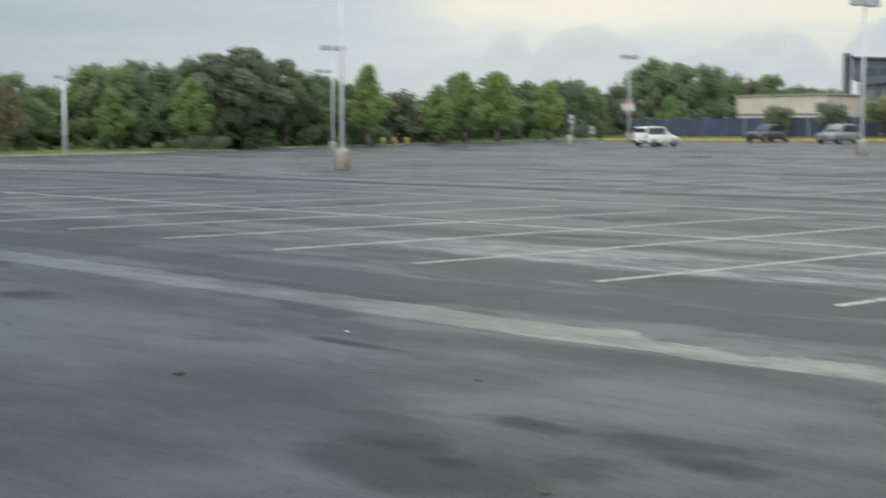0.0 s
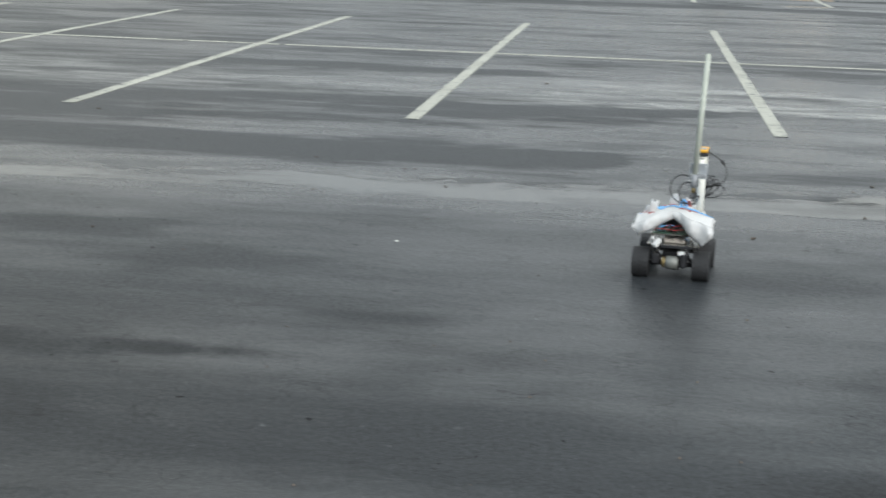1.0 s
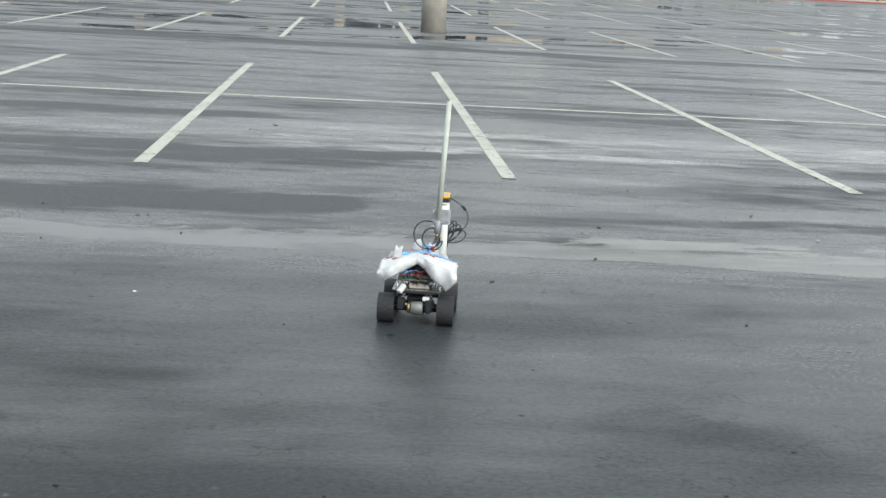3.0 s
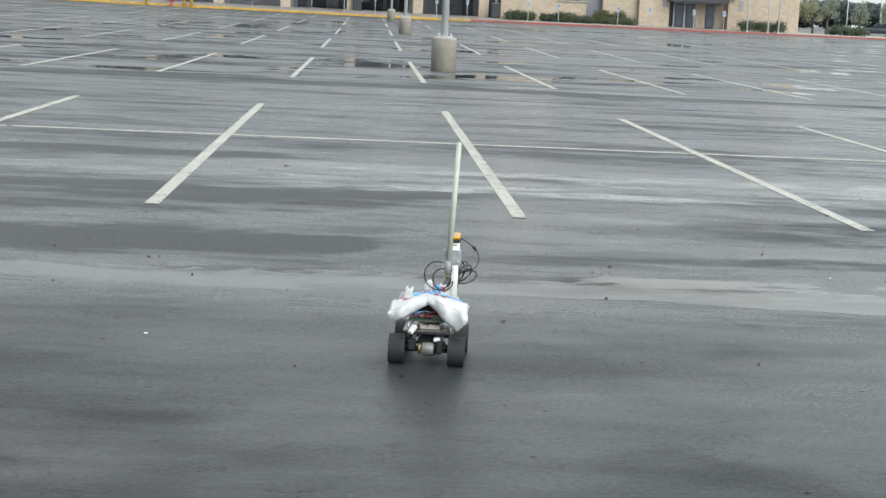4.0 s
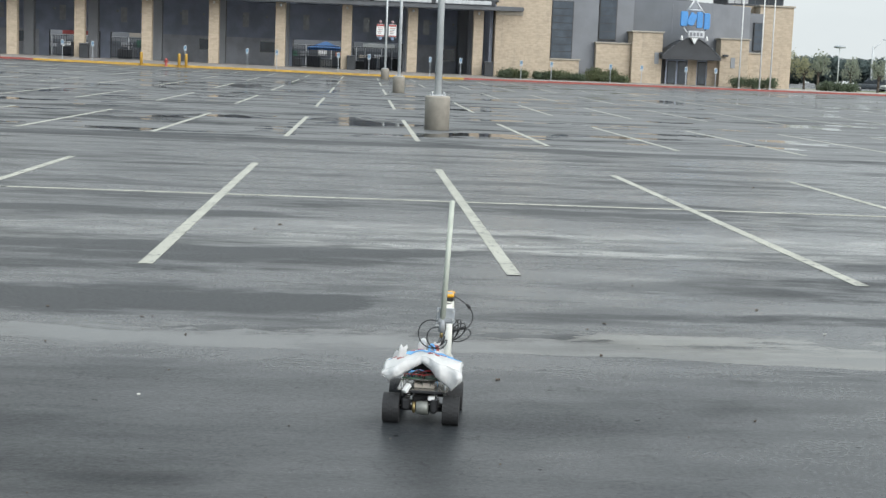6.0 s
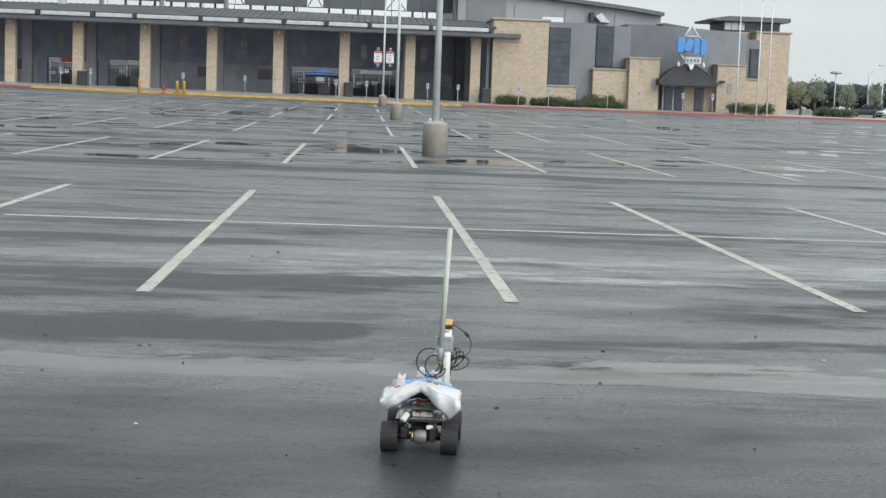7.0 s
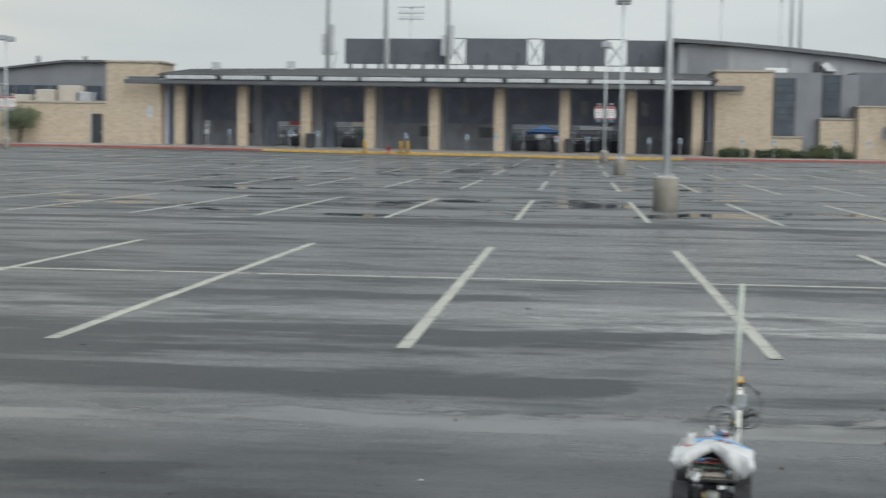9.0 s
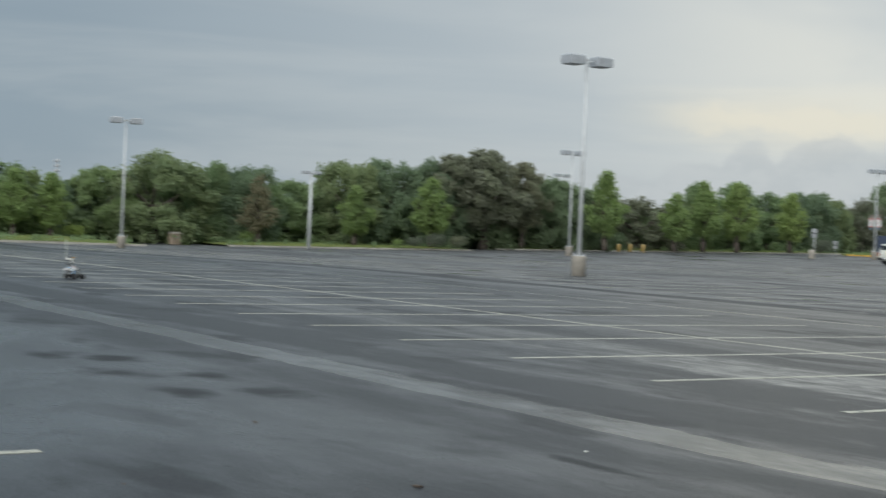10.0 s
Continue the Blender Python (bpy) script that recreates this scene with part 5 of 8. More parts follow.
# the bowed grey wall over the entrance
bm = B()
rows = []
for i in range(17):
    u = i / 16
    x = 26.3 + u * 11.4
    y = 119.9 - 1.3 * math.sin(math.pi * u)
    rows.append([bm.verts.new((x, y, 0.7)), bm.verts.new((x, y, 8.74 - 0.46 * u)), bm.verts.new((x, 128, 8.74 - 0.46 * u)), bm.verts.new((x, 128, 0.7))])
for a, b in zip(rows, rows[1:]):
    for k in range(4):
        bm.faces.new((a[k], b[k], b[(k + 1) % 4], a[(k + 1) % 4]))
bm.faces.new(rows[0]), bm.faces.new(list(reversed(rows[-1])))
part("curved_wall", bm, GREY_WALL, ent, "gently bowed dark grey wall")
for i in (2, 4):
    x = 26.3 + i * 1.9
    y = 119.9 - 1.3 * math.sin(math.pi * (x - 26.3) / 11.4)
    part("panel_joint", box(B(), x - 0.015, x + 0.015, y - 0.02, y - 0.004, 5.5, 8.2), GREY_LIGHT, ent)
# arched canopy and doors
arch = [(28.72, 3.15)]
for i in range(13):
    a = math.pi * (1 - i / 12)
    arch.append((31.4 + 2.68 * math.cos(a), 3.45 - 0.15 * (math.cos(a) + 1) / 2 + 1.75 * (1 - abs(math.cos(a)) ** 1.7)))
arch.append((34.08, 3.15))
canopy = part("arch_canopy", prism(B(), arch, 115.6, 118.55), BLACK, ent, "black arched entrance canopy")
rimo = [(31.4 + 2.70 * math.cos(math.pi * i / 14), 3.47 - 0.15 * (math.cos(math.pi * i / 14) + 1) / 2 + 1.75 * (1 - abs(math.cos(math.pi * i / 14)) ** 1.7)) for i in range(15)]
for a, b in zip(rimo, rimo[1:]):
    part("rim", tube(B(), (a[0], 115.58, a[1]), (b[0], 115.58, b[1]), 0.05, seg=6), DARK_METAL, canopy)
part("door_surround", box(B(), 29.6, 34.2, 118.3, 118.5, 0.7, 3.3), SOFFIT, ent)
for x0 in (29.75, 30.75, 32.6):
    d = part("glass_door", box(B(), x0, x0 + 0.8, 118.24, 118.296, 0.85, 3.0, 0.01), BLACK, ent, "dark glazed entrance door")
    part("pane", box(B(), x0 + 0.08, x0 + 0.72, 118.22, 118.236, 1.0, 2.9), GLASS, d)
part("stone_jamb", box(B(), 31.66, 32.5, 118.2, 118.296, 0.7, 3.25), STONE, ent)
part("stone_jamb", box(B(), 33.5, 34.34, 118.2, 118.296, 0.7, 3.25), STONE, ent)
part("stone_pier", box(B(), 34.35, 37.0, 117.0, 119.4, 0.6, 5.12, 0.03), STONE, ent)
part("coping", box(B(), 34.25, 37.1, 116.9, 119.5, 5.124, 5.27, 0.02), STONE_CAP, ent)
part("wall_notice", box(B(), 35.35, 35.75, 116.93, 116.995, 2.55, 3.5), GREY_LIGHT, ent)
part("stone_step", box(B(), 37.004, 38.25, 117.4, 119.4, 0.6, 3.92, 0.03), STONE, ent)
part("coping", box(B(), 37.11, 38.35, 117.3, 119.5, 3.924, 4.05, 0.02), STONE_CAP, ent)
tall_window(38.2, 39.1, 120.2, 4.25, 6.9, ent, 4)
part("grey_return", box(B(), 36.6, 39.15, 120.41, 127, 0.7, 7.75), GREY_WALL, ent)
for x in (28.9, 34.75):
    part("wall_lamp", box(B(), x - 0.25, x + 0.25, 116.5, 116.89, 3.55, 3.75, 0.03), BLACK, ent)

tower = thing("corner_tower", (0, 0, 0), "limestone corner tower with a glazed lantern and flat dark roof", "tower")
part("stone_body", box(B(), 39.16, 42.45, 122, 130, 0.6, 8.50, 0.03), STONE, tower)
part("stone_back", box(B(), 36.35, 39.156, 123.9, 130, 0.6, 8.62), STONE, tower)
part("coping", box(B(), 39.05, 42.58, 121.85, 130.1, 8.504, 8.66, 0.02), STONE_CAP, tower)
part("lantern", box(B(), 36.5, 42.0, 124.2, 130, 8.665, 9.59), PANEL, tower)
for k in range(8):
    part("lantern_pane", box(B(), 36.58 + k * 0.67, 37.17 + k * 0.67, 124.17, 124.196, 8.82, 9.53), GALV if k < 3 else GLASS, tower)
bm = prism(B(), [(35.2, 9.6), (42.65, 9.6), (42.75, 9.75), (42.75, 10.04), (36.8, 10.07), (35.1, 9.80)], 123.2, 131)
part("flat_roof", bm, DARK_METAL, tower, "flat dark overhanging roof")

hall = thing("hall", (0, 0, 0), "large grey hall with a sloping curved roofline", "building")
top = [(10.4, 12.25), (13.5, 12.1), (17.0, 11.85), (20.9, 11.52), (23.5, 11.26), (26.5, 10.98), (29.1, 10.70), (31.1, 10.42)]
part("wall", prism(B(), [(10.9, 0.5), (31.1, 0.5)] + [(x, z - 0.4) for x, z in reversed(top[1:])] + [(10.9, 11.8)], 128.2, 158), GREY_LIGHT, hall)
part("roof", prism(B(), [(9.9, 12.26)] + top[1:] + [(31.3, 10.38), (31.3, 10.06)] + [(x, z - 0.38) for x, z in reversed(top)] + [(9.9, 11.86)], 127.4, 158.5), DARK_METAL, hall, "thin dark curved roof edge")
for x in (16.5, 21.5, 26.5):
    part("panel_joint", box(B(), x - 0.03, x + 0.03, 128.15, 128.196, 8.7, 10.6), GREY_WALL, hall)
part("dark_panel", box(B(), 11.8, 15.65, 128.1, 128.14, 8.7, 11.5), GREY_WALL, hall)
part("low_roof", prism(B(), [(30.6, 8.7), (33.6, 8.6), (33.5, 8.86), (30.9, 9.2), (30.6, 9.2)], 124.5, 128.0), DARK_METAL, hall, "low dark lean-to roof")
part("wall_box", box(B(), 19.2, 21.3, 127.7, 128.14, 8.75, 9.5, 0.03), WHITE, hall)
part("wall_vent", box(B(), 23.95, 24.35, 127.6, 128.14, 9.2, 10.15, 0.02), BLACK, hall)
bm = prism(B(), [(24.45, 9.75), (25.0, 10.1), (25.9, 9.2), (25.0, 9.2)], 127.4, 128.1)
part("roof_hatch", bm, GALV, hall)

# logo sign: plain shapes
logo = thing("logo_sign", (0, -2.1, 0), "blue logo shapes on a silver peaked frame above the entrance", "sign")
peak = (31.38, 8.55)
for a, b in ((peak, (30.5, 7.2)), (peak, (32.35, 7.2)), ((30.5, 7.2), (30.3, 6.2)), ((32.35, 7.2), (32.6, 6.0)), ((30.3, 6.2), (31.45, 4.75)), ((32.6, 6.0), (31.45, 4.75)), ((30.75, 7.6), (32.05, 7.6))):
    part("frame_tube", tube(B(), (a[0], 117.6, a[1]), (b[0], 117.6, b[1]), 0.09, seg=8), GALV, logo, "silver frame tube")
part("peak_plate", prism(B(), [(30.95, 7.75), (31.85, 7.75), (31.38, 8.42)], 117.55, 117.62), GREY_LIGHT, logo)
for cx, cz, wide, high, tilt in ((30.42, 6.80, 0.33, 0.66, 0), (31.12, 6.76, 0.34, 0.56, 24), (31.84, 6.72, 0.27, 0.72, 0), (32.50, 6.64, 0.27, 0.72, 0)):
    bm = prism(B(), [(-wide, -high), (wide * 0.7, -high), (wide, -high * 0.7), (wide, high * 0.7), (wide * 0.7, high), (-wide, high)], -0.14, 0.14)
    bmesh.ops.bevel(bm, geom=bm.edges[:], offset=0.03, segments=1, affect="EDGES", clamp_overlap=True)
    bmesh.ops.rotate(bm, verts=bm.verts, matrix=Matrix.Rotation(radians(tilt), 3, "Y"))
    bmesh.ops.translate(bm, verts=bm.verts, vec=(cx, 117.36, cz))
    part("blue_shape", bm, SIGN_BLUE, logo, "solid blue raised block")
part("silver_band", box(B(), 30.85, 32.35, 117.3, 117.5, 5.12, 5.75, 0.05), GALV, logo)
for k in range(4):
    part("band_bar", box(B(), 31.0 + 0.32 * k, 31.2 + 0.32 * k, 117.27, 117.296, 5.28, 5.58), GREY_WALL, logo)
part("silver_tip", prism(B(), [(31.2, 5.1), (31.75, 5.1), (31.6, 4.75), (31.47, 4.55), (31.33, 4.75)], 117.3, 117.5), WHITE, logo)
for sx in (30.3, 32.6):
    part("spotlight", lathe(B(), [(0.06, 4.85), (0.15, 4.9), (0.10, 5.15), (0.04, 5.3)], 10, (sx, 117.4, 0)), WHITE, logo)
    part("bracket", tube(B(), (sx, 117.6, 6.2), (31.4, 121.0, 6.4), 0.06, seg=6), GALV, logo)

# ---------------- flagpoles, signs, bollards ----------------
for x, y, h in ((35.4, 113.8, 10.4), (37.3, 113.8, 10.2), (38.2, 113.6, 13.0)):
    t = thing("flagpole", (x, y, lot_z(x, KERB_Y) + 0.15), "bare white tapered flagpole", "flagpole", "flagpoles")
    part("pole", tube(B(), (0, 0, 0), (0, 0, h), 0.075, 0.04, 12), WHITE, t)
    part("ball", lathe(B(), [(0.01, h), (0.07, h + 0.05), (0.07, h + 0.1), (0.01, h + 0.15)], 10), GALV, t)
    part("collar", lathe(B(), [(0.16, 0), (0.16, 0.05), (0.09, 0.1)], 14), GALV, t)


def parking_sign(x, y, h=1.75):
    z = lot_z(x, KERB_Y) + 0.12 if y > KERB_Y else lot_z(x, y)
    t = thing("parking_sign", (x, y, z), "small white and blue accessible parking sign on a thin post", "sign", "parking signs")
    part("post", box(B(), -0.025, 0.025, -0.02, 0.02, 0, h), LAMP_BOX, t)
    pl = part("plate", box(B(), -0.13, 0.13, -0.045, -0.024, h - 0.46, h + 0.02, 0.004), GALV, t)
    part("blue_field", box(B(), -0.105, 0.105, -0.052, -0.048, h - 0.31, h - 0.03), BADGE_BLUE, pl)
    part("text_bar", box(B(), -0.105, 0.105, -0.052, -0.048, h - 0.42, h - 0.36), BADGE_BLUE, pl)


for x in (-30.1, -24.6, -22.0, -14.0, -8.6, -6.0, -0.6, 2.1, 7.5, 10.2, 15.6, 18.3, 23.6, 26.4, 30.4, 33.1):
    parking_sign(x, KERB_Y + 0.6)
for x in (-17.6, -14.35, -13.75):
    t = thing("bollard", (x, 112.0, lot_z(x, 112.0)), "yellow painted steel bollard by the kerb", "bollard", "yellow bollards")
    part("post", lathe(B(), [(0.13, -0.05), (0.13, 1.05), (0.11, 1.12), (0.05, 1.16)], 14), KERB_YELLOW, t)
t = thing("fire_hydrant", (-15.5, 112.2, lot_z(-15.5, 112.2)), "dull red fire hydrant by the kerb", "hydrant")
part("barrel", lathe(B(), [(0.16, 0), (0.16, 0.06), (0.11, 0.08), (0.11, 0.5), (0.15, 0.52), (0.13, 0.62), (0.05, 0.7)], 14), SIGN_RED, t)
for s in (-1, 1):
    part("outlet", tube(B(), (s * 0.1, 0, 0.4), (s * 0.2, 0, 0.4), 0.06, seg=10), SIGN_RED, t)
for x, y in ((-23.4, 116.8), (0.5, 117.3), (13.0, 116.6)):
    t = thing("waste_bin", (x, y, walk_z(x) - 0.03), "black square waste bin beside a column", "bin", "waste bins")
    part("body", box(B(), -0.4, 0.4, -0.35, 0.35, 0, 1.2, 0.04), BLACK, t)
    part("lid", box(B(), -0.43, 0.43, -0.38, 0.38, 1.204, 1.32, 0.04), DARK_METAL, t)

# ---------------- foliage ----------------


def leaf_mesh(name, centres, radii, count, size, mat, seed, flat=0.8):
    """Many small folded leaves scattered through a set of clumps."""
    rng = np.random.default_rng(seed)
    centres, radii = np.array(centres), np.array(radii)
    weight = radii ** 2
    pick = rng.choice(len(centres), count, p=weight / weight.sum())
    d = rng.normal(size=(count, 3))
    d /= np.linalg.norm(d, axis=1)[:, None]
    r = radii[pick] * (0.45 + 0.65 * rng.random(count) ** 0.6)
    pos = centres[pick] + d * r[:, None] * np.array([1, 1, flat])
    pos += rng.normal(size=(count, 3)) * 0.14
    a = d * 0.5 + np.array([0, 0, 0.35]) + rng.normal(size=(count, 3)) * 0.7
    a /= np.linalg.norm(a, axis=1)[:, None]
    u = np.cross(a, rng.normal(size=(count, 3)))
    u /= np.linalg.norm(u, axis=1)[:, None]
    v = np.cross(a, u)
    s = size * (0.6 + 0.8 * rng.random(count))[:, None]
    lobes = [pos + u * s, pos + v * s * 0.62 + a * s * 0.15, pos - u * s * 0.8, pos - v * s * 0.62 + a * s * 0.15]
    verts = np.stack(lobes, 1).reshape(-1, 3)
    me = bpy.data.meshes.new(name)
    me.from_pydata(verts.tolist(), [], np.arange(count * 4).reshape(-1, 4).tolist())
    me.materials.append(mat)
    return me


def trunk_mesh(name, h, r, limbs, seed, spread):
    rng = random.Random(seed)
    bm = B()
    p, rr = Vector((0, 0, -0.1)), r * 1.25
    for k in range(3):
        q = p + Vector((rng.uniform(-0.08, 0.08), rng.uniform(-0.08, 0.08), 1)) * (h / 3)
        tube(bm, p, q, rr, rr * 0.8, 8)
        p, rr = q, rr * 0.8
    for k in range(limbs):
        a = 2 * math.pi * (k + rng.random() * 0.6) / limbs
        start = Vector((0, 0, h * rng.uniform(0.55, 1.0)))
        mid = start + Vector((math.cos(a) * spread * 0.45, math.sin(a) * spread * 0.45, spread * rng.uniform(0.3, 0.6)))
        end = mid + Vector((math.cos(a + 0.3) * spread * 0.4, math.sin(a + 0.3) * spread * 0.4, spread * rng.uniform(0.3, 0.6)))
        tube(bm, start, mid, r * 0.45, r * 0.28, 6)
        tube(bm, mid, end, r * 0.28, r * 0.1, 6)
    return mesh_of(name, bm, BARK)


def tree_kind(seed, height, width, form, leaves, size, mat):
    """Trunk and crown meshes for one kind of tree; the crown fills the height and width given."""
    rng = random.Random(seed)
    centres, radii = [], []
    if form == "oak":
        # clumps over a lopsided dome, a few inside it
        lobes = [(rng.uniform(0, 2 * math.pi), rng.uniform(0.75, 1.0)) for k in range(5)]
        for k in range(110):
            a, up = rng.uniform(0, 2 * math.pi), rng.uniform(-0.15, 1.0)
            swell = 0.82 + 0.18 * max(math.cos(a - la) * ls for la, ls in lobes)
            shell = rng.uniform(0.80, 1.0) if k % 6 else rng.uniform(0.3, 0.7)
            rad = (1 - max(up, 0) ** 2.8) ** 0.55 * shell * swell
            centres.append((rad * math.cos(a), rad * math.sin(a), max(up, -0.1) * shell * rng.uniform(0.88, 1.05)))
            radii.append(rng.uniform(0.10, 0.21))
        base = 0.14
    elif form == "airy":
        # spreading live oak with gaps between its boughs
        for k in range(80):
            a, up = rng.uniform(0, 2 * math.pi), rng.random() ** 0.8
            rad = (1 - up ** 2.4) ** 0.6 * rng.uniform(0.35, 1.0)
            centres.append((rad * math.cos(a), rad * math.sin(a), up * rng.uniform(0.88, 1.0)))
            radii.append(rng.uniform(0.07, 0.15))
        base = 0.24
    elif form == "young":
        # leader with ascending sprays of leaves
        for k in range(44):
            u = (k + rng.random()) / 44
            reach = 0.95 * (1 - u) ** 0.65 * min(1.0, 0.45 + 2.2 * u)
            a, rad = k * 2.4 + rng.uniform(-0.5, 0.5), reach * rng.uniform(0.25, 1.0)
            centres.append((rad * math.cos(a), rad * math.sin(a), u + 0.06 * rad + rng.uniform(-0.03, 0.03)))
            radii.append((0.10 + 0.10 * (1 - u)) * rng.uniform(0.7, 1.3))
        base = 0.22
    else:
        for k in range(24):
            a, rad = rng.uniform(0, 2 * math.pi), rng.random() ** 0.5 * 0.75
            centres.append((rad * math.cos(a), rad * math.sin(a), rng.uniform(0.08, 0.92) * (1 - 0.35 * rad)))
            radii.append(rng.uniform(0.16, 0.28))
        base = 0.36
    span = np.array([width * 0.5, width * 0.5, height * (1 - base)])
    pts = np.array(centres) * span + np.array([0, 0, height * base])
    crown = leaf_mesh("crown", pts.tolist(), [r * width * 0.5 for r in radii], leaves, size, mat, seed)
    tops = sorted(v.co.z for v in crown.vertices)
    lift = height / tops[int(len(tops) * 0.997)]
    for v in crown.vertices:
        v.co.z *= lift
    trunk = trunk_mesh("trunk", height * (0.45 if form != "round" else 0.55), width * 0.035 + 0.05, 7, seed, width * 0.32)
    return trunk, crown


def plant_tree(kind, x, y, z, scale, turn, label, group):
    t = thing("tree", (x, y, z), label, "tree", group, turn=turn)
    t.scale = scale
    part("trunk", kind[0], BARK, t)
    part("crown", kind[1], BARK, t)
    return t


OAKS = [tree_kind(10 + i, 8.0, 9.5, "oak", 19000, 0.165, LEAF_OAK) for i in range(3)] + [tree_kind(20 + i, 8.0, 8.5, "oak", 19000, 0.16, LEAF_MID) for i in range(2)]
OAKS += [tree_kind(27, 8.0, 9.0, "oak", 15000, 0.165, LEAF_OLIVE), tree_kind(28, 8.0, 9.5, "airy", 15000, 0.16, LEAF_OLIVE)]
YOUNG = [tree_kind(30 + i, 6.0, 4.6, "young", 5200, 0.125, LEAF_LIGHT) for i in range(3)]
BROWN = tree_kind(40, 5.6, 4.2, "young", 2600, 0.11, LEAF_BROWN)
ROUND = [tree_kind(50 + i, 3.4, 3.0, "round", 2500, 0.10, LEAF_STREET) for i in range(2)]
PALE = [tree_kind(60 + i, 3.7, 2.7, "round", 800, 0.11, LEAF_HAZE_PALE) for i in range(2)]


def bearing_point(bb, d):
    """A point d metres out from the lot's south edge, bb degrees east of north."""
    return 1.4 + d * math.sin(radians(bb)), -15.6 + d * math.cos(radians(bb))


# the wood west of the car park: bearing (degrees east of north), crest height in degrees, distance
bearing = [-84, -75, -72.2, -70, -68, -66, -63, -60, -57.5, -55.7, -54, -52.5, -50, -48.5, -46.5, -44, -41.6, -40, -38.4, -37, -35.2, -33, -30]
crest = [1.8, 1.7, 1.3, 1.75, 2.2, 2.0, 1.55, 2.2, 2.3, 2.5, 2.3, 1.85, 1.45, 1.4, 1.95, 1.85, 1.4, 2.0, 2.2, 2.0, 1.8, 1.5, 1.3]
reach = [126, 129, 132, 134, 136, 138, 142, 145, 148, 150, 154, 158, 166, 170, 176, 184, 195, 202, 207, 226, 232, 236, 240]
rng = random.Random(5)
b = -83.0
while b < -32.5:
    hgt = float(np.interp(b, bearing, crest))
    dist = float(np.interp(b, bearing, reach))
    for row, dd in enumerate((0, 11)):
        bb = b + rng.uniform(-0.5, 0.5) + row * 1.2
        x, y = bearing_point(bb, dist + dd + rng.uniform(-3, 3))
        d = math.hypot(x - 1.4, y + 15.6)
        z = lot_z(x, y)
        s = (1.53 + d * math.tan(radians(hgt)) * rng.uniform(0.88, 1.0) - z) / 8.0
        wide = s * rng.uniform(0.95, 1.25)
        k = rng.choice((0, 1, 2, 0, 1, 2, 3, 4))
        plant_tree(OAKS[k], x, y, z, (wide, wide, s), rng.uniform(0, 360), "broad dark green live oak in the wood" if k < 3 else "broad mid-green elm in the wood", "wood trees")
    b += 2.4 + rng.uniform(-0.3, 0.3)

# crowns that stand out of the wood: bearing, crest, half width in degrees, kind
for bb, top, half, k in ((-77.0, 2.0, 1.6, 0), (-74.4, 2.05, 1.2, 4), (-73.2, 1.75, 0.9, 3), (-70.5, 1.95, 1.1, 4), (-68.4, 2.6, 1.75, 1), (-66.3, 2.36, 0.8, 3), (-65.0, 2.24, 1.1, 2), (-63.2, 1.75, 1.1, 4), (-60.9, 2.62, 1.2, 0),
                         (-59.4, 2.74, 1.2, 2), (-57.6, 2.8, 1.0, 1), (-56.7, 3.05, 1.3, 6), (-55.5, 3.28, 1.5, 6), (-54.0, 2.86, 0.9, 6), (-52.8, 2.26, 0.95, 0), (-51.4, 1.95, 0.9, 2), (-49.4, 1.66, 1.3, 5), (-47.2, 2.3, 0.8, 4), (-46.0, 2.36, 1.0, 3),
                         (-44.5, 2.02, 0.9, 4), (-43.2, 2.1, 1.0, 2), (-42.2, 1.86, 0.8, 0), (-40.9, 1.9, 0.7, 5), (-39.5, 2.86, 0.95, 1), (-38.2, 2.7, 1.1, 0), (-36.9, 2.4, 1.0, 2), (-35.9, 2.06, 0.9, 5), (-34.9, 2.24, 0.7, 3), (-34.0, 1.78, 0.9, 1)):
    d = float(np.interp(bb, bearing, reach)) - 5
    x, y = bearing_point(bb, d)
    z = lot_z(x, y)
    tall = (1.53 + d * math.tan(radians(top)) - z) / 8.0
    wide = d * math.tan(radians(half)) / 3.2
    plant_tree(OAKS[k], x, y, z, (wide, wide, tall), bb * 17, {5: "low rounded brownish oak at the edge of the wood", 6: "tall spreading live oak with gaps in its crown"}.get(k, "tall rounded dark green live oak at the edge of the wood" if k < 3 else "tall rounded mid-green elm at the edge of the wood"), "wood trees")

# young trees on the verge: bearing, distance, crest in degrees, kind
for bb, d, top, kd, lab in ((-73.65, 121, 1.75, 0, ""), (-72.3, 122, 1.68, 1, ""), (-64.4, 130, 2.0, 9, "young tree with brownish thin leaves on the verge"), (-60.6, 134, 1.72, 2, ""), (-57.6, 137, 2.15, 0, ""),
                            (-50.7, 150, 2.7, 1, ""), (-48.0, 156, 1.9, 2, ""), (-46.9, 160, 2.4, 0, ""), (-45.6, 161, 2.4, 1, ""), (-43.6, 168, 2.06, 2, ""), (-38.95, 178, 1.4, 2, "bright yellow-green bushy tree behind the navy fence")):
    x, y = bearing_point(bb, d)
    z = lot_z(x, y) + 0.3
    s = (1.53 + d * math.tan(radians(top)) - z) / (5.6 if kd == 9 else 6.0)
    wide = min(s * 1.1, 1.25)
    plant_tree(BROWN if kd == 9 else YOUNG[kd], x, y, z, (wide, wide, s), bb * 7, lab or "young light green tree on the grass verge", "verge trees")

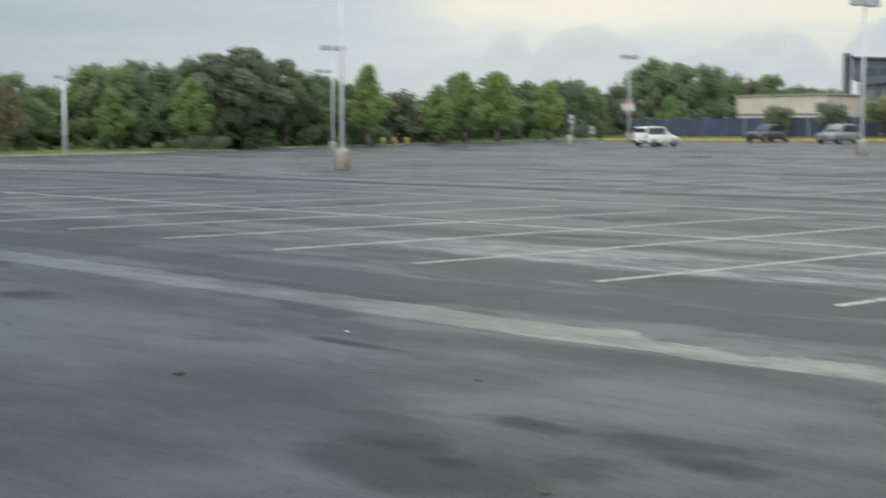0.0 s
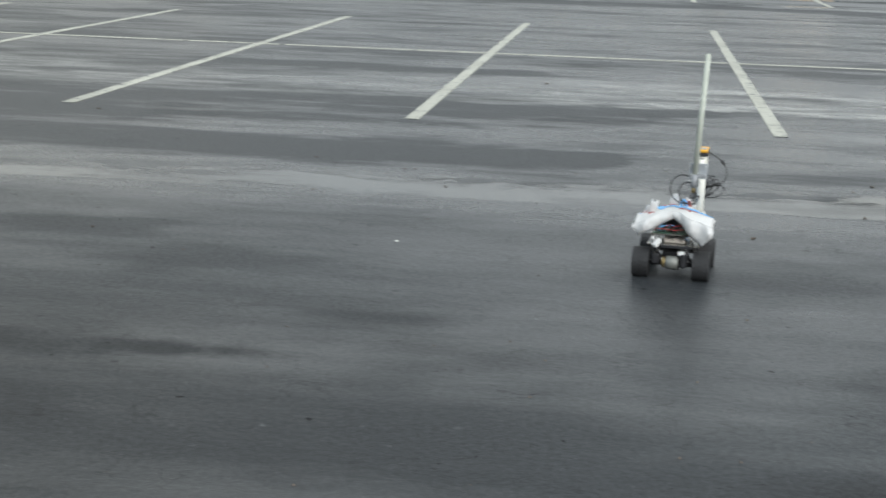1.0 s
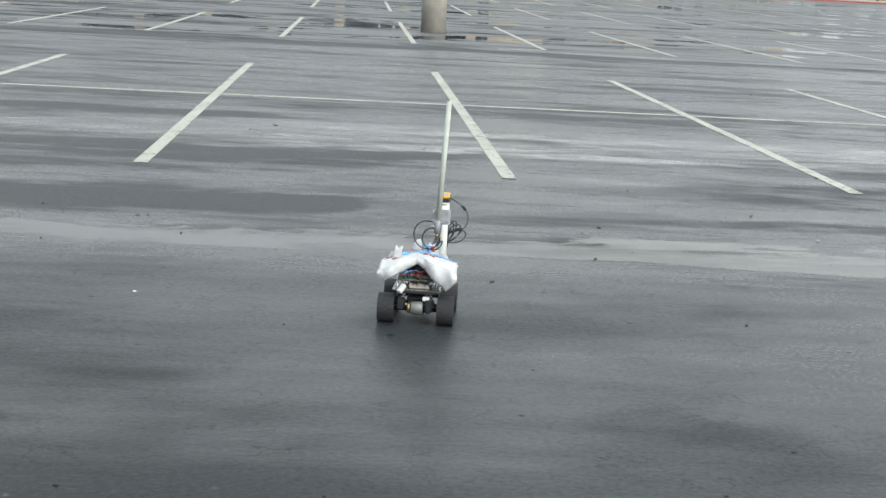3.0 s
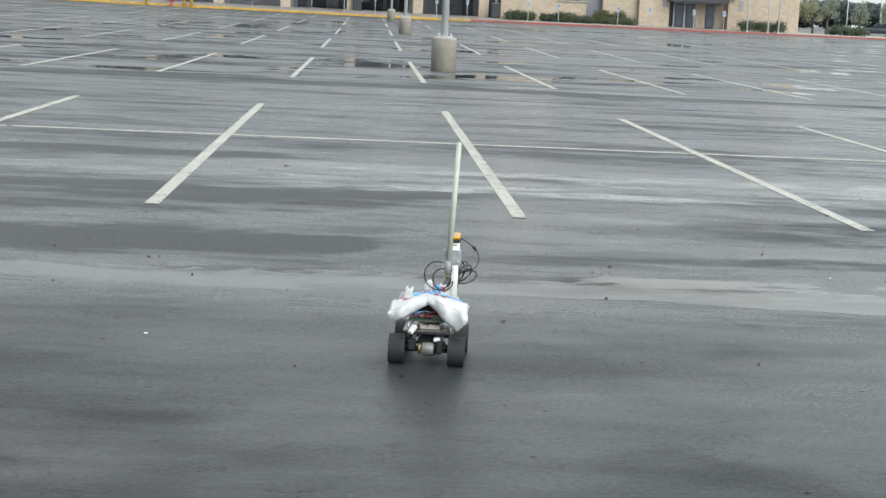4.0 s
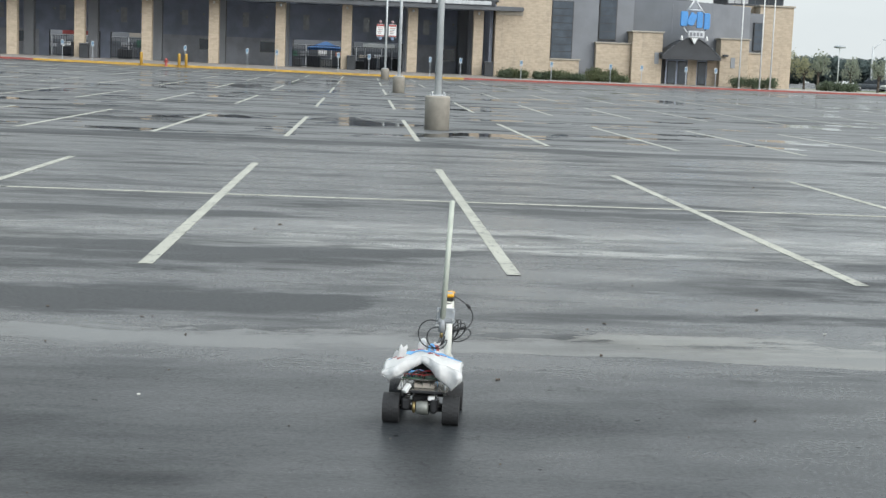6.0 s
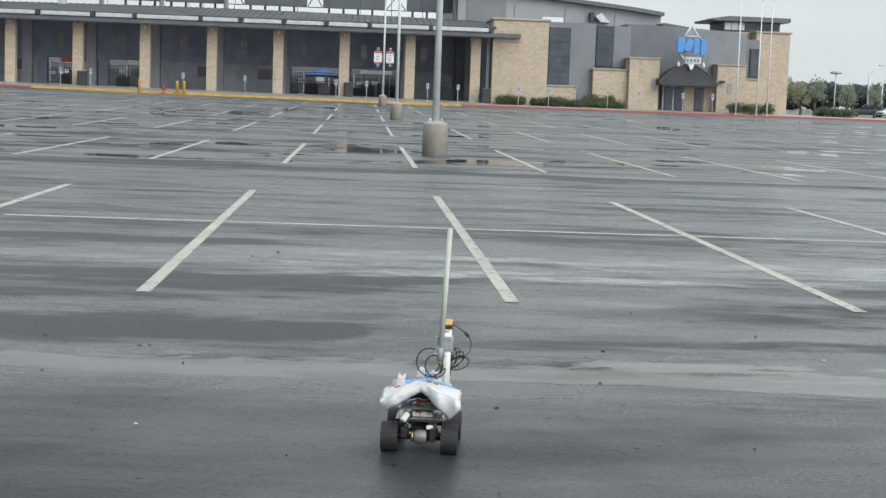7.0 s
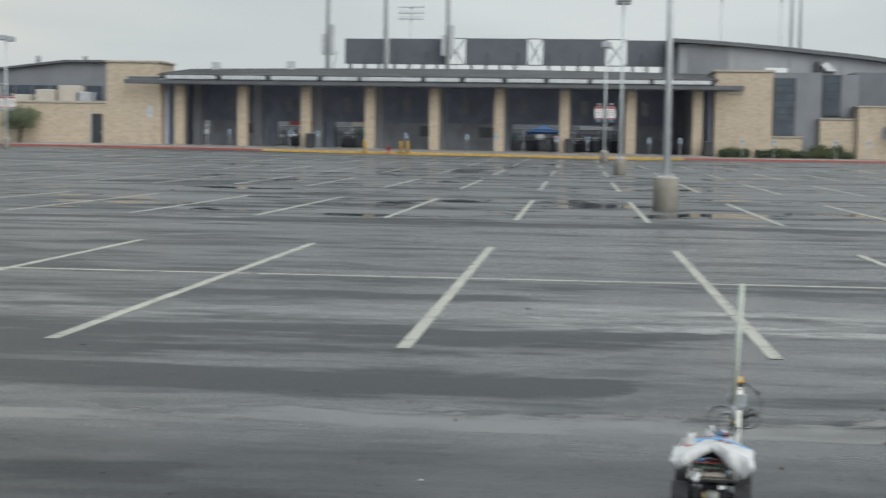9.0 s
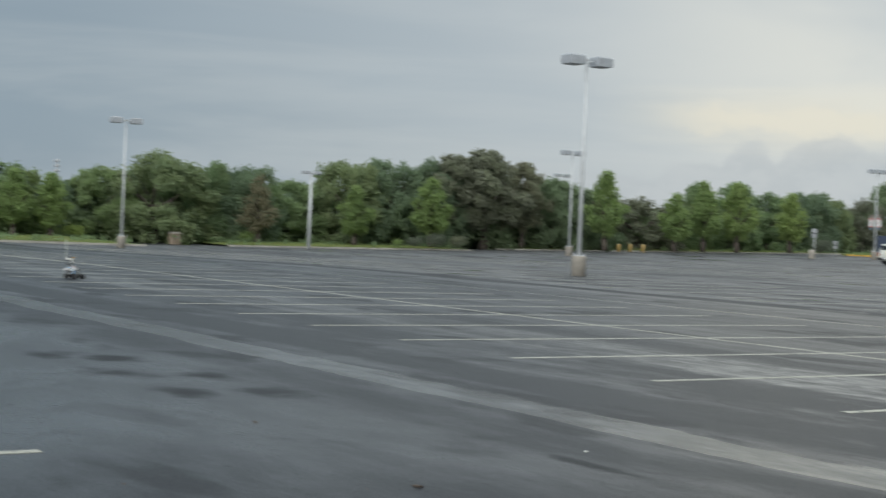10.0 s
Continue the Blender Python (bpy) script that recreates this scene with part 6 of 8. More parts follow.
# low bushes on the verge
BUSH = [leaf_mesh("leaves", [(0.75 * math.cos(2.4 * k) * (0.3 + 0.09 * k), 0.75 * math.sin(2.4 * k) * (0.3 + 0.09 * k), 0.55 + 0.1 * (k % 3)) for k in range(9)], [0.42] * 9, 1500, 0.07, mt, 70 + i, 0.95) for i, mt in enumerate((LEAF_SAGE, LEAF_LIGHT))]
BUSH_STEM = mesh_of("stems", tube(B(), (0, 0, -0.05), (0, 0, 0.5), 0.06, 0.03, 6), BARK)
for bb, d, sc, k in ((-57.4, 134, 0.95, 0), (-56.5, 135, 0.85, 0), (-58.9, 132, 0.5, 1), (-58.2, 133, 0.7, 0), (-71.4, 124, 0.9, 1), (-64.8, 130, 0.8, 1), (-42.4, 163, 1.2, 0)):
    x, y = bearing_point(bb, d)
    t = thing("bush", (x, y, lot_z(x, y) + 0.35), ("grey-green rounded bush on the verge", "yellow-green rounded bush on the verge")[k], "bush", "verge bushes", turn=bb * 5)
    t.scale = (sc, sc, sc)
    part("leaves", BUSH[k], BARK, t)
    part("stems", BUSH_STEM, BARK, t)

# undergrowth that closes the wood below the crowns
rng = np.random.default_rng(8)
cs, rs = [], []
for i in range(900):
    bb = rng.uniform(-84, -33)
    d = float(np.interp(bb, bearing, reach)) + rng.uniform(-6.5, 8)
    x, y = 1.4 + d * math.sin(radians(bb)), -15.6 + d * math.cos(radians(bb))
    cs.append((x, y, lot_z(x, y) + rng.uniform(0.3, 2.4)))
    rs.append(rng.uniform(0.6, 1.5))
me = leaf_mesh("undergrowth", cs, rs, 90000, 0.20, LEAF_OAK, 9, 0.9)
tagged(new("undergrowth", me), "dense dark undergrowth below the trees", "undergrowth", kind="stuff")


# grass verge along the west side, with kerb
def verge(x0, x1, y0, y1, label):
    bm = B()
    nx_, ny_ = 14, max(6, int((y1 - y0) / 2.5))
    grid = []
    for j in range(ny_ + 1):
        row = []
        for i in range(nx_ + 1):
            u, v = i / nx_, j / ny_
            x = x1 + (x0 - x1) * u ** 1.6
            y = y0 + (y1 - y0) * v
            end = min(1.0, min(v, 1 - v) * (y1 - y0) / 3.0)
            rise = 0.14 + 0.42 * (1 - math.exp(-u * 6)) * end + 0.10 * noise.noise(Vector((x * 0.25, y * 0.25, 0)))
            row.append(bm.verts.new((x, y, lot_z(x, y) + (rise if u > 0 else 0.14))))
        grid.append(row)
    for a, b in zip(grid, grid[1:]):
        for i in range(nx_):
            bm.faces.new((a[i], a[i + 1], b[i + 1], b[i])).smooth = True
    ob = solid("grass_verge", bm, GRASS, label, "grass", kind="structure")
    bm = B()
    for j in range(ny_):
        ya, yb = y0 + (y1 - y0) * j / ny_, y0 + (y1 - y0) * (j + 1) / ny_
        z = min(lot_z(x1, ya), lot_z(x1, yb))
        box(bm, x1, x1 + 0.16, ya, yb, z - 0.05, z + 0.16)
    solid("kerb", bm, KERB, "pale concrete kerb of the grass verge", "kerb", kind="structure")


verge(-190, -105.0, -60, 26.0, "rough green grass verge below trees")
verge(-230, -112.0, 36.0, 61.0, "rough green grass verge below trees")
verge(-260, -118.0, 68.0, 124.0, "rough green grass verge below trees")

# tufts along the verge edge
rng = np.random.default_rng(12)
cs, rs = [], []
for x1, y0, y1 in ((-105, -20, 26), (-112, 36, 61), (-118, 68, 124)):
    for i in range(int((y1 - y0) * 4)):
        y = rng.uniform(y0, y1)
        x = x1 - rng.random() ** 1.5 * 7 - 0.3
        cs.append((x, y, lot_z(x, y) + 0.36))
        rs.append(rng.uniform(0.06, 0.2))
me = leaf_mesh("grass_tufts", cs, rs, 12000, 0.09, LEAF_MID, 13, 0.6)
tagged(new("grass_tufts", me), "long grass tufts and weeds on the verge", "grass", kind="stuff")

# hedges and small trees by the stadium


def hedge(x, y, w2, d2, h, z, label="clipped green hedge by the stadium wall"):
    t = thing("hedge", (x, y, z), label, "hedge", "hedges")
    rng = random.Random(int(x * 10))
    cs = [(rng.uniform(-w2, w2), rng.uniform(-d2, d2), h * rng.uniform(0.35, 0.7)) for i in range(int(10 + w2 * 10))]
    part("leaves", leaf_mesh("leaves", cs, [h * 0.36] * len(cs), int(1500 * (1 + w2)), 0.075, LEAF_HEDGE, int(abs(x) * 7), 0.9), LEAF_HEDGE, t)
    part("stems", tube(B(), (0, 0, -0.05), (0, 0, h * 0.5), 0.08, 0.03, 6), BARK, t)


for x, w2, h in ((14.5, 0.5, 0.74), (15.7, 0.6, 0.72), (17.9, 0.7, 0.6), (19.3, 0.9, 0.8), (20.8, 0.7, 0.55)):
    hedge(x, 115.6, w2, 0.4, h, walk_z(x) - 0.12)
hedge(23.7, 116.2, 1.9, 0.5, 0.66, walk_z(24) - 0.12)
hedge(23.4, 117.0, 1.3, 0.3, 1.15, walk_z(24) - 0.05)
hedge(37.0, 114.6, 1.9, 0.5, 0.95, lot_z(37, KERB_Y) + 0.17, "low green hedge at the foot of the flagpoles")
hedge(46.8, 121, 1.75, 0.6, 0.85, walk_z(47), "low green hedge on the pavement edge")
for x, y, w2, s, k in ((-77.2, 115.5, 1.3, 1.25, 0), (-70.3, 115.5, 1.45, 1.38, 1), (-63.8, 115.5, 1.1, 1.18, 0), (-57.0, 115.5, 1.0, 1.08, 1), (-50.6, 115.5, 1.0, 1.02, 0), (-83.5, 116.2, 1.15, 1.15, 1), (-90.0, 116.2, 1.0, 1.05, 0)):
    plant_tree(ROUND[k], x, y, lot_z(x, KERB_Y) + 0.2, (w2 * 1.2, w2 * 1.2, s), x * 13, "round-headed street tree by the stadium wall", "street trees")
for x, y, s, kd in ((47.4, 140, 1.15, 1), (48.8, 138, 0.98, 0), (50.3, 138, 1.12, 1), (53.8, 138, 1.0, 0), (56.9, 138, 0.97, 1), (60.1, 138, 0.97, 0), (66.5, 139, 1.0, 1)):
    plant_tree(PALE[kd], x, y, lot_z(x, y) + 0.1, (s * 0.92, s * 0.92, s), x * 31, "small thin-leaved street tree beyond the pavement, leaf colour paled for haze", "street trees")

# distant wooded ridge to the east, its haze given by blue-grey leaf colour
cs, rs = [], []
rng = np.random.default_rng(21)
for i in range(1600):
    bb, d = rng.uniform(8, 40), rng.uniform(560, 680)
    x, y = d * math.sin(radians(bb)), d * math.cos(radians(bb))
    cs.append((x, y, rng.uniform(-1, 1) * 3.6 + 6.2 + 1.0 * math.sin(bb * 0.35)))
    rs.append(rng.uniform(1.6, 4.0))
me = leaf_mesh("backdrop_ridge", cs, rs, 120000, 0.95, LEAF_HAZED, 22, 0.6)
tagged(new("backdrop_ridge", me), "distant wooded ridge with haze put into its leaf colour", "woods", kind="stuff")

# rough grass beyond the pavement on the east side
bm = B()
grid = [[bm.verts.new((43.5 + 8 * i, 124.0 + 6 * j, lot_z(43.5 + 8 * i, 124.0 + 6 * j) + 0.05 + 0.05 * ((i * 7 + j * 3) % 4) / 4)) for i in range(13)] for j in range(10)]
for ra, rb in zip(grid, grid[1:]):
    for i in range(12):
        bm.faces.new((ra[i], ra[i + 1], rb[i + 1], rb[i])).smooth = True
solid("grass_lawn", bm, GRASS, "rough grass beyond the pavement", "grass", kind="structure")

# ---------------- four-wheeled rover ----------------
RUBBER = plain("tyre_rubber", (0.022, 0.022, 0.023), 0.7, vary=0.2, scale=20, grain=200, bump=0.3)
CHROME = plain("chrome_plastic", (0.75, 0.76, 0.77), 0.15, metal=1.0, vary=0.05, scale=30, grain=200, bump=0)
BLACK_PLASTIC = plain("black_plastic", (0.02, 0.02, 0.022), 0.45, vary=0.15, scale=20, grain=200, bump=0.1)
PVC = plain("white_pvc", (0.74, 0.73, 0.66), 0.35, vary=0.05, scale=15, grain=150, bump=0.03, dirt=0.12, dirt_color=(0.4, 0.38, 0.32))
ANTENNA = plain("antenna_fibreglass", (0.47, 0.495, 0.425), 0.55, vary=0.06, scale=20, grain=200, bump=0.03)
CLAMP = plain("zinc_clamp", (0.40, 0.42, 0.44), 0.4, metal=0.3, vary=0.12, scale=25, grain=150, bump=0.05)
MOTOR_GREY = plain("motor_grey", (0.20, 0.205, 0.185), 0.45, metal=0.3, vary=0.15, scale=30, grain=150, bump=0.05)
GREY_PLASTIC = plain("grey_plastic", (0.30, 0.31, 0.32), 0.5, vary=0.1, scale=20, grain=150, bump=0.05)
TAPE = plain("blue_tape", (0.16, 0.41, 0.74), 0.5, vary=0.08, scale=25, grain=200, bump=0.1)
YELLOW = plain("yellow_plastic", (0.72, 0.36, 0.02), 0.4, vary=0.06, scale=20, grain=200, bump=0.05)
CABLE = plain("black_cable", (0.015, 0.015, 0.016), 0.5, vary=0.1, bump=0)
RED_WIRE = plain("red_wire", (0.35, 0.03, 0.03), 0.5, vary=0.1, bump=0)
CIRCUIT = plain("circuit_board", (0.03, 0.10, 0.06), 0.45, vary=0.3, scale=60, grain=300, bump=0.2)
BRASS = plain("dull_brass", (0.34, 0.26, 0.12), 0.4, metal=0.8, vary=0.15, scale=30, bump=0)
ALUMINIUM = plain("aluminium", (0.55, 0.55, 0.54), 0.35, metal=0.9, vary=0.1, scale=20, grain=150, bump=0.05)


def bag_material():
    m, g = material("thin_white_plastic_bag")
    pos = g.node("ShaderNodeTexCoord").outputs["Object"]
    folds = g.noise(g.mapped(pos, (14, 9, 16)), 1.0, 3.0, 0.5, 1.4)
    crease = g.noise(g.mapped(pos, (45, 30, 60)), 1.0, 4.0, 0.6, 1.0)
    col = g.mix(g.ramp(folds, 0.3, 0.7), (0.74, 0.735, 0.725), (0.83, 0.825, 0.81))
    b = finish(g, col, 0.42, normal=g.bump(g.math("ADD", folds, g.math("MULTIPLY", crease, 0.3)), 0.45, 0.012), spec=0.4)
    film = g.node("ShaderNodeBsdfTranslucent", Color=col)
    both = g.node("ShaderNodeMixShader", i0=0.28, i1=b.outputs[0], i2=film.outputs[0])
    out = next(n for n in g.tree.nodes if n.bl_idname == "ShaderNodeOutputMaterial")
    g.tree.links.new(both.outputs[0], out.inputs[0])
    return m


def acrylic():
    m, g = material("clear_acrylic")
    pos = g.node("ShaderNodeTexCoord").outputs["Object"]
    b = finish(g, g.mix(g.noise(pos, 20.0), (0.42, 0.40, 0.36), (0.52, 0.50, 0.45)), 0.14)
    b.inputs["Transmission Weight"].default_value = 0.8
    return m


BAG, ACRYLIC = bag_material(), acrylic()


def wheel_meshes():
    R, W = 0.071, 0.036
    bm = lathe(B(), [(0.040, -W), (0.060, -W), (0.067, -W * 0.8), (0.0685, 0), (0.067, W * 0.8), (0.060, W), (0.040, W)], 28, axis="X")
    for k in range(22):
        a = 2 * math.pi * k / 22
        for s, off in ((-1, 0.0), (0, 0.5), (1, 0.0)):
            aa = a + off * 2 * math.pi / 22
            c, sn = math.cos(aa), math.sin(aa)
            x0, x1 = (s * 0.0238 - 0.0116, s * 0.0238 + 0.0116)
            vs = []
            for r in (0.064, 0.0725):
                for da in (-0.010 if s else -0.012, 0.010 if s else 0.012):
                    for xx in (x0, x1):
                        px, py = c * r - sn * da, sn * r + c * da
                        vs.append(bm.verts.new((xx, px, py)))
            for f in ((4, 5, 7, 6), (0, 1, 5, 4), (2, 6, 7, 3), (0, 4, 6, 2), (1, 3, 7, 5)):
                bm.faces.new([vs[i] for i in f])
    tyre = mesh_of("tyre", bm, RUBBER)
    bm = B()
    lathe(bm, [(0.0405, 0.012), (0.0405, 0.034), (0.036, 0.036), (0.034, 0.030), (0.034, 0.014)], 28, axis="X")
    lathe(bm, [(0.010, 0.012), (0.011, 0.032), (0.005, 0.036)], 12, axis="X")
    for k in range(6):
        a = 2 * math.pi * k / 6
        d, n = Vector((0, math.cos(a), math.sin(a))), Vector((0, -math.sin(a), math.cos(a)))
        vs = [bm.verts.new(d * r + n * w_ + Vector((xx, 0, 0))) for r, w_ in ((0.008, 0.006), (0.037, 0.0095)) for xx in (0.020, 0.031) for w_ in (-w_, w_)]
        for f in ((0, 1, 3, 2), (4, 6, 7, 5), (0, 4, 5, 1), (2, 3, 7, 6), (0, 2, 6, 4), (1, 5, 7, 3)):
            bm.faces.new([vs[i] for i in f])
    rim = mesh_of("rim", bm, CHROME)
    back = mesh_of("hub_back", lathe(B(), [(0.0395, -0.03), (0.0395, 0.008), (0.012, 0.010)], 20, axis="X"), BLACK_PLASTIC)
    return tyre, rim, back


TYRE, RIM, HUB = wheel_meshes()


def bag_height(x, y):
    """The sagging top of the bag over the electronics."""
    u = abs(x) / 0.17
    z = 0.310 - (0.040 if x > 0 else 0.052) * u ** 1.7
    z -= 0.030 * max(0.0, (y + 0.05) / 0.13) ** 2 + 0.012 * max(0.0, (-y - 0.13) / 0.07) ** 2
    fan = math.atan2(x - 0.02, -y + 0.02)
    z += 0.0035 * math.sin(fan * 11 + 1.5 * noise.noise(Vector((x * 12, y * 12, 0)))) * min(1.0, math.hypot(x, y) / 0.12)
    z += 0.008 * noise.noise(Vector((x * 15, y * 11, 1.3))) + 0.003 * noise.noise(Vector((x * 45, y * 32, 4.0)))
    return z


def draped(bm, x0, x1, nx_, edge_back, edge_front, ny_, lift, thick):
    """A sheet over the bag between two edges given as functions of x."""
    tops, lows = [], []
    for i in range(nx_ + 1):
        x = x0 + (x1 - x0) * i / nx_
        ya, yb = edge_back(x), edge_front(x)
        rt, rl = [], []
        for j in range(ny_ + 1):
            y = ya + (yb - ya) * j / ny_
            z = bag_height(x, y) + lift
            rt.append(bm.verts.new((x, y, z)))
            rl.append(bm.verts.new((x * 0.985, y, z - thick)))
        tops.append(rt)
        lows.append(rl)
    for i in range(nx_):
        for j in range(ny_):
            bm.faces.new((tops[i][j], tops[i + 1][j], tops[i + 1][j + 1], tops[i][j + 1])).smooth = True
            bm.faces.new((lows[i][j], lows[i][j + 1], lows[i + 1][j + 1], lows[i + 1][j])).smooth = True
    for i in range(nx_):
        bm.faces.new((tops[i][0], lows[i][0], lows[i + 1][0], tops[i + 1][0]))
        bm.faces.new((tops[i][ny_], tops[i + 1][ny_], lows[i + 1][ny_], lows[i][ny_]))
    for j in range(ny_):
        bm.faces.new((tops[0][j], tops[0][j + 1], lows[0][j + 1], lows[0][j]))
        bm.faces.new((tops[nx_][j], lows[nx_][j], lows[nx_][j + 1], tops[nx_][j + 1]))
    return bm


def rover(label):
    t = thing("rover", (0, 0, 0), label, "robot", "rovers")
    for sx in (-1, 1):
        for sy in (-1, 1):
            wheel = thing("wheel")
            wheel.parent = t
            wheel.matrix_basis = Matrix.Translation((sx * 0.130, sy * 0.144, 0.0640)) @ Matrix.Rotation(0 if sx > 0 else math.pi, 4, "Z") @ Matrix.Rotation(0.4 * sy + sx, 4, "X") @ Matrix.Diagonal((1.0, 0.885, 0.885, 1.0))
            for me_, nm in ((TYRE, "tyre"), (RIM, "rim"), (HUB, "hub_back")):
                part(nm, me_, RUBBER, wheel)
    # drivetrain
    part("chassis", box(B(), -0.042, 0.042, -0.13, 0.13, 0.085, 0.125, 0.006), BLACK_PLASTIC, t)
    for sy in (-1, 1):
        part("axle", tube(B(), (-0.10, sy * 0.144, 0.074), (0.10, sy * 0.144, 0.074), 0.012, seg=10), BLACK_PLASTIC, t)
        part("gearbox", lathe(B(), [(0.012, -0.03), (0.030, -0.022), (0.034, 0.0), (0.030, 0.022), (0.012, 0.03)], 16, (0.012, sy * 0.144, 0.078), "X"), BLACK_PLASTIC, t)
        for sx in (-1, 1):
            part("control_arm", tube(B(), (sx * 0.03, sy * 0.11, 0.10), (sx * 0.098, sy * 0.140, 0.088), 0.007, seg=8), BLACK_PLASTIC, t)
            shock = part("shock", tube(B(), (sx * 0.075, sy * 0.12, 0.085), (sx * 0.045, sy * 0.09, 0.155), 0.006, seg=8), ALUMINIUM, t)
            for k in range(7):
                u = 0.15 + k * 0.11
                p = Vector((sx * (0.075 - 0.03 * u), sy * (0.12 - 0.03 * u), 0.085 + 0.07 * u))
                part("coil", tube(B(), p, p + Vector((0, 0, 0.0035)), 0.0105, seg=10), BLACK_PLASTIC, shock)
            part("tie_rod", tube(B(), (sx * 0.02, sy * 0.165, 0.10), (sx * 0.095, sy * 0.16, 0.085), 0.003, seg=6), ALUMINIUM, t)
    part("motor", lathe(B(), [(0.008, -0.026), (0.027, -0.025), (0.029, -0.022), (0.029, 0.022), (0.026, 0.026), (0.010, 0.028)], 20, (0.006, -0.176, 0.084), "X"), MOTOR_GREY, t, "dull grey can motor")
    part("motor_end", lathe(B(), [(0.008, -0.012), (0.024, -0.008), (0.025, 0.002), (0.012, 0.004)], 16, (-0.026, -0.176, 0.084), "X"), BRASS, t)
    part("gear_case", box(B(), 0.040, 0.072, -0.190, -0.135, 0.062, 0.128, 0.008), BLACK_PLASTIC, t)
    part("gear_case", box(B(), -0.085, -0.045, -0.180, -0.140, 0.070, 0.120, 0.008), BLACK_PLASTIC, t)
    part("bumper", box(B(), -0.06, 0.06, 0.185, 0.20, 0.07, 0.10, 0.005), BLACK_PLASTIC, t)
    # plates and electronics
    part("lower_plate", box(B(), -0.105, 0.115, -0.185, 0.165, 0.158, 0.163, 0.001), ACRYLIC, t, "clear acrylic deck")
    part("upper_plate", box(B(), -0.095, 0.110, -0.165, 0.120, 0.2, 0.205, 0.001), ACRYLIC, t, "clear acrylic deck")
    for sx in (-0.085, 0.1):
        for sy in (-0.15, 0.10):
            part("standoff", tube(B(), (sx, sy, 0.125), (sx, sy, 0.2), 0.005, seg=8), ALUMINIUM, t)
    part("battery", box(B(), -0.035, 0.055, -0.150, -0.02, 0.1635, 0.185, 0.004), BEIGE, t, "pale battery pack")
    part("circuit_board", box(B(), -0.085, -0.005, -0.150, -0.04, 0.2055, 0.2085), CIRCUIT, t)
    part("circuit_board", box(B(), 0.012, 0.075, -0.145, -0.05, 0.2055, 0.2085), CIRCUIT, t)
    part("circuit_board", box(B(), -0.09, 0.03, 0.02, 0.11, 0.1635, 0.1665), CIRCUIT, t)
    part("control_box", box(B(), -0.08, 0.075, -0.02, 0.09, 0.2055, 0.245, 0.004), BLACK_PLASTIC, t)
    part("speed_controller", box(B(), -0.03, 0.04, -0.05, 0.03, 0.1255, 0.152, 0.004), BLACK_PLASTIC, t)
    for k in range(4):
        part("capacitor", tube(B(), (-0.06 + k * 0.016, -0.12, 0.2085), (-0.06 + k * 0.016, -0.12, 0.222), 0.005, seg=8), BLACK_PLASTIC if k % 2 else ALUMINIUM, t)
    part("connector", box(B(), -0.011, 0.011, -0.022, 0.022, -0.010, 0.010, 0.003), WHITE, t, "white plug on a lead").matrix_basis = pose(-0.062, -0.192, 0.170, 40, 0, -35)
    part("cross_brace", box(B(), -0.045, 0.09, -0.190, -0.182, 0.150, 0.162, 0.002), BLACK_PLASTIC, t)
    part("terminal_block", box(B(), 0.03, 0.06, -0.186, -0.160, 0.118, 0.135, 0.003), WHITE, t)
    rng = random.Random(3)
    for k in range(16):
        x0, x1 = rng.uniform(-0.085, 0.07), rng.uniform(-0.085, 0.07)
        z0 = rng.choice((0.166, 0.21))
        pts = [(x0, -0.13, z0), (x0 + rng.uniform(-0.02, 0.02), -0.17 - rng.random() * 0.012, z0 + rng.uniform(0.01, 0.04)), ((x0 + x1) / 2, -0.165, z0 + rng.uniform(0.01, 0.05)), (x1, -0.14, z0 + rng.uniform(0.0, 0.04)), (x1, -0.08, z0 + 0.005)]
        curve_tube("wire", pts, 0.0016, (RED_WIRE, CABLE, CABLE, TAPE)[k % 4], t)
    part("front_board", box(B(), 0.02, 0.085, 0.125, 0.205, 0.247, 0.252, 0.001), ALUMINIUM, t, "small board sticking out in front")
    part("board_bracket", box(B(), 0.03, 0.07, 0.10, 0.15, 0.2055, 0.246, 0.002), ALUMINIUM, t)
    part("front_sensor", box(B(), 0.04, 0.07, 0.185, 0.203, 0.232, 0.246, 0.002), BLACK_PLASTIC, t)
    # plastic bag and tape
    arch_edge = lambda x: -0.205 + 0.055 * max(0.0, 1 - abs(x + 0.008) / 0.085) + 0.006 * math.sin(x * 70)
    front_edge = lambda x: -0.005 + 0.02 * math.sin(x * 38) - 0.04 * max(0.0, (x - 0.05) / 0.1)
    bag = part("plastic_bag", draped(B(), -0.166, 0.168, 44, arch_edge, front_edge, 26, 0.0, 0.003), BAG, t, "crumpled white plastic bag tied over the electronics")
    # the hem that hangs over the open rear, in two wings
    bm = B()
    rows = []
    for i in range(73):
        x = -0.168 + 0.340 * i / 72
        y = arch_edge(x)
        zt = bag_height(x, y)
        if x < -0.004:
            side = -x / 0.145
            low = 0.274 - 0.074 * min(1.0, side) + 0.035 * max(0.0, side - 1) / 0.16
        else:
            side = x / 0.128
            low = 0.274 - 0.104 * min(1.0, max(0.0, side)) ** 1.15 + 0.040 * max(0.0, side - 1) / 0.34
        low += 0.006 * noise.noise(Vector((x * 40, 2.0, 0))) + 0.003 * noise.noise(Vector((x * 120, 7.0, 0)))
        low = min(low, zt - 0.020)
        drop = zt - low
        puff = 0.010 + 0.05 * drop + 0.008 * noise.noise(Vector((x * 28, 5.0, 1.0))) + 0.004 * math.sin(x * 95 + 2 * noise.noise(Vector((x * 20, 0, 0))))
        ring = []
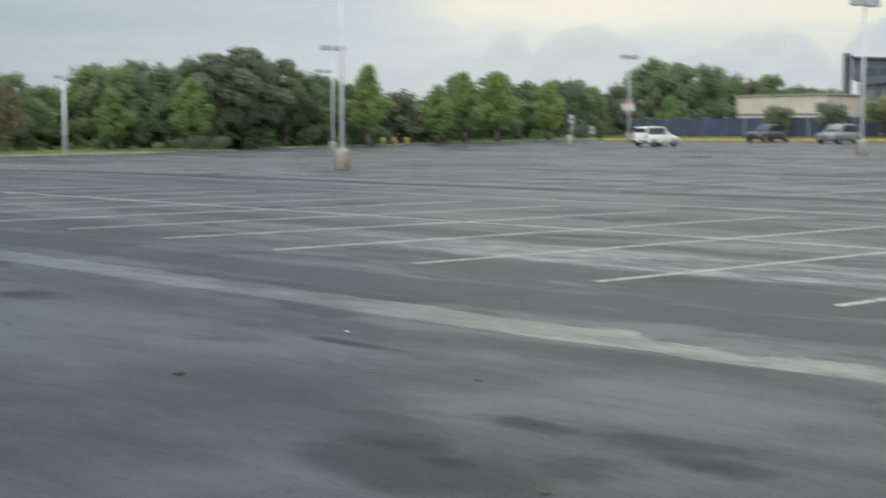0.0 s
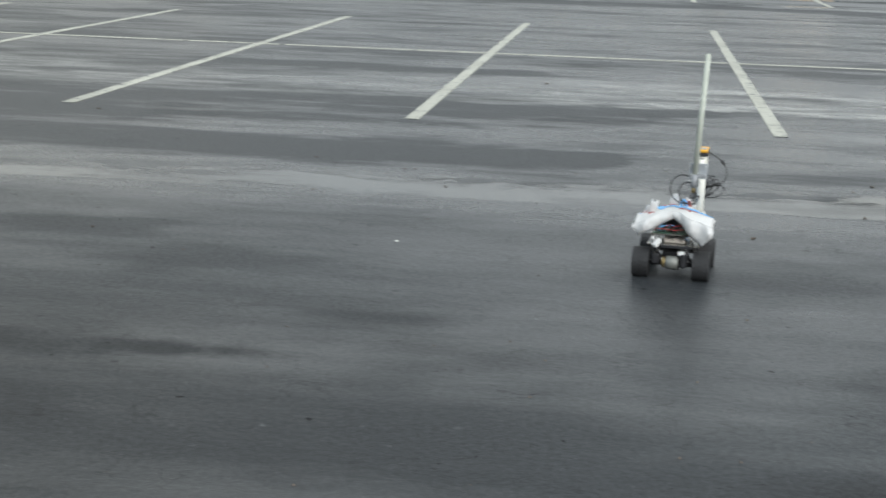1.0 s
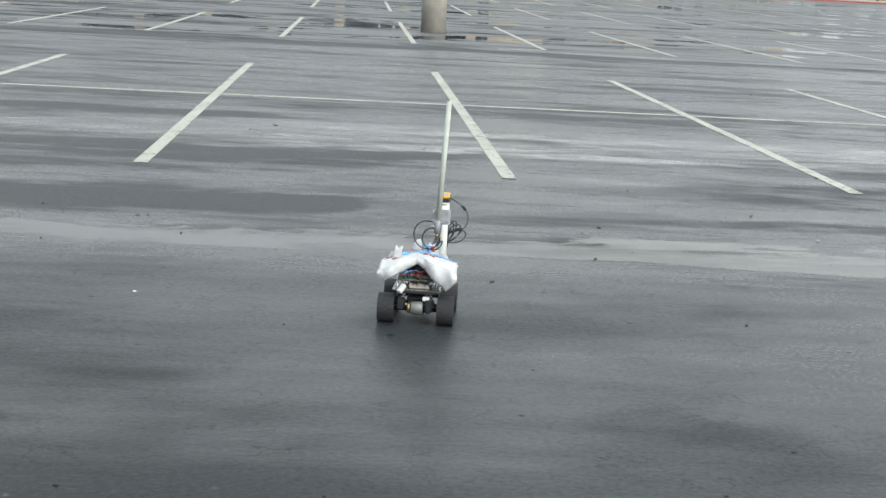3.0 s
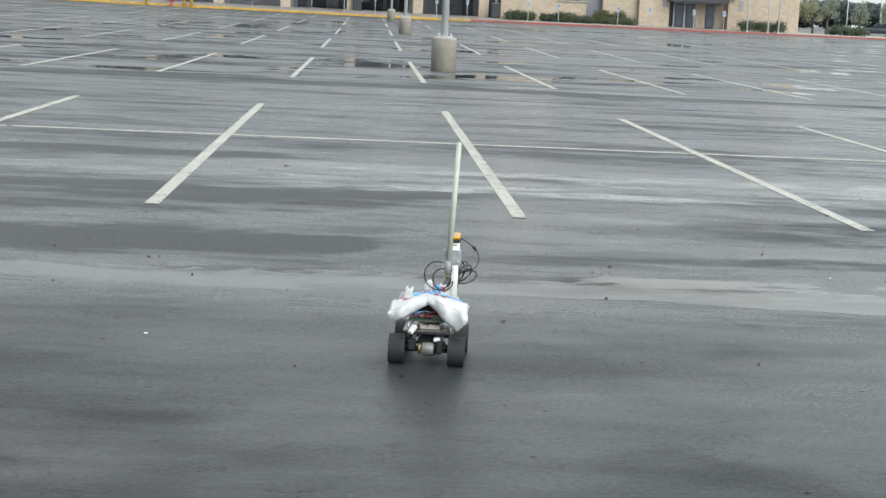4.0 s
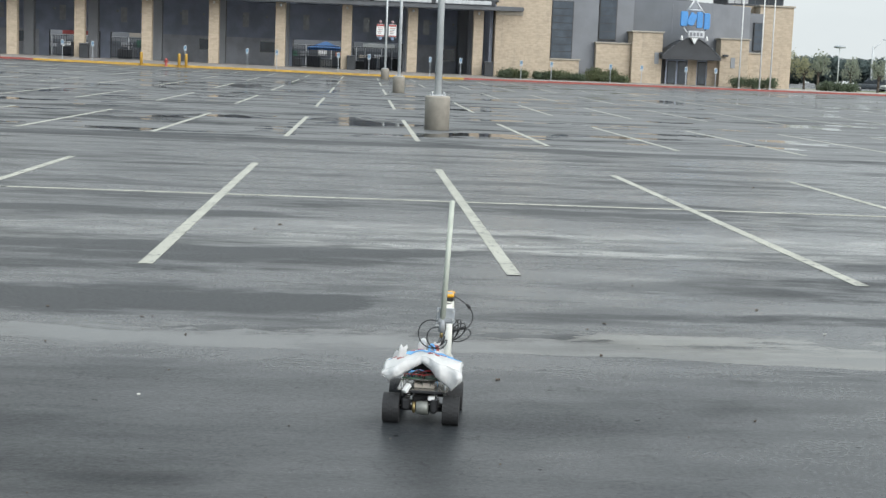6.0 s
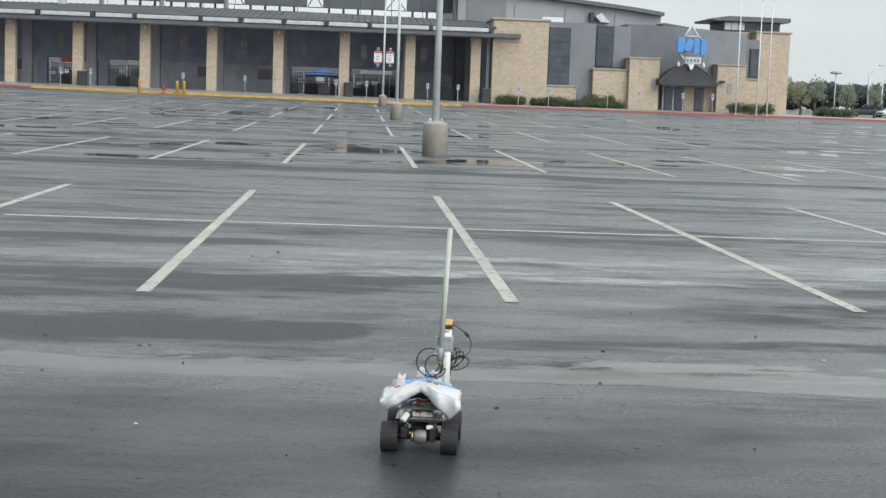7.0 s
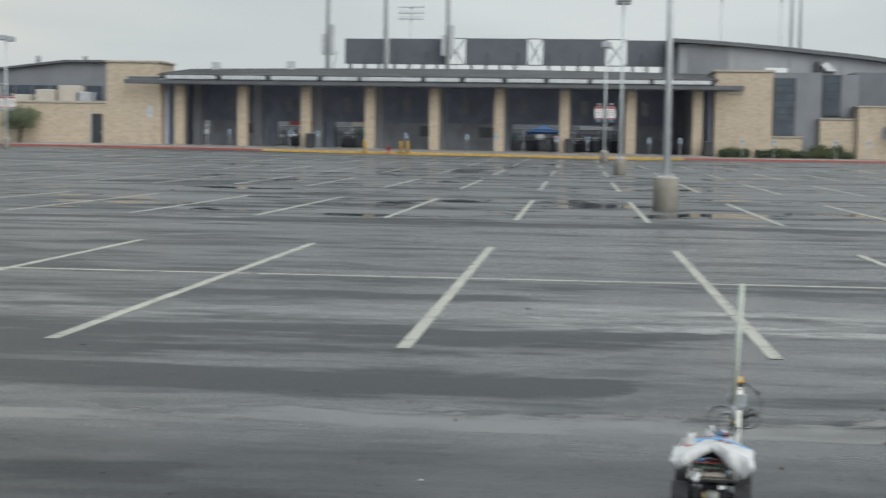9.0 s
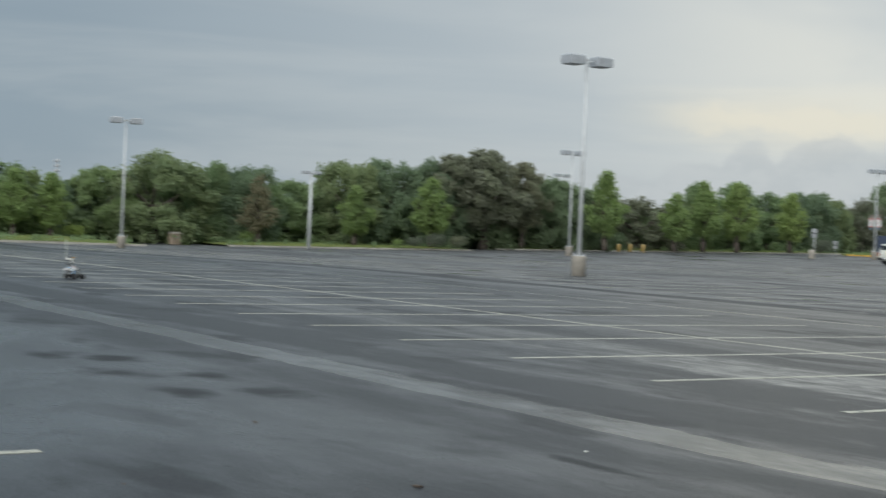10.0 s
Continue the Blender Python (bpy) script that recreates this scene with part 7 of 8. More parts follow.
        for k in range(9):
            v = k / 8
            ring.append((x * (1 + 0.035 * math.sin(math.pi * v)), y + 0.002 - puff * max(0.0, math.sin(math.pi * v)) ** 0.8, zt - drop * v))
        ring += [(x * 0.985, y + 0.008, low + 0.006), (x * 0.99, y + 0.006, low + drop * 0.5), (x, y + 0.006, zt - 0.006)]
        rows.append([bm.verts.new(p) for p in ring])
    for a, b_ in zip(rows, rows[1:]):
        for k in range(12):
            bm.faces.new((a[k], b_[k], b_[(k + 1) % 12], a[(k + 1) % 12])).smooth = True
    bm.faces.new(rows[0]), bm.faces.new(list(reversed(rows[-1])))
    part("bag_hem", bm, BAG, bag, "puffed white hem of the bag")
    # hanging side flaps
    for sx, y0, y1, zb in ((1, -0.20, -0.05, 0.190), (-1, -0.20, -0.03, 0.212)):
        bm = B()
        rows = []
        for i in range(15):
            y = y0 + (y1 - y0) * i / 14
            x = sx * 0.166
            zt = bag_height(x, y)
            wig = 0.012 * noise.noise(Vector((y * 40, sx, 0)))
            low = zb + 0.03 * abs(math.sin(i * 0.9)) + 0.04 * (i / 14) ** 2
            rows.append([bm.verts.new(p) for p in ((x - sx * 0.004, y, zt), (x + sx * (0.006 + wig), y, (zt + low) / 2), (x - sx * 0.012 + wig, y, low), (x - sx * 0.020 + wig, y, low + 0.002), (x - sx * 0.006 + wig, y, (zt + low) / 2))])
        for a, b_ in zip(rows, rows[1:]):
            for k in range(5):
                bm.faces.new((a[k], b_[k], b_[(k + 1) % 5], a[(k + 1) % 5])).smooth = True
        part("bag_flap", bm, BAG, bag)
    for cx, cy, hh in ((-0.100, -0.10, 0.062), (-0.022, -0.01, 0.055), (0.040, 0.00, 0.045), (-0.125, -0.06, 0.035)):
        bm = B()
        z0 = bag_height(cx, cy) - 0.012
        rings = []
        for j in range(6):
            u = j / 5
            ring = []
            for i in range(10):
                a = 2 * math.pi * i / 10
                r = (0.017 * (1 - u) ** 0.6 + 0.005 + 0.008 * u * u) * (1 + 0.45 * noise.noise(Vector((math.cos(a) * 2 + cx * 40, math.sin(a) * 2, u * 3))))
                ring.append(bm.verts.new((cx + r * math.cos(a) + u * 0.012, cy + r * 0.45 * math.sin(a), z0 + hh * u + 0.008 * math.sin(a * 2 + cx * 50))))
            rings.append(ring)
        for a, b_ in zip(rings, rings[1:]):
            for i in range(10):
                bm.faces.new((a[i], a[(i + 1) % 10], b_[(i + 1) % 10], b_[i])).smooth = True
        bm.faces.new(rings[-1])
        part("bag_knot", bm, BAG, bag, "knotted bag handle")
    part("front_bag", lathe(B(), [(0.01, 0.0), (0.038, 0.006), (0.045, 0.03), (0.03, 0.05), (0.008, 0.062)], 14, (0.075, 0.075, 0.235)), BAG, t, "small white bag over the front")
    for x0, x1, y in ((0.020, 0.042, -0.118), (0.048, 0.070, -0.122), (-0.115, -0.085, -0.135), (-0.075, -0.045, -0.045), (-0.035, -0.005, -0.035), (0.075, 0.10, -0.10), (-0.145, -0.130, -0.09), (-0.13, -0.11, -0.10)):
        part("red_print", draped(B(), x0, x1, 5, lambda x: y, lambda x: y + 0.022 + 0.006 * math.sin(x * 300), 3, 0.0022, 0.0015), SIGN_RED, bag, "faded red printed mark")
    part("tape_strip", draped(B(), -0.160, 0.166, 40, lambda x: -0.078 - 0.14 * (x + 0.02), lambda x: -0.050 - 0.14 * (x + 0.02), 4, 0.0035, 0.002), TAPE, t, "wide strip of blue masking tape")
    bm = B()
    for i in range(9):
        u = i / 8
        x = 0.112 + 0.012 * u
        box(bm, x - 0.002, x, 0.035 + 0.03 * u, 0.073 + 0.03 * u, 0.262 - 0.105 * (u + 0.125) , 0.262 - 0.105 * u)
    part("tape_strip", bm, TAPE, t, "hanging strip of blue masking tape")
    curve_tube("tape_loop", [(0.016, -0.03, 0.30), (0.018, -0.033, 0.330), (0.030, -0.03, 0.338), (0.040, -0.02, 0.322), (0.045, -0.015, 0.29)], 0.006, TAPE, t)
    part("red_can", lathe(B(), [(0.014, 0), (0.016, 0.004), (0.016, 0.04), (0.012, 0.045)], 14, (0.045, 0.0, 0.285)), SIGN_RED, t)
    # mast of pipe
    px, py = 0.098, -0.012
    mast_ = part("pipe_mast", tube(B(), (px, py, 0.17), (px, py, 0.46), 0.0168, seg=20), PVC, t, "upright white PVC pipe")
    part("pipe_foot", tube(B(), (px, py - 0.055, 0.228), (px, py + 0.055, 0.228), 0.0215, seg=20), PVC, t)
    part("pipe_socket", tube(B(), (px, py, 0.20), (px, py, 0.235), 0.0215, seg=20), PVC, mast_)
    part("tee", tube(B(), (px, py - 0.035, 0.468), (px, py + 0.048, 0.468), 0.0212, seg=20), PVC, mast_)
    part("tee_neck", tube(B(), (px, py, 0.42), (px, py, 0.468), 0.0212, seg=20), PVC, mast_)
    part("cross_pipe", tube(B(), (px, py - 0.125, 0.468), (px, py - 0.03, 0.468), 0.0155, seg=20), PVC, mast_)
    part("rear_tee", tube(B(), (px, py - 0.145, 0.437), (px, py - 0.145, 0.498), 0.0212, seg=20), PVC, mast_)
    part("rear_tee_neck", tube(B(), (px, py - 0.145, 0.468), (px, py - 0.105, 0.468), 0.0205, seg=20), PVC, mast_)
    # black disc on the closed end paints the shade inside an open pipe
    part("bore_shade_disc", tube(B(), (px, py - 0.145, 0.498), (px, py - 0.145, 0.4985), 0.0165, seg=20), BLACK_PLASTIC, mast_)
    part("print_bar", box(B(), px + 0.0150, px + 0.0162, py - 0.085, py - 0.055, 0.464, 0.470), GREY_PLASTIC, mast_)
    # antenna and bracket
    ax, ay = px - 0.016, py - 0.212
    part("antenna", tube(B(), (ax, ay, 0.405), (ax + 0.021, ay + 0.026, 0.945), 0.0118, 0.0108, 16), ANTENNA, t, "long pale fibreglass whip antenna")
    part("antenna_cap", tube(B(), (ax + 0.021, ay + 0.026, 0.945), (ax + 0.0212, ay + 0.0262, 0.949), 0.0095, 0.006, 12), ANTENNA, t)
    part("antenna_socket", tube(B(), (ax - 0.001, ay, 0.385), (ax + 0.002, ay + 0.002, 0.44), 0.0145, 0.0135, 16), GREY_PLASTIC, t)
    part("antenna_plug", tube(B(), (ax - 0.002, ay, 0.362), (ax - 0.001, ay, 0.385), 0.007, seg=10), BRASS, t)
    clamp = part("clamp_plate", box(B(), ax - 0.026, ax + 0.052, ay + 0.018, ay + 0.024, 0.428, 0.486, 0.002), CLAMP, t, "bent zinc-plated clamp")
    part("clamp_lip", box(B(), ax - 0.026, ax + 0.052, ay - 0.004, ay + 0.0175, 0.424, 0.4275), CLAMP, clamp)
    for zz in (0.44, 0.474):
        for sx in (-0.020, 0.044):
            part("clamp_bolt", tube(B(), (ax + sx, ay - 0.016, zz), (ax + sx, ay + 0.055, zz), 0.0028, seg=6), ALUMINIUM, clamp)
    part("clamp_wedge", prism(B(), [(ax - 0.018, 0.430), (ax + 0.045, 0.430), (ax + 0.038, 0.446), (ax - 0.014, 0.446)], ay - 0.008, ay + 0.0165), GREY_PLASTIC, clamp)
    part("cable_tie", tube(B(), (px, py - 0.015, 0.375), (px - 0.055, py - 0.05, 0.385), 0.002, seg=6), WHITE, t)
    # receiver on top
    rec = part("receiver", box(B(), px - 0.019, px + 0.019, py - 0.035, py + 0.072, 0.4905, 0.507, 0.004), BLACK_PLASTIC, t, "black body of the receiver box")
    part("receiver_top", box(B(), px - 0.020, px + 0.020, py - 0.037, py + 0.074, 0.5075, 0.521, 0.005), YELLOW, rec, "yellow top shell")
    part("receiver_screen", box(B(), px - 0.012, px + 0.012, py - 0.022, py + 0.028, 0.5212, 0.5228), GREY_PLASTIC, rec)
    for dy in (-0.006, 0.012):
        part("rubber_band", tube(B(), (px - 0.0225, py + dy, 0.465), (px - 0.0205, py + dy, 0.522), 0.0012, seg=6), BARK, rec)
        part("rubber_band", tube(B(), (px + 0.0225, py + dy, 0.465), (px + 0.0205, py + dy, 0.522), 0.0012, seg=6), BARK, rec)
    # cables
    curve_tube("receiver_cable", [(px, py + 0.074, 0.503), (px + 0.010, py + 0.095, 0.497), (px + 0.045, py + 0.11, 0.475), (px + 0.082, py + 0.11, 0.450), (px + 0.104, py + 0.10, 0.412), (px + 0.096, py + 0.075, 0.372), (px + 0.066, py + 0.05, 0.352), (px + 0.040, py + 0.02, 0.356)], 0.0026, CABLE, t)
    part("ferrite", tube(B(), (px + 0.072, py + 0.110, 0.458), (px + 0.086, py + 0.109, 0.440), 0.0068, seg=10), CABLE, t)
    # a hank of cable tied to the mast and fanning out from it
    rng = random.Random(6)
    for k in range(5):
        long, slim, lean = rng.uniform(0.040, 0.052), rng.uniform(0.014, 0.028), radians(18 + 16 * k + rng.uniform(-5, 5))
        cx, cz = px + 0.016 + long * 0.75 * math.cos(lean), 0.322 + long * 0.75 * math.sin(lean)
        loop = []
        for i in range(15):
            a = 2 * math.pi * i / 13 + 0.4 * k
            u, v = long * math.cos(a), slim * math.sin(a)
            loop.append((cx + u * math.cos(lean) - v * math.sin(lean), py + 0.02 + 0.02 * math.sin(a + k), cz + u * math.sin(lean) + v * math.cos(lean)))
        curve_tube("cable_bundle", loop, 0.0025, CABLE, t)
    part("hank_tie", tube(B(), (px + 0.014, py + 0.018, 0.352), (px + 0.034, py + 0.020, 0.360), 0.010, seg=10), CABLE, t)
    curve_tube("bundle_tail", [(px + 0.018, py + 0.02, 0.37), (px + 0.022, py + 0.01, 0.33), (px + 0.02, py, 0.30), (px + 0.012, py + 0.025, 0.27)], 0.0024, CABLE, t)
    for r, cz, dx in ((0.060, 0.366, -0.046), (0.046, 0.350, -0.022)):
        loop = [(ax + dx + r * math.cos(a), ay + 0.01 + 0.05 * math.sin(a * 0.5), cz + r * 1.05 * math.sin(a)) for a in (0.6 + 2 * math.pi * i / 14 for i in range(14))]
        curve_tube("antenna_cable", [(ax - 0.002, ay, 0.362)] + loop + [(ax + dx * 0.2, ay + 0.10, 0.31)], 0.0026, CABLE, t)
    for dx in (0.004, 0.012):
        curve_tube("antenna_lead", [(ax + dx, ay + 0.03, 0.43), (ax + dx + 0.003, ay + 0.04, 0.39), (ax + dx - 0.012, ay + 0.09, 0.35), (ax + dx - 0.03, ay + 0.14, 0.31)], 0.0022, CABLE, t)
    # the mast stands tall over the deck
    for o in t.children:
        if o.name.split(".")[0] in ("pipe_mast", "antenna", "antenna_cap", "antenna_socket", "antenna_plug", "clamp_plate", "cable_tie", "receiver", "receiver_cable", "ferrite", "cable_bundle", "antenna_cable", "antenna_lead", "bundle_tail", "hank_tie"):
            o.location.z = 0.045
        if not o.name.startswith("wheel"):
            o.location.z -= 0.0082
    return t


ROVER = rover("four-wheeled rover with white bag, pipe mast and tall antenna")
ROVER.matrix_basis = pose(1.885, -9.34, 0.0, 0, 0, -7.0)
other = copy_thing(ROVER, pose(-34.8, -3.4, 0.0, 0, 0, -62))
tagged(other, "second small rover with white bag alone on open asphalt")

# ---------------- parked cars ----------------
PAINTS = {"white": plain("cream_car_paint", (0.62, 0.62, 0.56), 0.25, vary=0.05, scale=1, grain=40, bump=0, dirt=0.1),
          "dark": plain("charcoal_car_paint", (0.055, 0.062, 0.070), 0.25, vary=0.1, scale=1, grain=40, bump=0, dirt=0.1),
          "grey": plain("grey_car_paint", (0.20, 0.215, 0.215), 0.25, vary=0.08, scale=1, grain=40, bump=0, dirt=0.1)}
TAIL = plain("tail_light_red", (0.30, 0.02, 0.02), 0.2, vary=0.1, bump=0)
CAR_GLASS = glass_mat("car_glass", (0.025, 0.03, 0.035), 0.05)


def loft(stations, seg_bevel=0.12):
    """Body skin through stations (y, half width, bottom, top)."""
    bm = B()
    rings = []
    for y, hw, z0, z1 in stations:
        c = min(seg_bevel, hw * 0.4, (z1 - z0) * 0.35)
        pts = [(-hw + c, z0), (hw - c, z0), (hw, z0 + c), (hw, z1 - c), (hw - c, z1), (-hw + c, z1), (-hw, z1 - c), (-hw, z0 + c)]
        rings.append([bm.verts.new((x, y, z)) for x, z in pts])
    for a, b_ in zip(rings, rings[1:]):
        for i in range(8):
            bm.faces.new((a[i], a[(i + 1) % 8], b_[(i + 1) % 8], b_[i])).smooth = True
    bm.faces.new(rings[0]), bm.faces.new(list(reversed(rings[-1])))
    return bm


def car(x, y, turn, style, paint, label):
    t = thing("car", (x, y, lot_z(x, y)), label, "car", "parked cars", turn=turn)
    P = PAINTS[paint]
    L = 2.35 if style == "suv" else (2.75 if style == "pickup" else 2.2)
    body = part("body", loft([(-L, 0.78, 0.42, 0.92), (-L + 0.12, 0.90, 0.34, 1.05), (-1.2, 0.93, 0.30, 1.08), (0.9, 0.93, 0.30, 1.08), (L - 0.7, 0.91, 0.30, 1.02), (L - 0.1, 0.84, 0.36, 0.90), (L, 0.74, 0.44, 0.78)]), P, t)
    if style == "suv":
        cab = [(-L + 0.10, 0.74, 1.04, 1.10), (-L + 0.30, 0.74, 1.04, 1.74), (-1.0, 0.75, 1.06, 1.82), (0.35, 0.74, 1.06, 1.78), (1.15, 0.76, 1.04, 1.08)]
        rear, front = -L + 0.30, 0.35
    elif style == "pickup":
        cab = [(-0.95, 0.74, 1.04, 1.10), (-0.80, 0.74, 1.04, 1.78), (0.45, 0.73, 1.06, 1.80), (1.25, 0.76, 1.04, 1.08)]
        rear, front = -0.80, 0.45
    else:
        cab = [(-1.85, 0.70, 1.02, 1.08), (-1.15, 0.70, 1.04, 1.42), (0.2, 0.70, 1.04, 1.45), (1.0, 0.74, 1.02, 1.06)]
        rear, front = -1.15, 0.2
    part("cabin", loft(cab, 0.10), P, t)
    top = max(c[3] for c in cab)
    for s in (-1, 1):
        n = 3 if style == "suv" else 2
        span = (front - rear) / n
        for k in range(n):
            y0 = rear + k * span + 0.04
            part("side_window", box(B(), s * 0.752 - 0.008, s * 0.752 + 0.008, y0, y0 + span - 0.08, 1.12, top - 0.13, 0.003), CAR_GLASS, t)
        part("mirror", box(B(), s * 0.96 - 0.10, s * 0.96 + 0.10, front + 0.42, front + 0.54, 1.06, 1.20, 0.03), P, t)
        part("headlight", box(B(), s * 0.62 - 0.16, s * 0.62 + 0.16, L - 0.12, L - 0.02, 0.66, 0.80, 0.02), LENS, t)
        part("tail_light", box(B(), s * 0.76 - 0.09, s * 0.76 + 0.09, -L - 0.015, -L + 0.14, 0.72, 1.02, 0.02), TAIL, t)
        part("door_handle", box(B(), s * 0.935 - 0.012, s * 0.935 + 0.012, front - 0.35, front - 0.18, 0.92, 0.95), BLACK, t)
        for yy in (-L + 0.95, L - 0.90):
            wheel = part("wheel", lathe(B(), [(0.20, -0.11), (0.33, -0.11), (0.36, -0.07), (0.36, 0.07), (0.33, 0.11), (0.20, 0.11)], 20, (s * 0.84, yy, 0.36), "X"), RUBBER, t)
            part("rim", lathe(B(), [(0.02, s * 0.04), (0.21, s * 0.09), (0.215, s * 0.115), (0.06, s * 0.10)], 16, (s * 0.84, yy, 0.36), "X"), ALUMINIUM, wheel)
    if style == "pickup":
        for s in (-1, 1):
            part("bed_side", box(B(), s * 0.86 - 0.05, s * 0.86 + 0.05, -L + 0.05, -0.96, 1.0, 1.16, 0.02), P, t)
        part("bed_floor", box(B(), -0.80, 0.80, -L + 0.16, -0.98, 1.04, 1.10), BLACK, t)
        part("tailgate", box(B(), -0.80, 0.80, -L + 0.02, -L + 0.12, 0.95, 1.16, 0.02), P, t)
    if style == "suv":
        part("rear_window", box(B(), -0.64, 0.64, -L + 0.15, -L + 0.23, 1.14, 1.64, 0.01), CAR_GLASS, t)
        for s in (-1, 1):
            part("roof_rail", box(B(), s * 0.62 - 0.02, s * 0.62 + 0.02, -1.9, 0.2, 1.83, 1.86), BLACK, t)
    ang = math.atan2(top - 0.12 - 1.10, 0.75)
    part("windscreen", prism(B(), [(-0.62, 0), (0.62, 0), (0.56, 0.02), (-0.56, 0.02)], 0, 0.72), CAR_GLASS, t).matrix_basis = Matrix.Translation((0, front + 0.80 if style != "sedan" else front + 0.78, 1.10)) @ Matrix.Rotation(math.pi - ang, 4, "X") @ Matrix.Scale(1, 4)
    part("bumper", box(B(), -0.84, 0.84, -L - 0.06, -L + 0.05, 0.42, 0.60, 0.03), BLACK, t)
    part("plate", box(B(), -0.26, 0.26, -L - 0.075, -L - 0.062, 0.47, 0.58), WHITE, t, "plain number plate bar")
    part("grille", box(B(), -0.42, 0.42, L - 0.05, L + 0.01, 0.52, 0.66, 0.01), BLACK, t)
    return t


car(-81.85, 85.7, 0, "suv", "white", "cream white estate car parked on the wet car park")
car(-83.5, 105.0, 180, "pickup", "dark", "charcoal pickup truck parked by the yellow kerb")
car(-71.4, 98.5, 180, "suv", "grey", "grey sport utility car parked near a lamp post")
car(73.4, 187.0, 70, "suv", "dark", "dark blue car parked beyond the pavement")
car(76.6, 186.0, 115, "sedan", "white", "white saloon car parked beyond the pavement")

# ---------------- verge furniture ----------------
t = thing("utility_cabinet", (-114.5, 32.2, lot_z(-114.5, 32.2)), "beige utility cabinet with a pale lid at the drive", "cabinet")
part("body", box(B(), -0.34, 0.34, -0.44, 0.44, 0, 0.92, 0.04), CABINET_TAN, t)
part("lid", prism(B(), [(-0.38, 0.924), (0.38, 0.924), (0.36, 1.02), (0.2, 1.1), (-0.2, 1.1), (-0.36, 1.02)], -0.48, 0.48), CONCRETE, t, "pale rounded lid")
part("panel", box(B(), 0.342, 0.356, -0.1, 0.3, 0.55, 0.72), CONCRETE, t)
for bb in (-50.15, -49.7, -49.2):
    d = 149
    x, y = 1.4 + d * math.sin(radians(bb)), -15.6 + d * math.cos(radians(bb))
    t = thing("bollard", (x, y, lot_z(x, y) + 0.3), "ochre yellow bollard on the grass verge", "bollard", "verge bollards")
    part("post", lathe(B(), [(0.17, -0.2), (0.17, 0.52), (0.14, 0.6), (0.05, 0.64)], 14), OCHRE, t)
for bb, d, h in ((-42.7, 150, 2.9), (-41.9, 165, 1.6)):
    x, y = 1.4 + d * math.sin(radians(bb)), -15.6 + d * math.cos(radians(bb))
    t = thing("road_sign", (x, y, lot_z(x, y)), "pale road sign on a post by the lot edge", "sign", "road signs")
    part("post", tube(B(), (0, 0, 0), (0, 0, h), 0.05, seg=8), GALV, t)
    part("plate", box(B(), -0.3, 0.3, -0.08, -0.055, h - 0.8, h + 0.1, 0.01), GALV, t)
    part("text_bar", box(B(), -0.2, 0.2, -0.088, -0.083, h - 0.4, h - 0.3), BLACK, t)
t = thing("barrel", (-100.0, 94.0, lot_z(-100, 94)), "pale plastic barrel by the lot edge", "barrel")
part("body", lathe(B(), [(0.28, 0), (0.32, 0.05), (0.30, 0.4), (0.32, 0.45), (0.26, 0.9)], 16), CONCRETE, t)
lx, ly = 1.4 + 122 * math.sin(radians(-62.38)), -15.6 + 122 * math.cos(radians(-62.38))
lz = lot_z(lx, ly)
t = thing("lamp_post", (lx, ly, lz + 0.1), "thin grey lamp post at the grass verge", "lamp post", "car park lamps")
top = 6.2 - lz - 0.1
part("pole", tube(B(), (0, 0, 0), (0, 0, top), 0.15, 0.11, 12), POLE, t)
for s in (-1, 1):
    part("lamp_head", box(B(), -0.3, 0.3, s * 0.5 - 0.3, s * 0.5 + 0.3, top - 0.15, top + 0.12, 0.03), LAMP_BOX, t)
part("arm", box(B(), -0.04, 0.04, -0.2, 0.2, top - 0.05, top + 0.03), POLE, t)
t = thing("street_lamp", (64.4, 174.2, lot_z(64, 174)), "thin street lamp with a round flat head", "street lamp")
part("pole", tube(B(), (0, 0, 0), (0, 0, 5.55), 0.08, 0.06, 10), POLE, t)
part("head", lathe(B(), [(0.1, 5.55), (0.75, 5.62), (0.75, 5.84), (0.3, 5.95)], 18), LAMP_BOX, t)
for x, y in ((88.5, 229.4), (114.6, 294.4)):
    t = thing("street_lamp", (x, y, lot_z(x, y)), "grey street lamp with a raised curved arm", "street lamp", "road lamps")
    part("pole", tube(B(), (0, 0, 0), (0, 0, 7.5), 0.20, 0.15, 10), POLE, t)
    part("arm", tube(B(), (0, 0, 7.0), (1.7, 0, 8.6), 0.06, 0.05, 8), POLE, t)
    part("head", box(B(), 1.55, 2.5, -0.15, 0.15, 8.56, 8.72, 0.03), LAMP_BOX, t)

# ---------------- leaves, stones and litter on the asphalt ----------------
LEAF_DRY = plain("dry_leaf", (0.085, 0.065, 0.05), 0.7, vary=0.2, scale=60, grain=200, bump=0.2)
PALE_LITTER = plain("pale_litter", (0.6, 0.6, 0.56), 0.6, vary=0.1, bump=0)


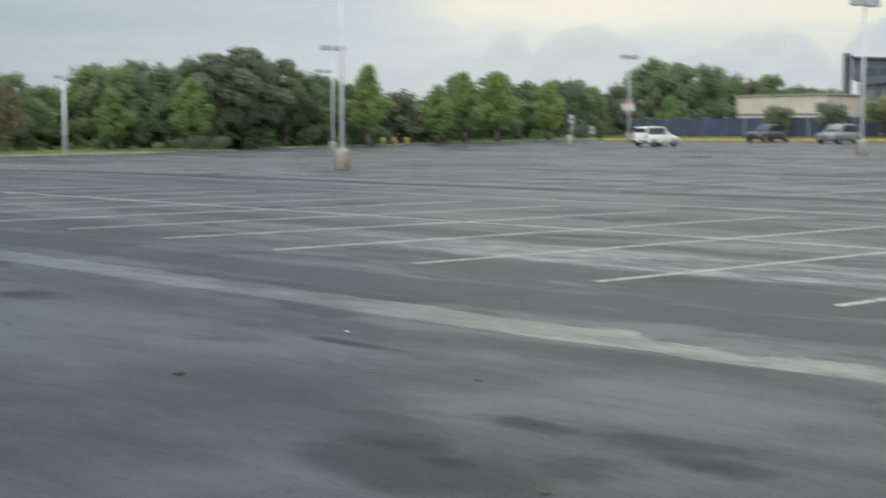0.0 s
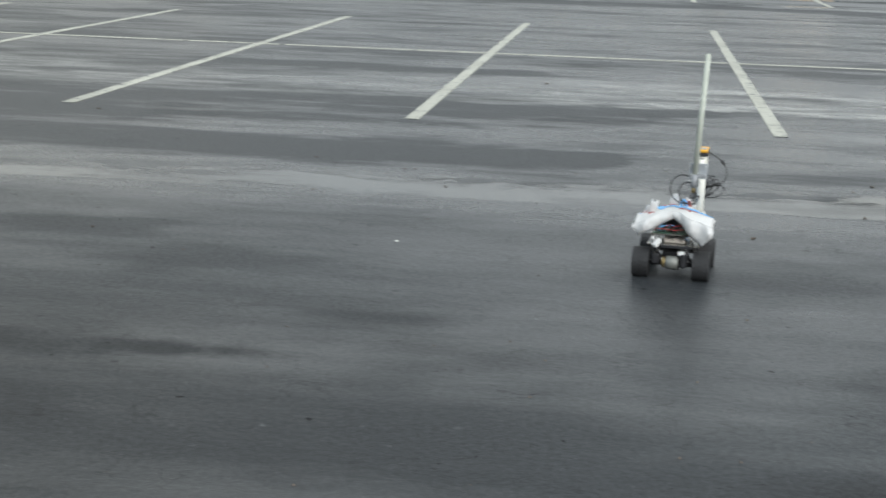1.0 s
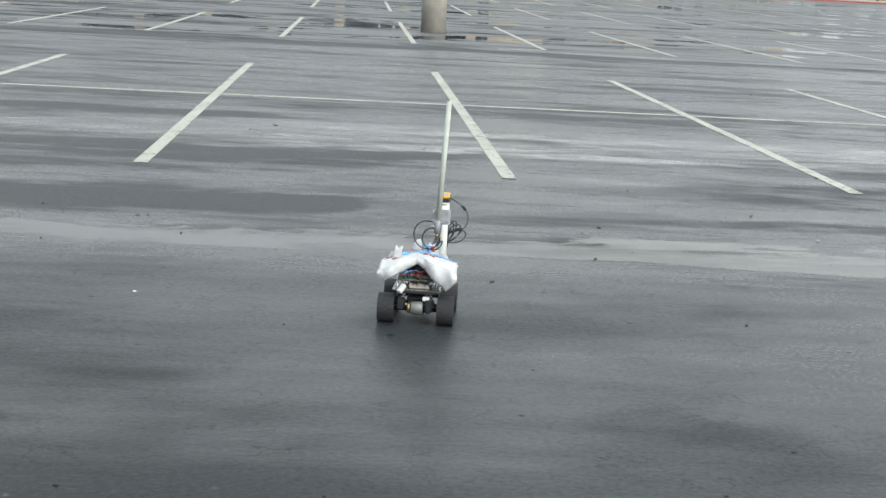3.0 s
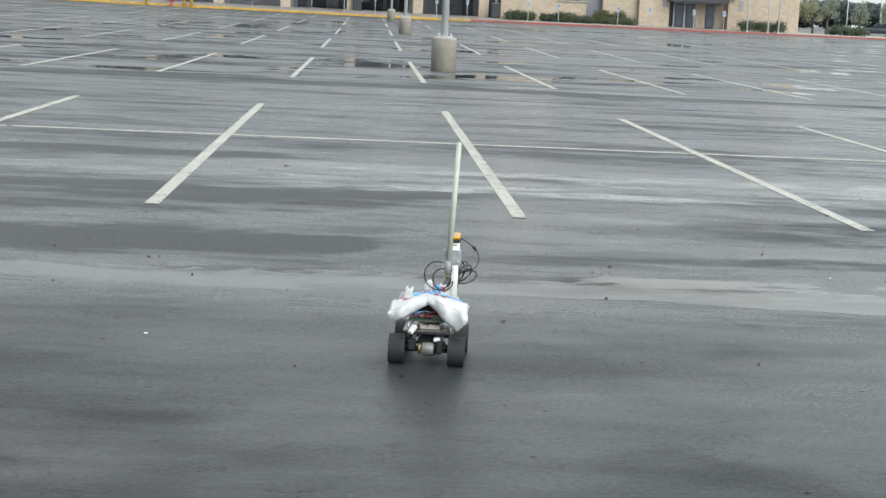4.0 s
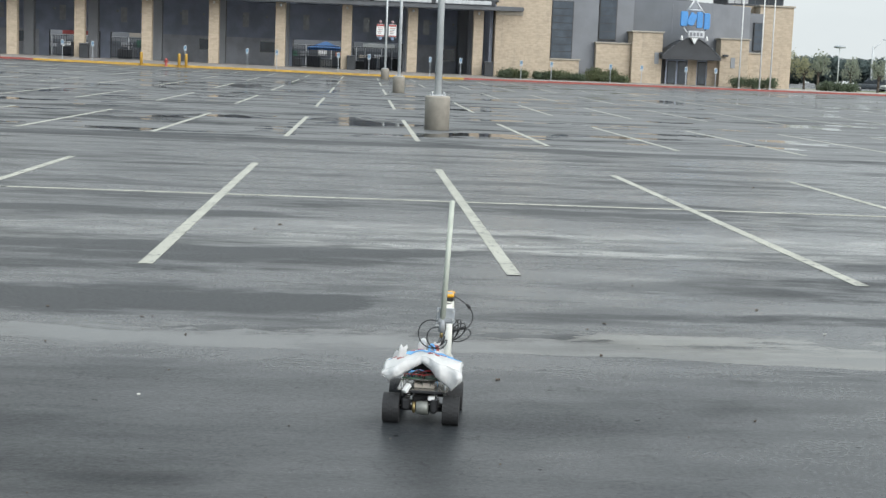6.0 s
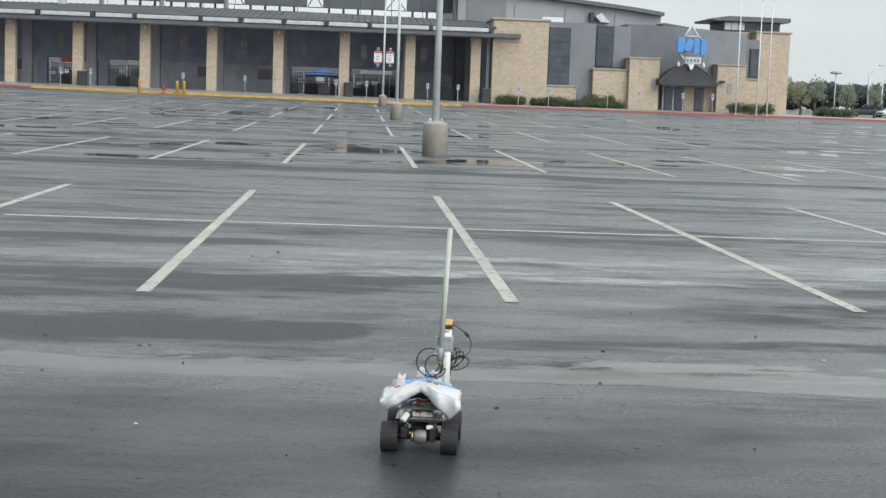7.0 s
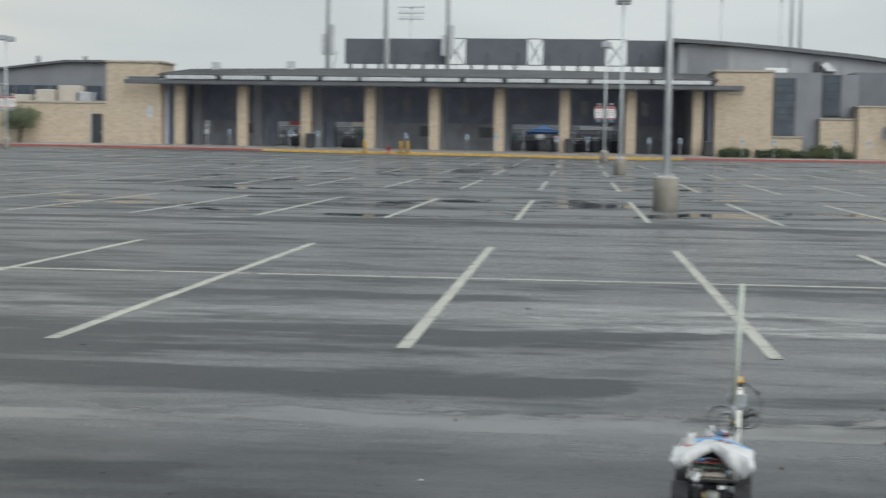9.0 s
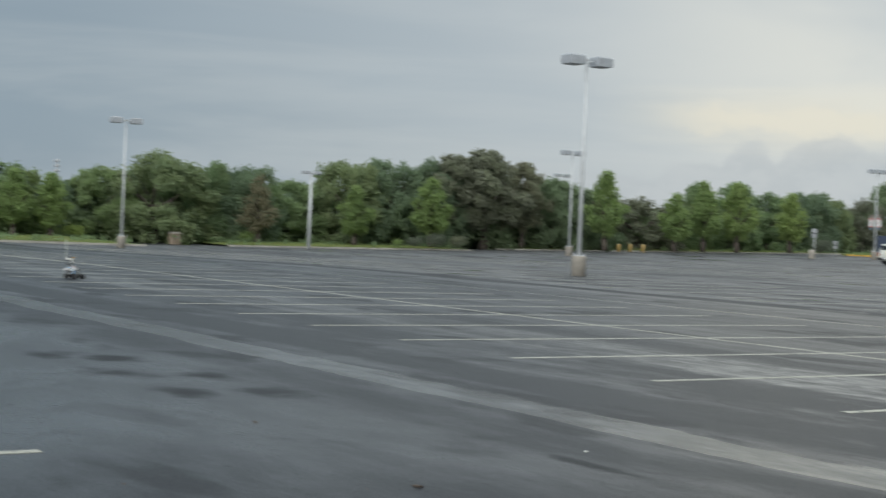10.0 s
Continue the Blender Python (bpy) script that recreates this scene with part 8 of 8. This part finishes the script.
def dead_leaf(x, y, s, mat, name="dead_leaf", label="small wet brown leaf on the asphalt", cat="leaf"):
    rng = random.Random(int(x * 1000 + y * 77))
    bm = B()
    n = 9
    c = bm.verts.new((0, 0, 0.006))
    c2 = bm.verts.new((0, 0, 0.001))
    rim, low = [], []
    for i in range(n):
        a = 2 * math.pi * i / n
        r = 0.55 * s * (0.6 + 0.6 * rng.random()) * (1.3 if i % 3 == 0 else 0.8)
        z = 0.002 + s * 0.18 * rng.random()
        rim.append(bm.verts.new((r * math.cos(a), r * 0.6 * math.sin(a), z + 0.002)))
        low.append(bm.verts.new((r * 0.96 * math.cos(a), r * 0.57 * math.sin(a), z * 0.2)))
    for i in range(n):
        j = (i + 1) % n
        bm.faces.new((c, rim[i], rim[j])), bm.faces.new((c2, low[j], low[i])), bm.faces.new((rim[i], low[i], low[j], rim[j]))
    ob = solid(name, bm, mat, label, cat, "litter on the asphalt")
    ob.matrix_basis = pose(x, y, lot_z(x, y), 0, 0, rng.uniform(0, 360))


for x, y, s in ((-0.31, -6.8, 0.02), (0.62, -7.59, 0.018), (0.30, -7.07, 0.02), (0.36, -7.05, 0.016), (-0.09, -7.89, 0.016), (3.12, -6.84, 0.035), (2.93, -7.86, 0.026),
                (2.05, -8.65, 0.022), (2.29, -8.56, 0.035), (0.83, -1.91, 0.04), (7.23, 4.85, 0.06), (-6.2, -10.9, 0.09), (-2.63, -11.39, 0.05), (-0.89, -9.16, 0.02),
                (1.3, -9.6, 0.012), (3.4, -9.3, 0.014), (4.3, -8.9, 0.016), (3.6, -5.2, 0.02), (5.4, -4.0, 0.03), (-2.4, -5.1, 0.03), (-4.8, -9.7, 0.03), (-9.1, -10.6, 0.05)):
    dead_leaf(x, y, s, LEAF_DRY)
for x, y, s in ((0.59, -9.09, 0.022), (4.47, -6.99, 0.03), (-7.0, -8.95, 0.03)):
    dead_leaf(x, y, s, PALE_LITTER, "paper_scrap", "pale scrap of litter on the asphalt", "litter")
rng = np.random.default_rng(31)
vs, fs = [], []
for i in range(420):
    x, y = rng.uniform(-7, 8), rng.uniform(-14.5, 4)
    s = rng.uniform(0.002, 0.006) * (1 + (i % 40 == 0))
    k = len(vs)
    vs += [(x - s, y - s, 0), (x + s, y - s * 0.7, 0), (x + s * 0.8, y + s, 0), (x - s * 0.7, y + s * 0.9, 0), (x, y, s * 1.2)]
    fs += [(k, k + 1, k + 4), (k + 1, k + 2, k + 4), (k + 2, k + 3, k + 4), (k + 3, k, k + 4)]
me = bpy.data.meshes.new("grit")
me.from_pydata(vs, [], fs)
me.materials.append(LEAF_DRY)
tagged(new("grit", me), "scattered dark grit and crumbs on the asphalt", "grit", kind="stuff")
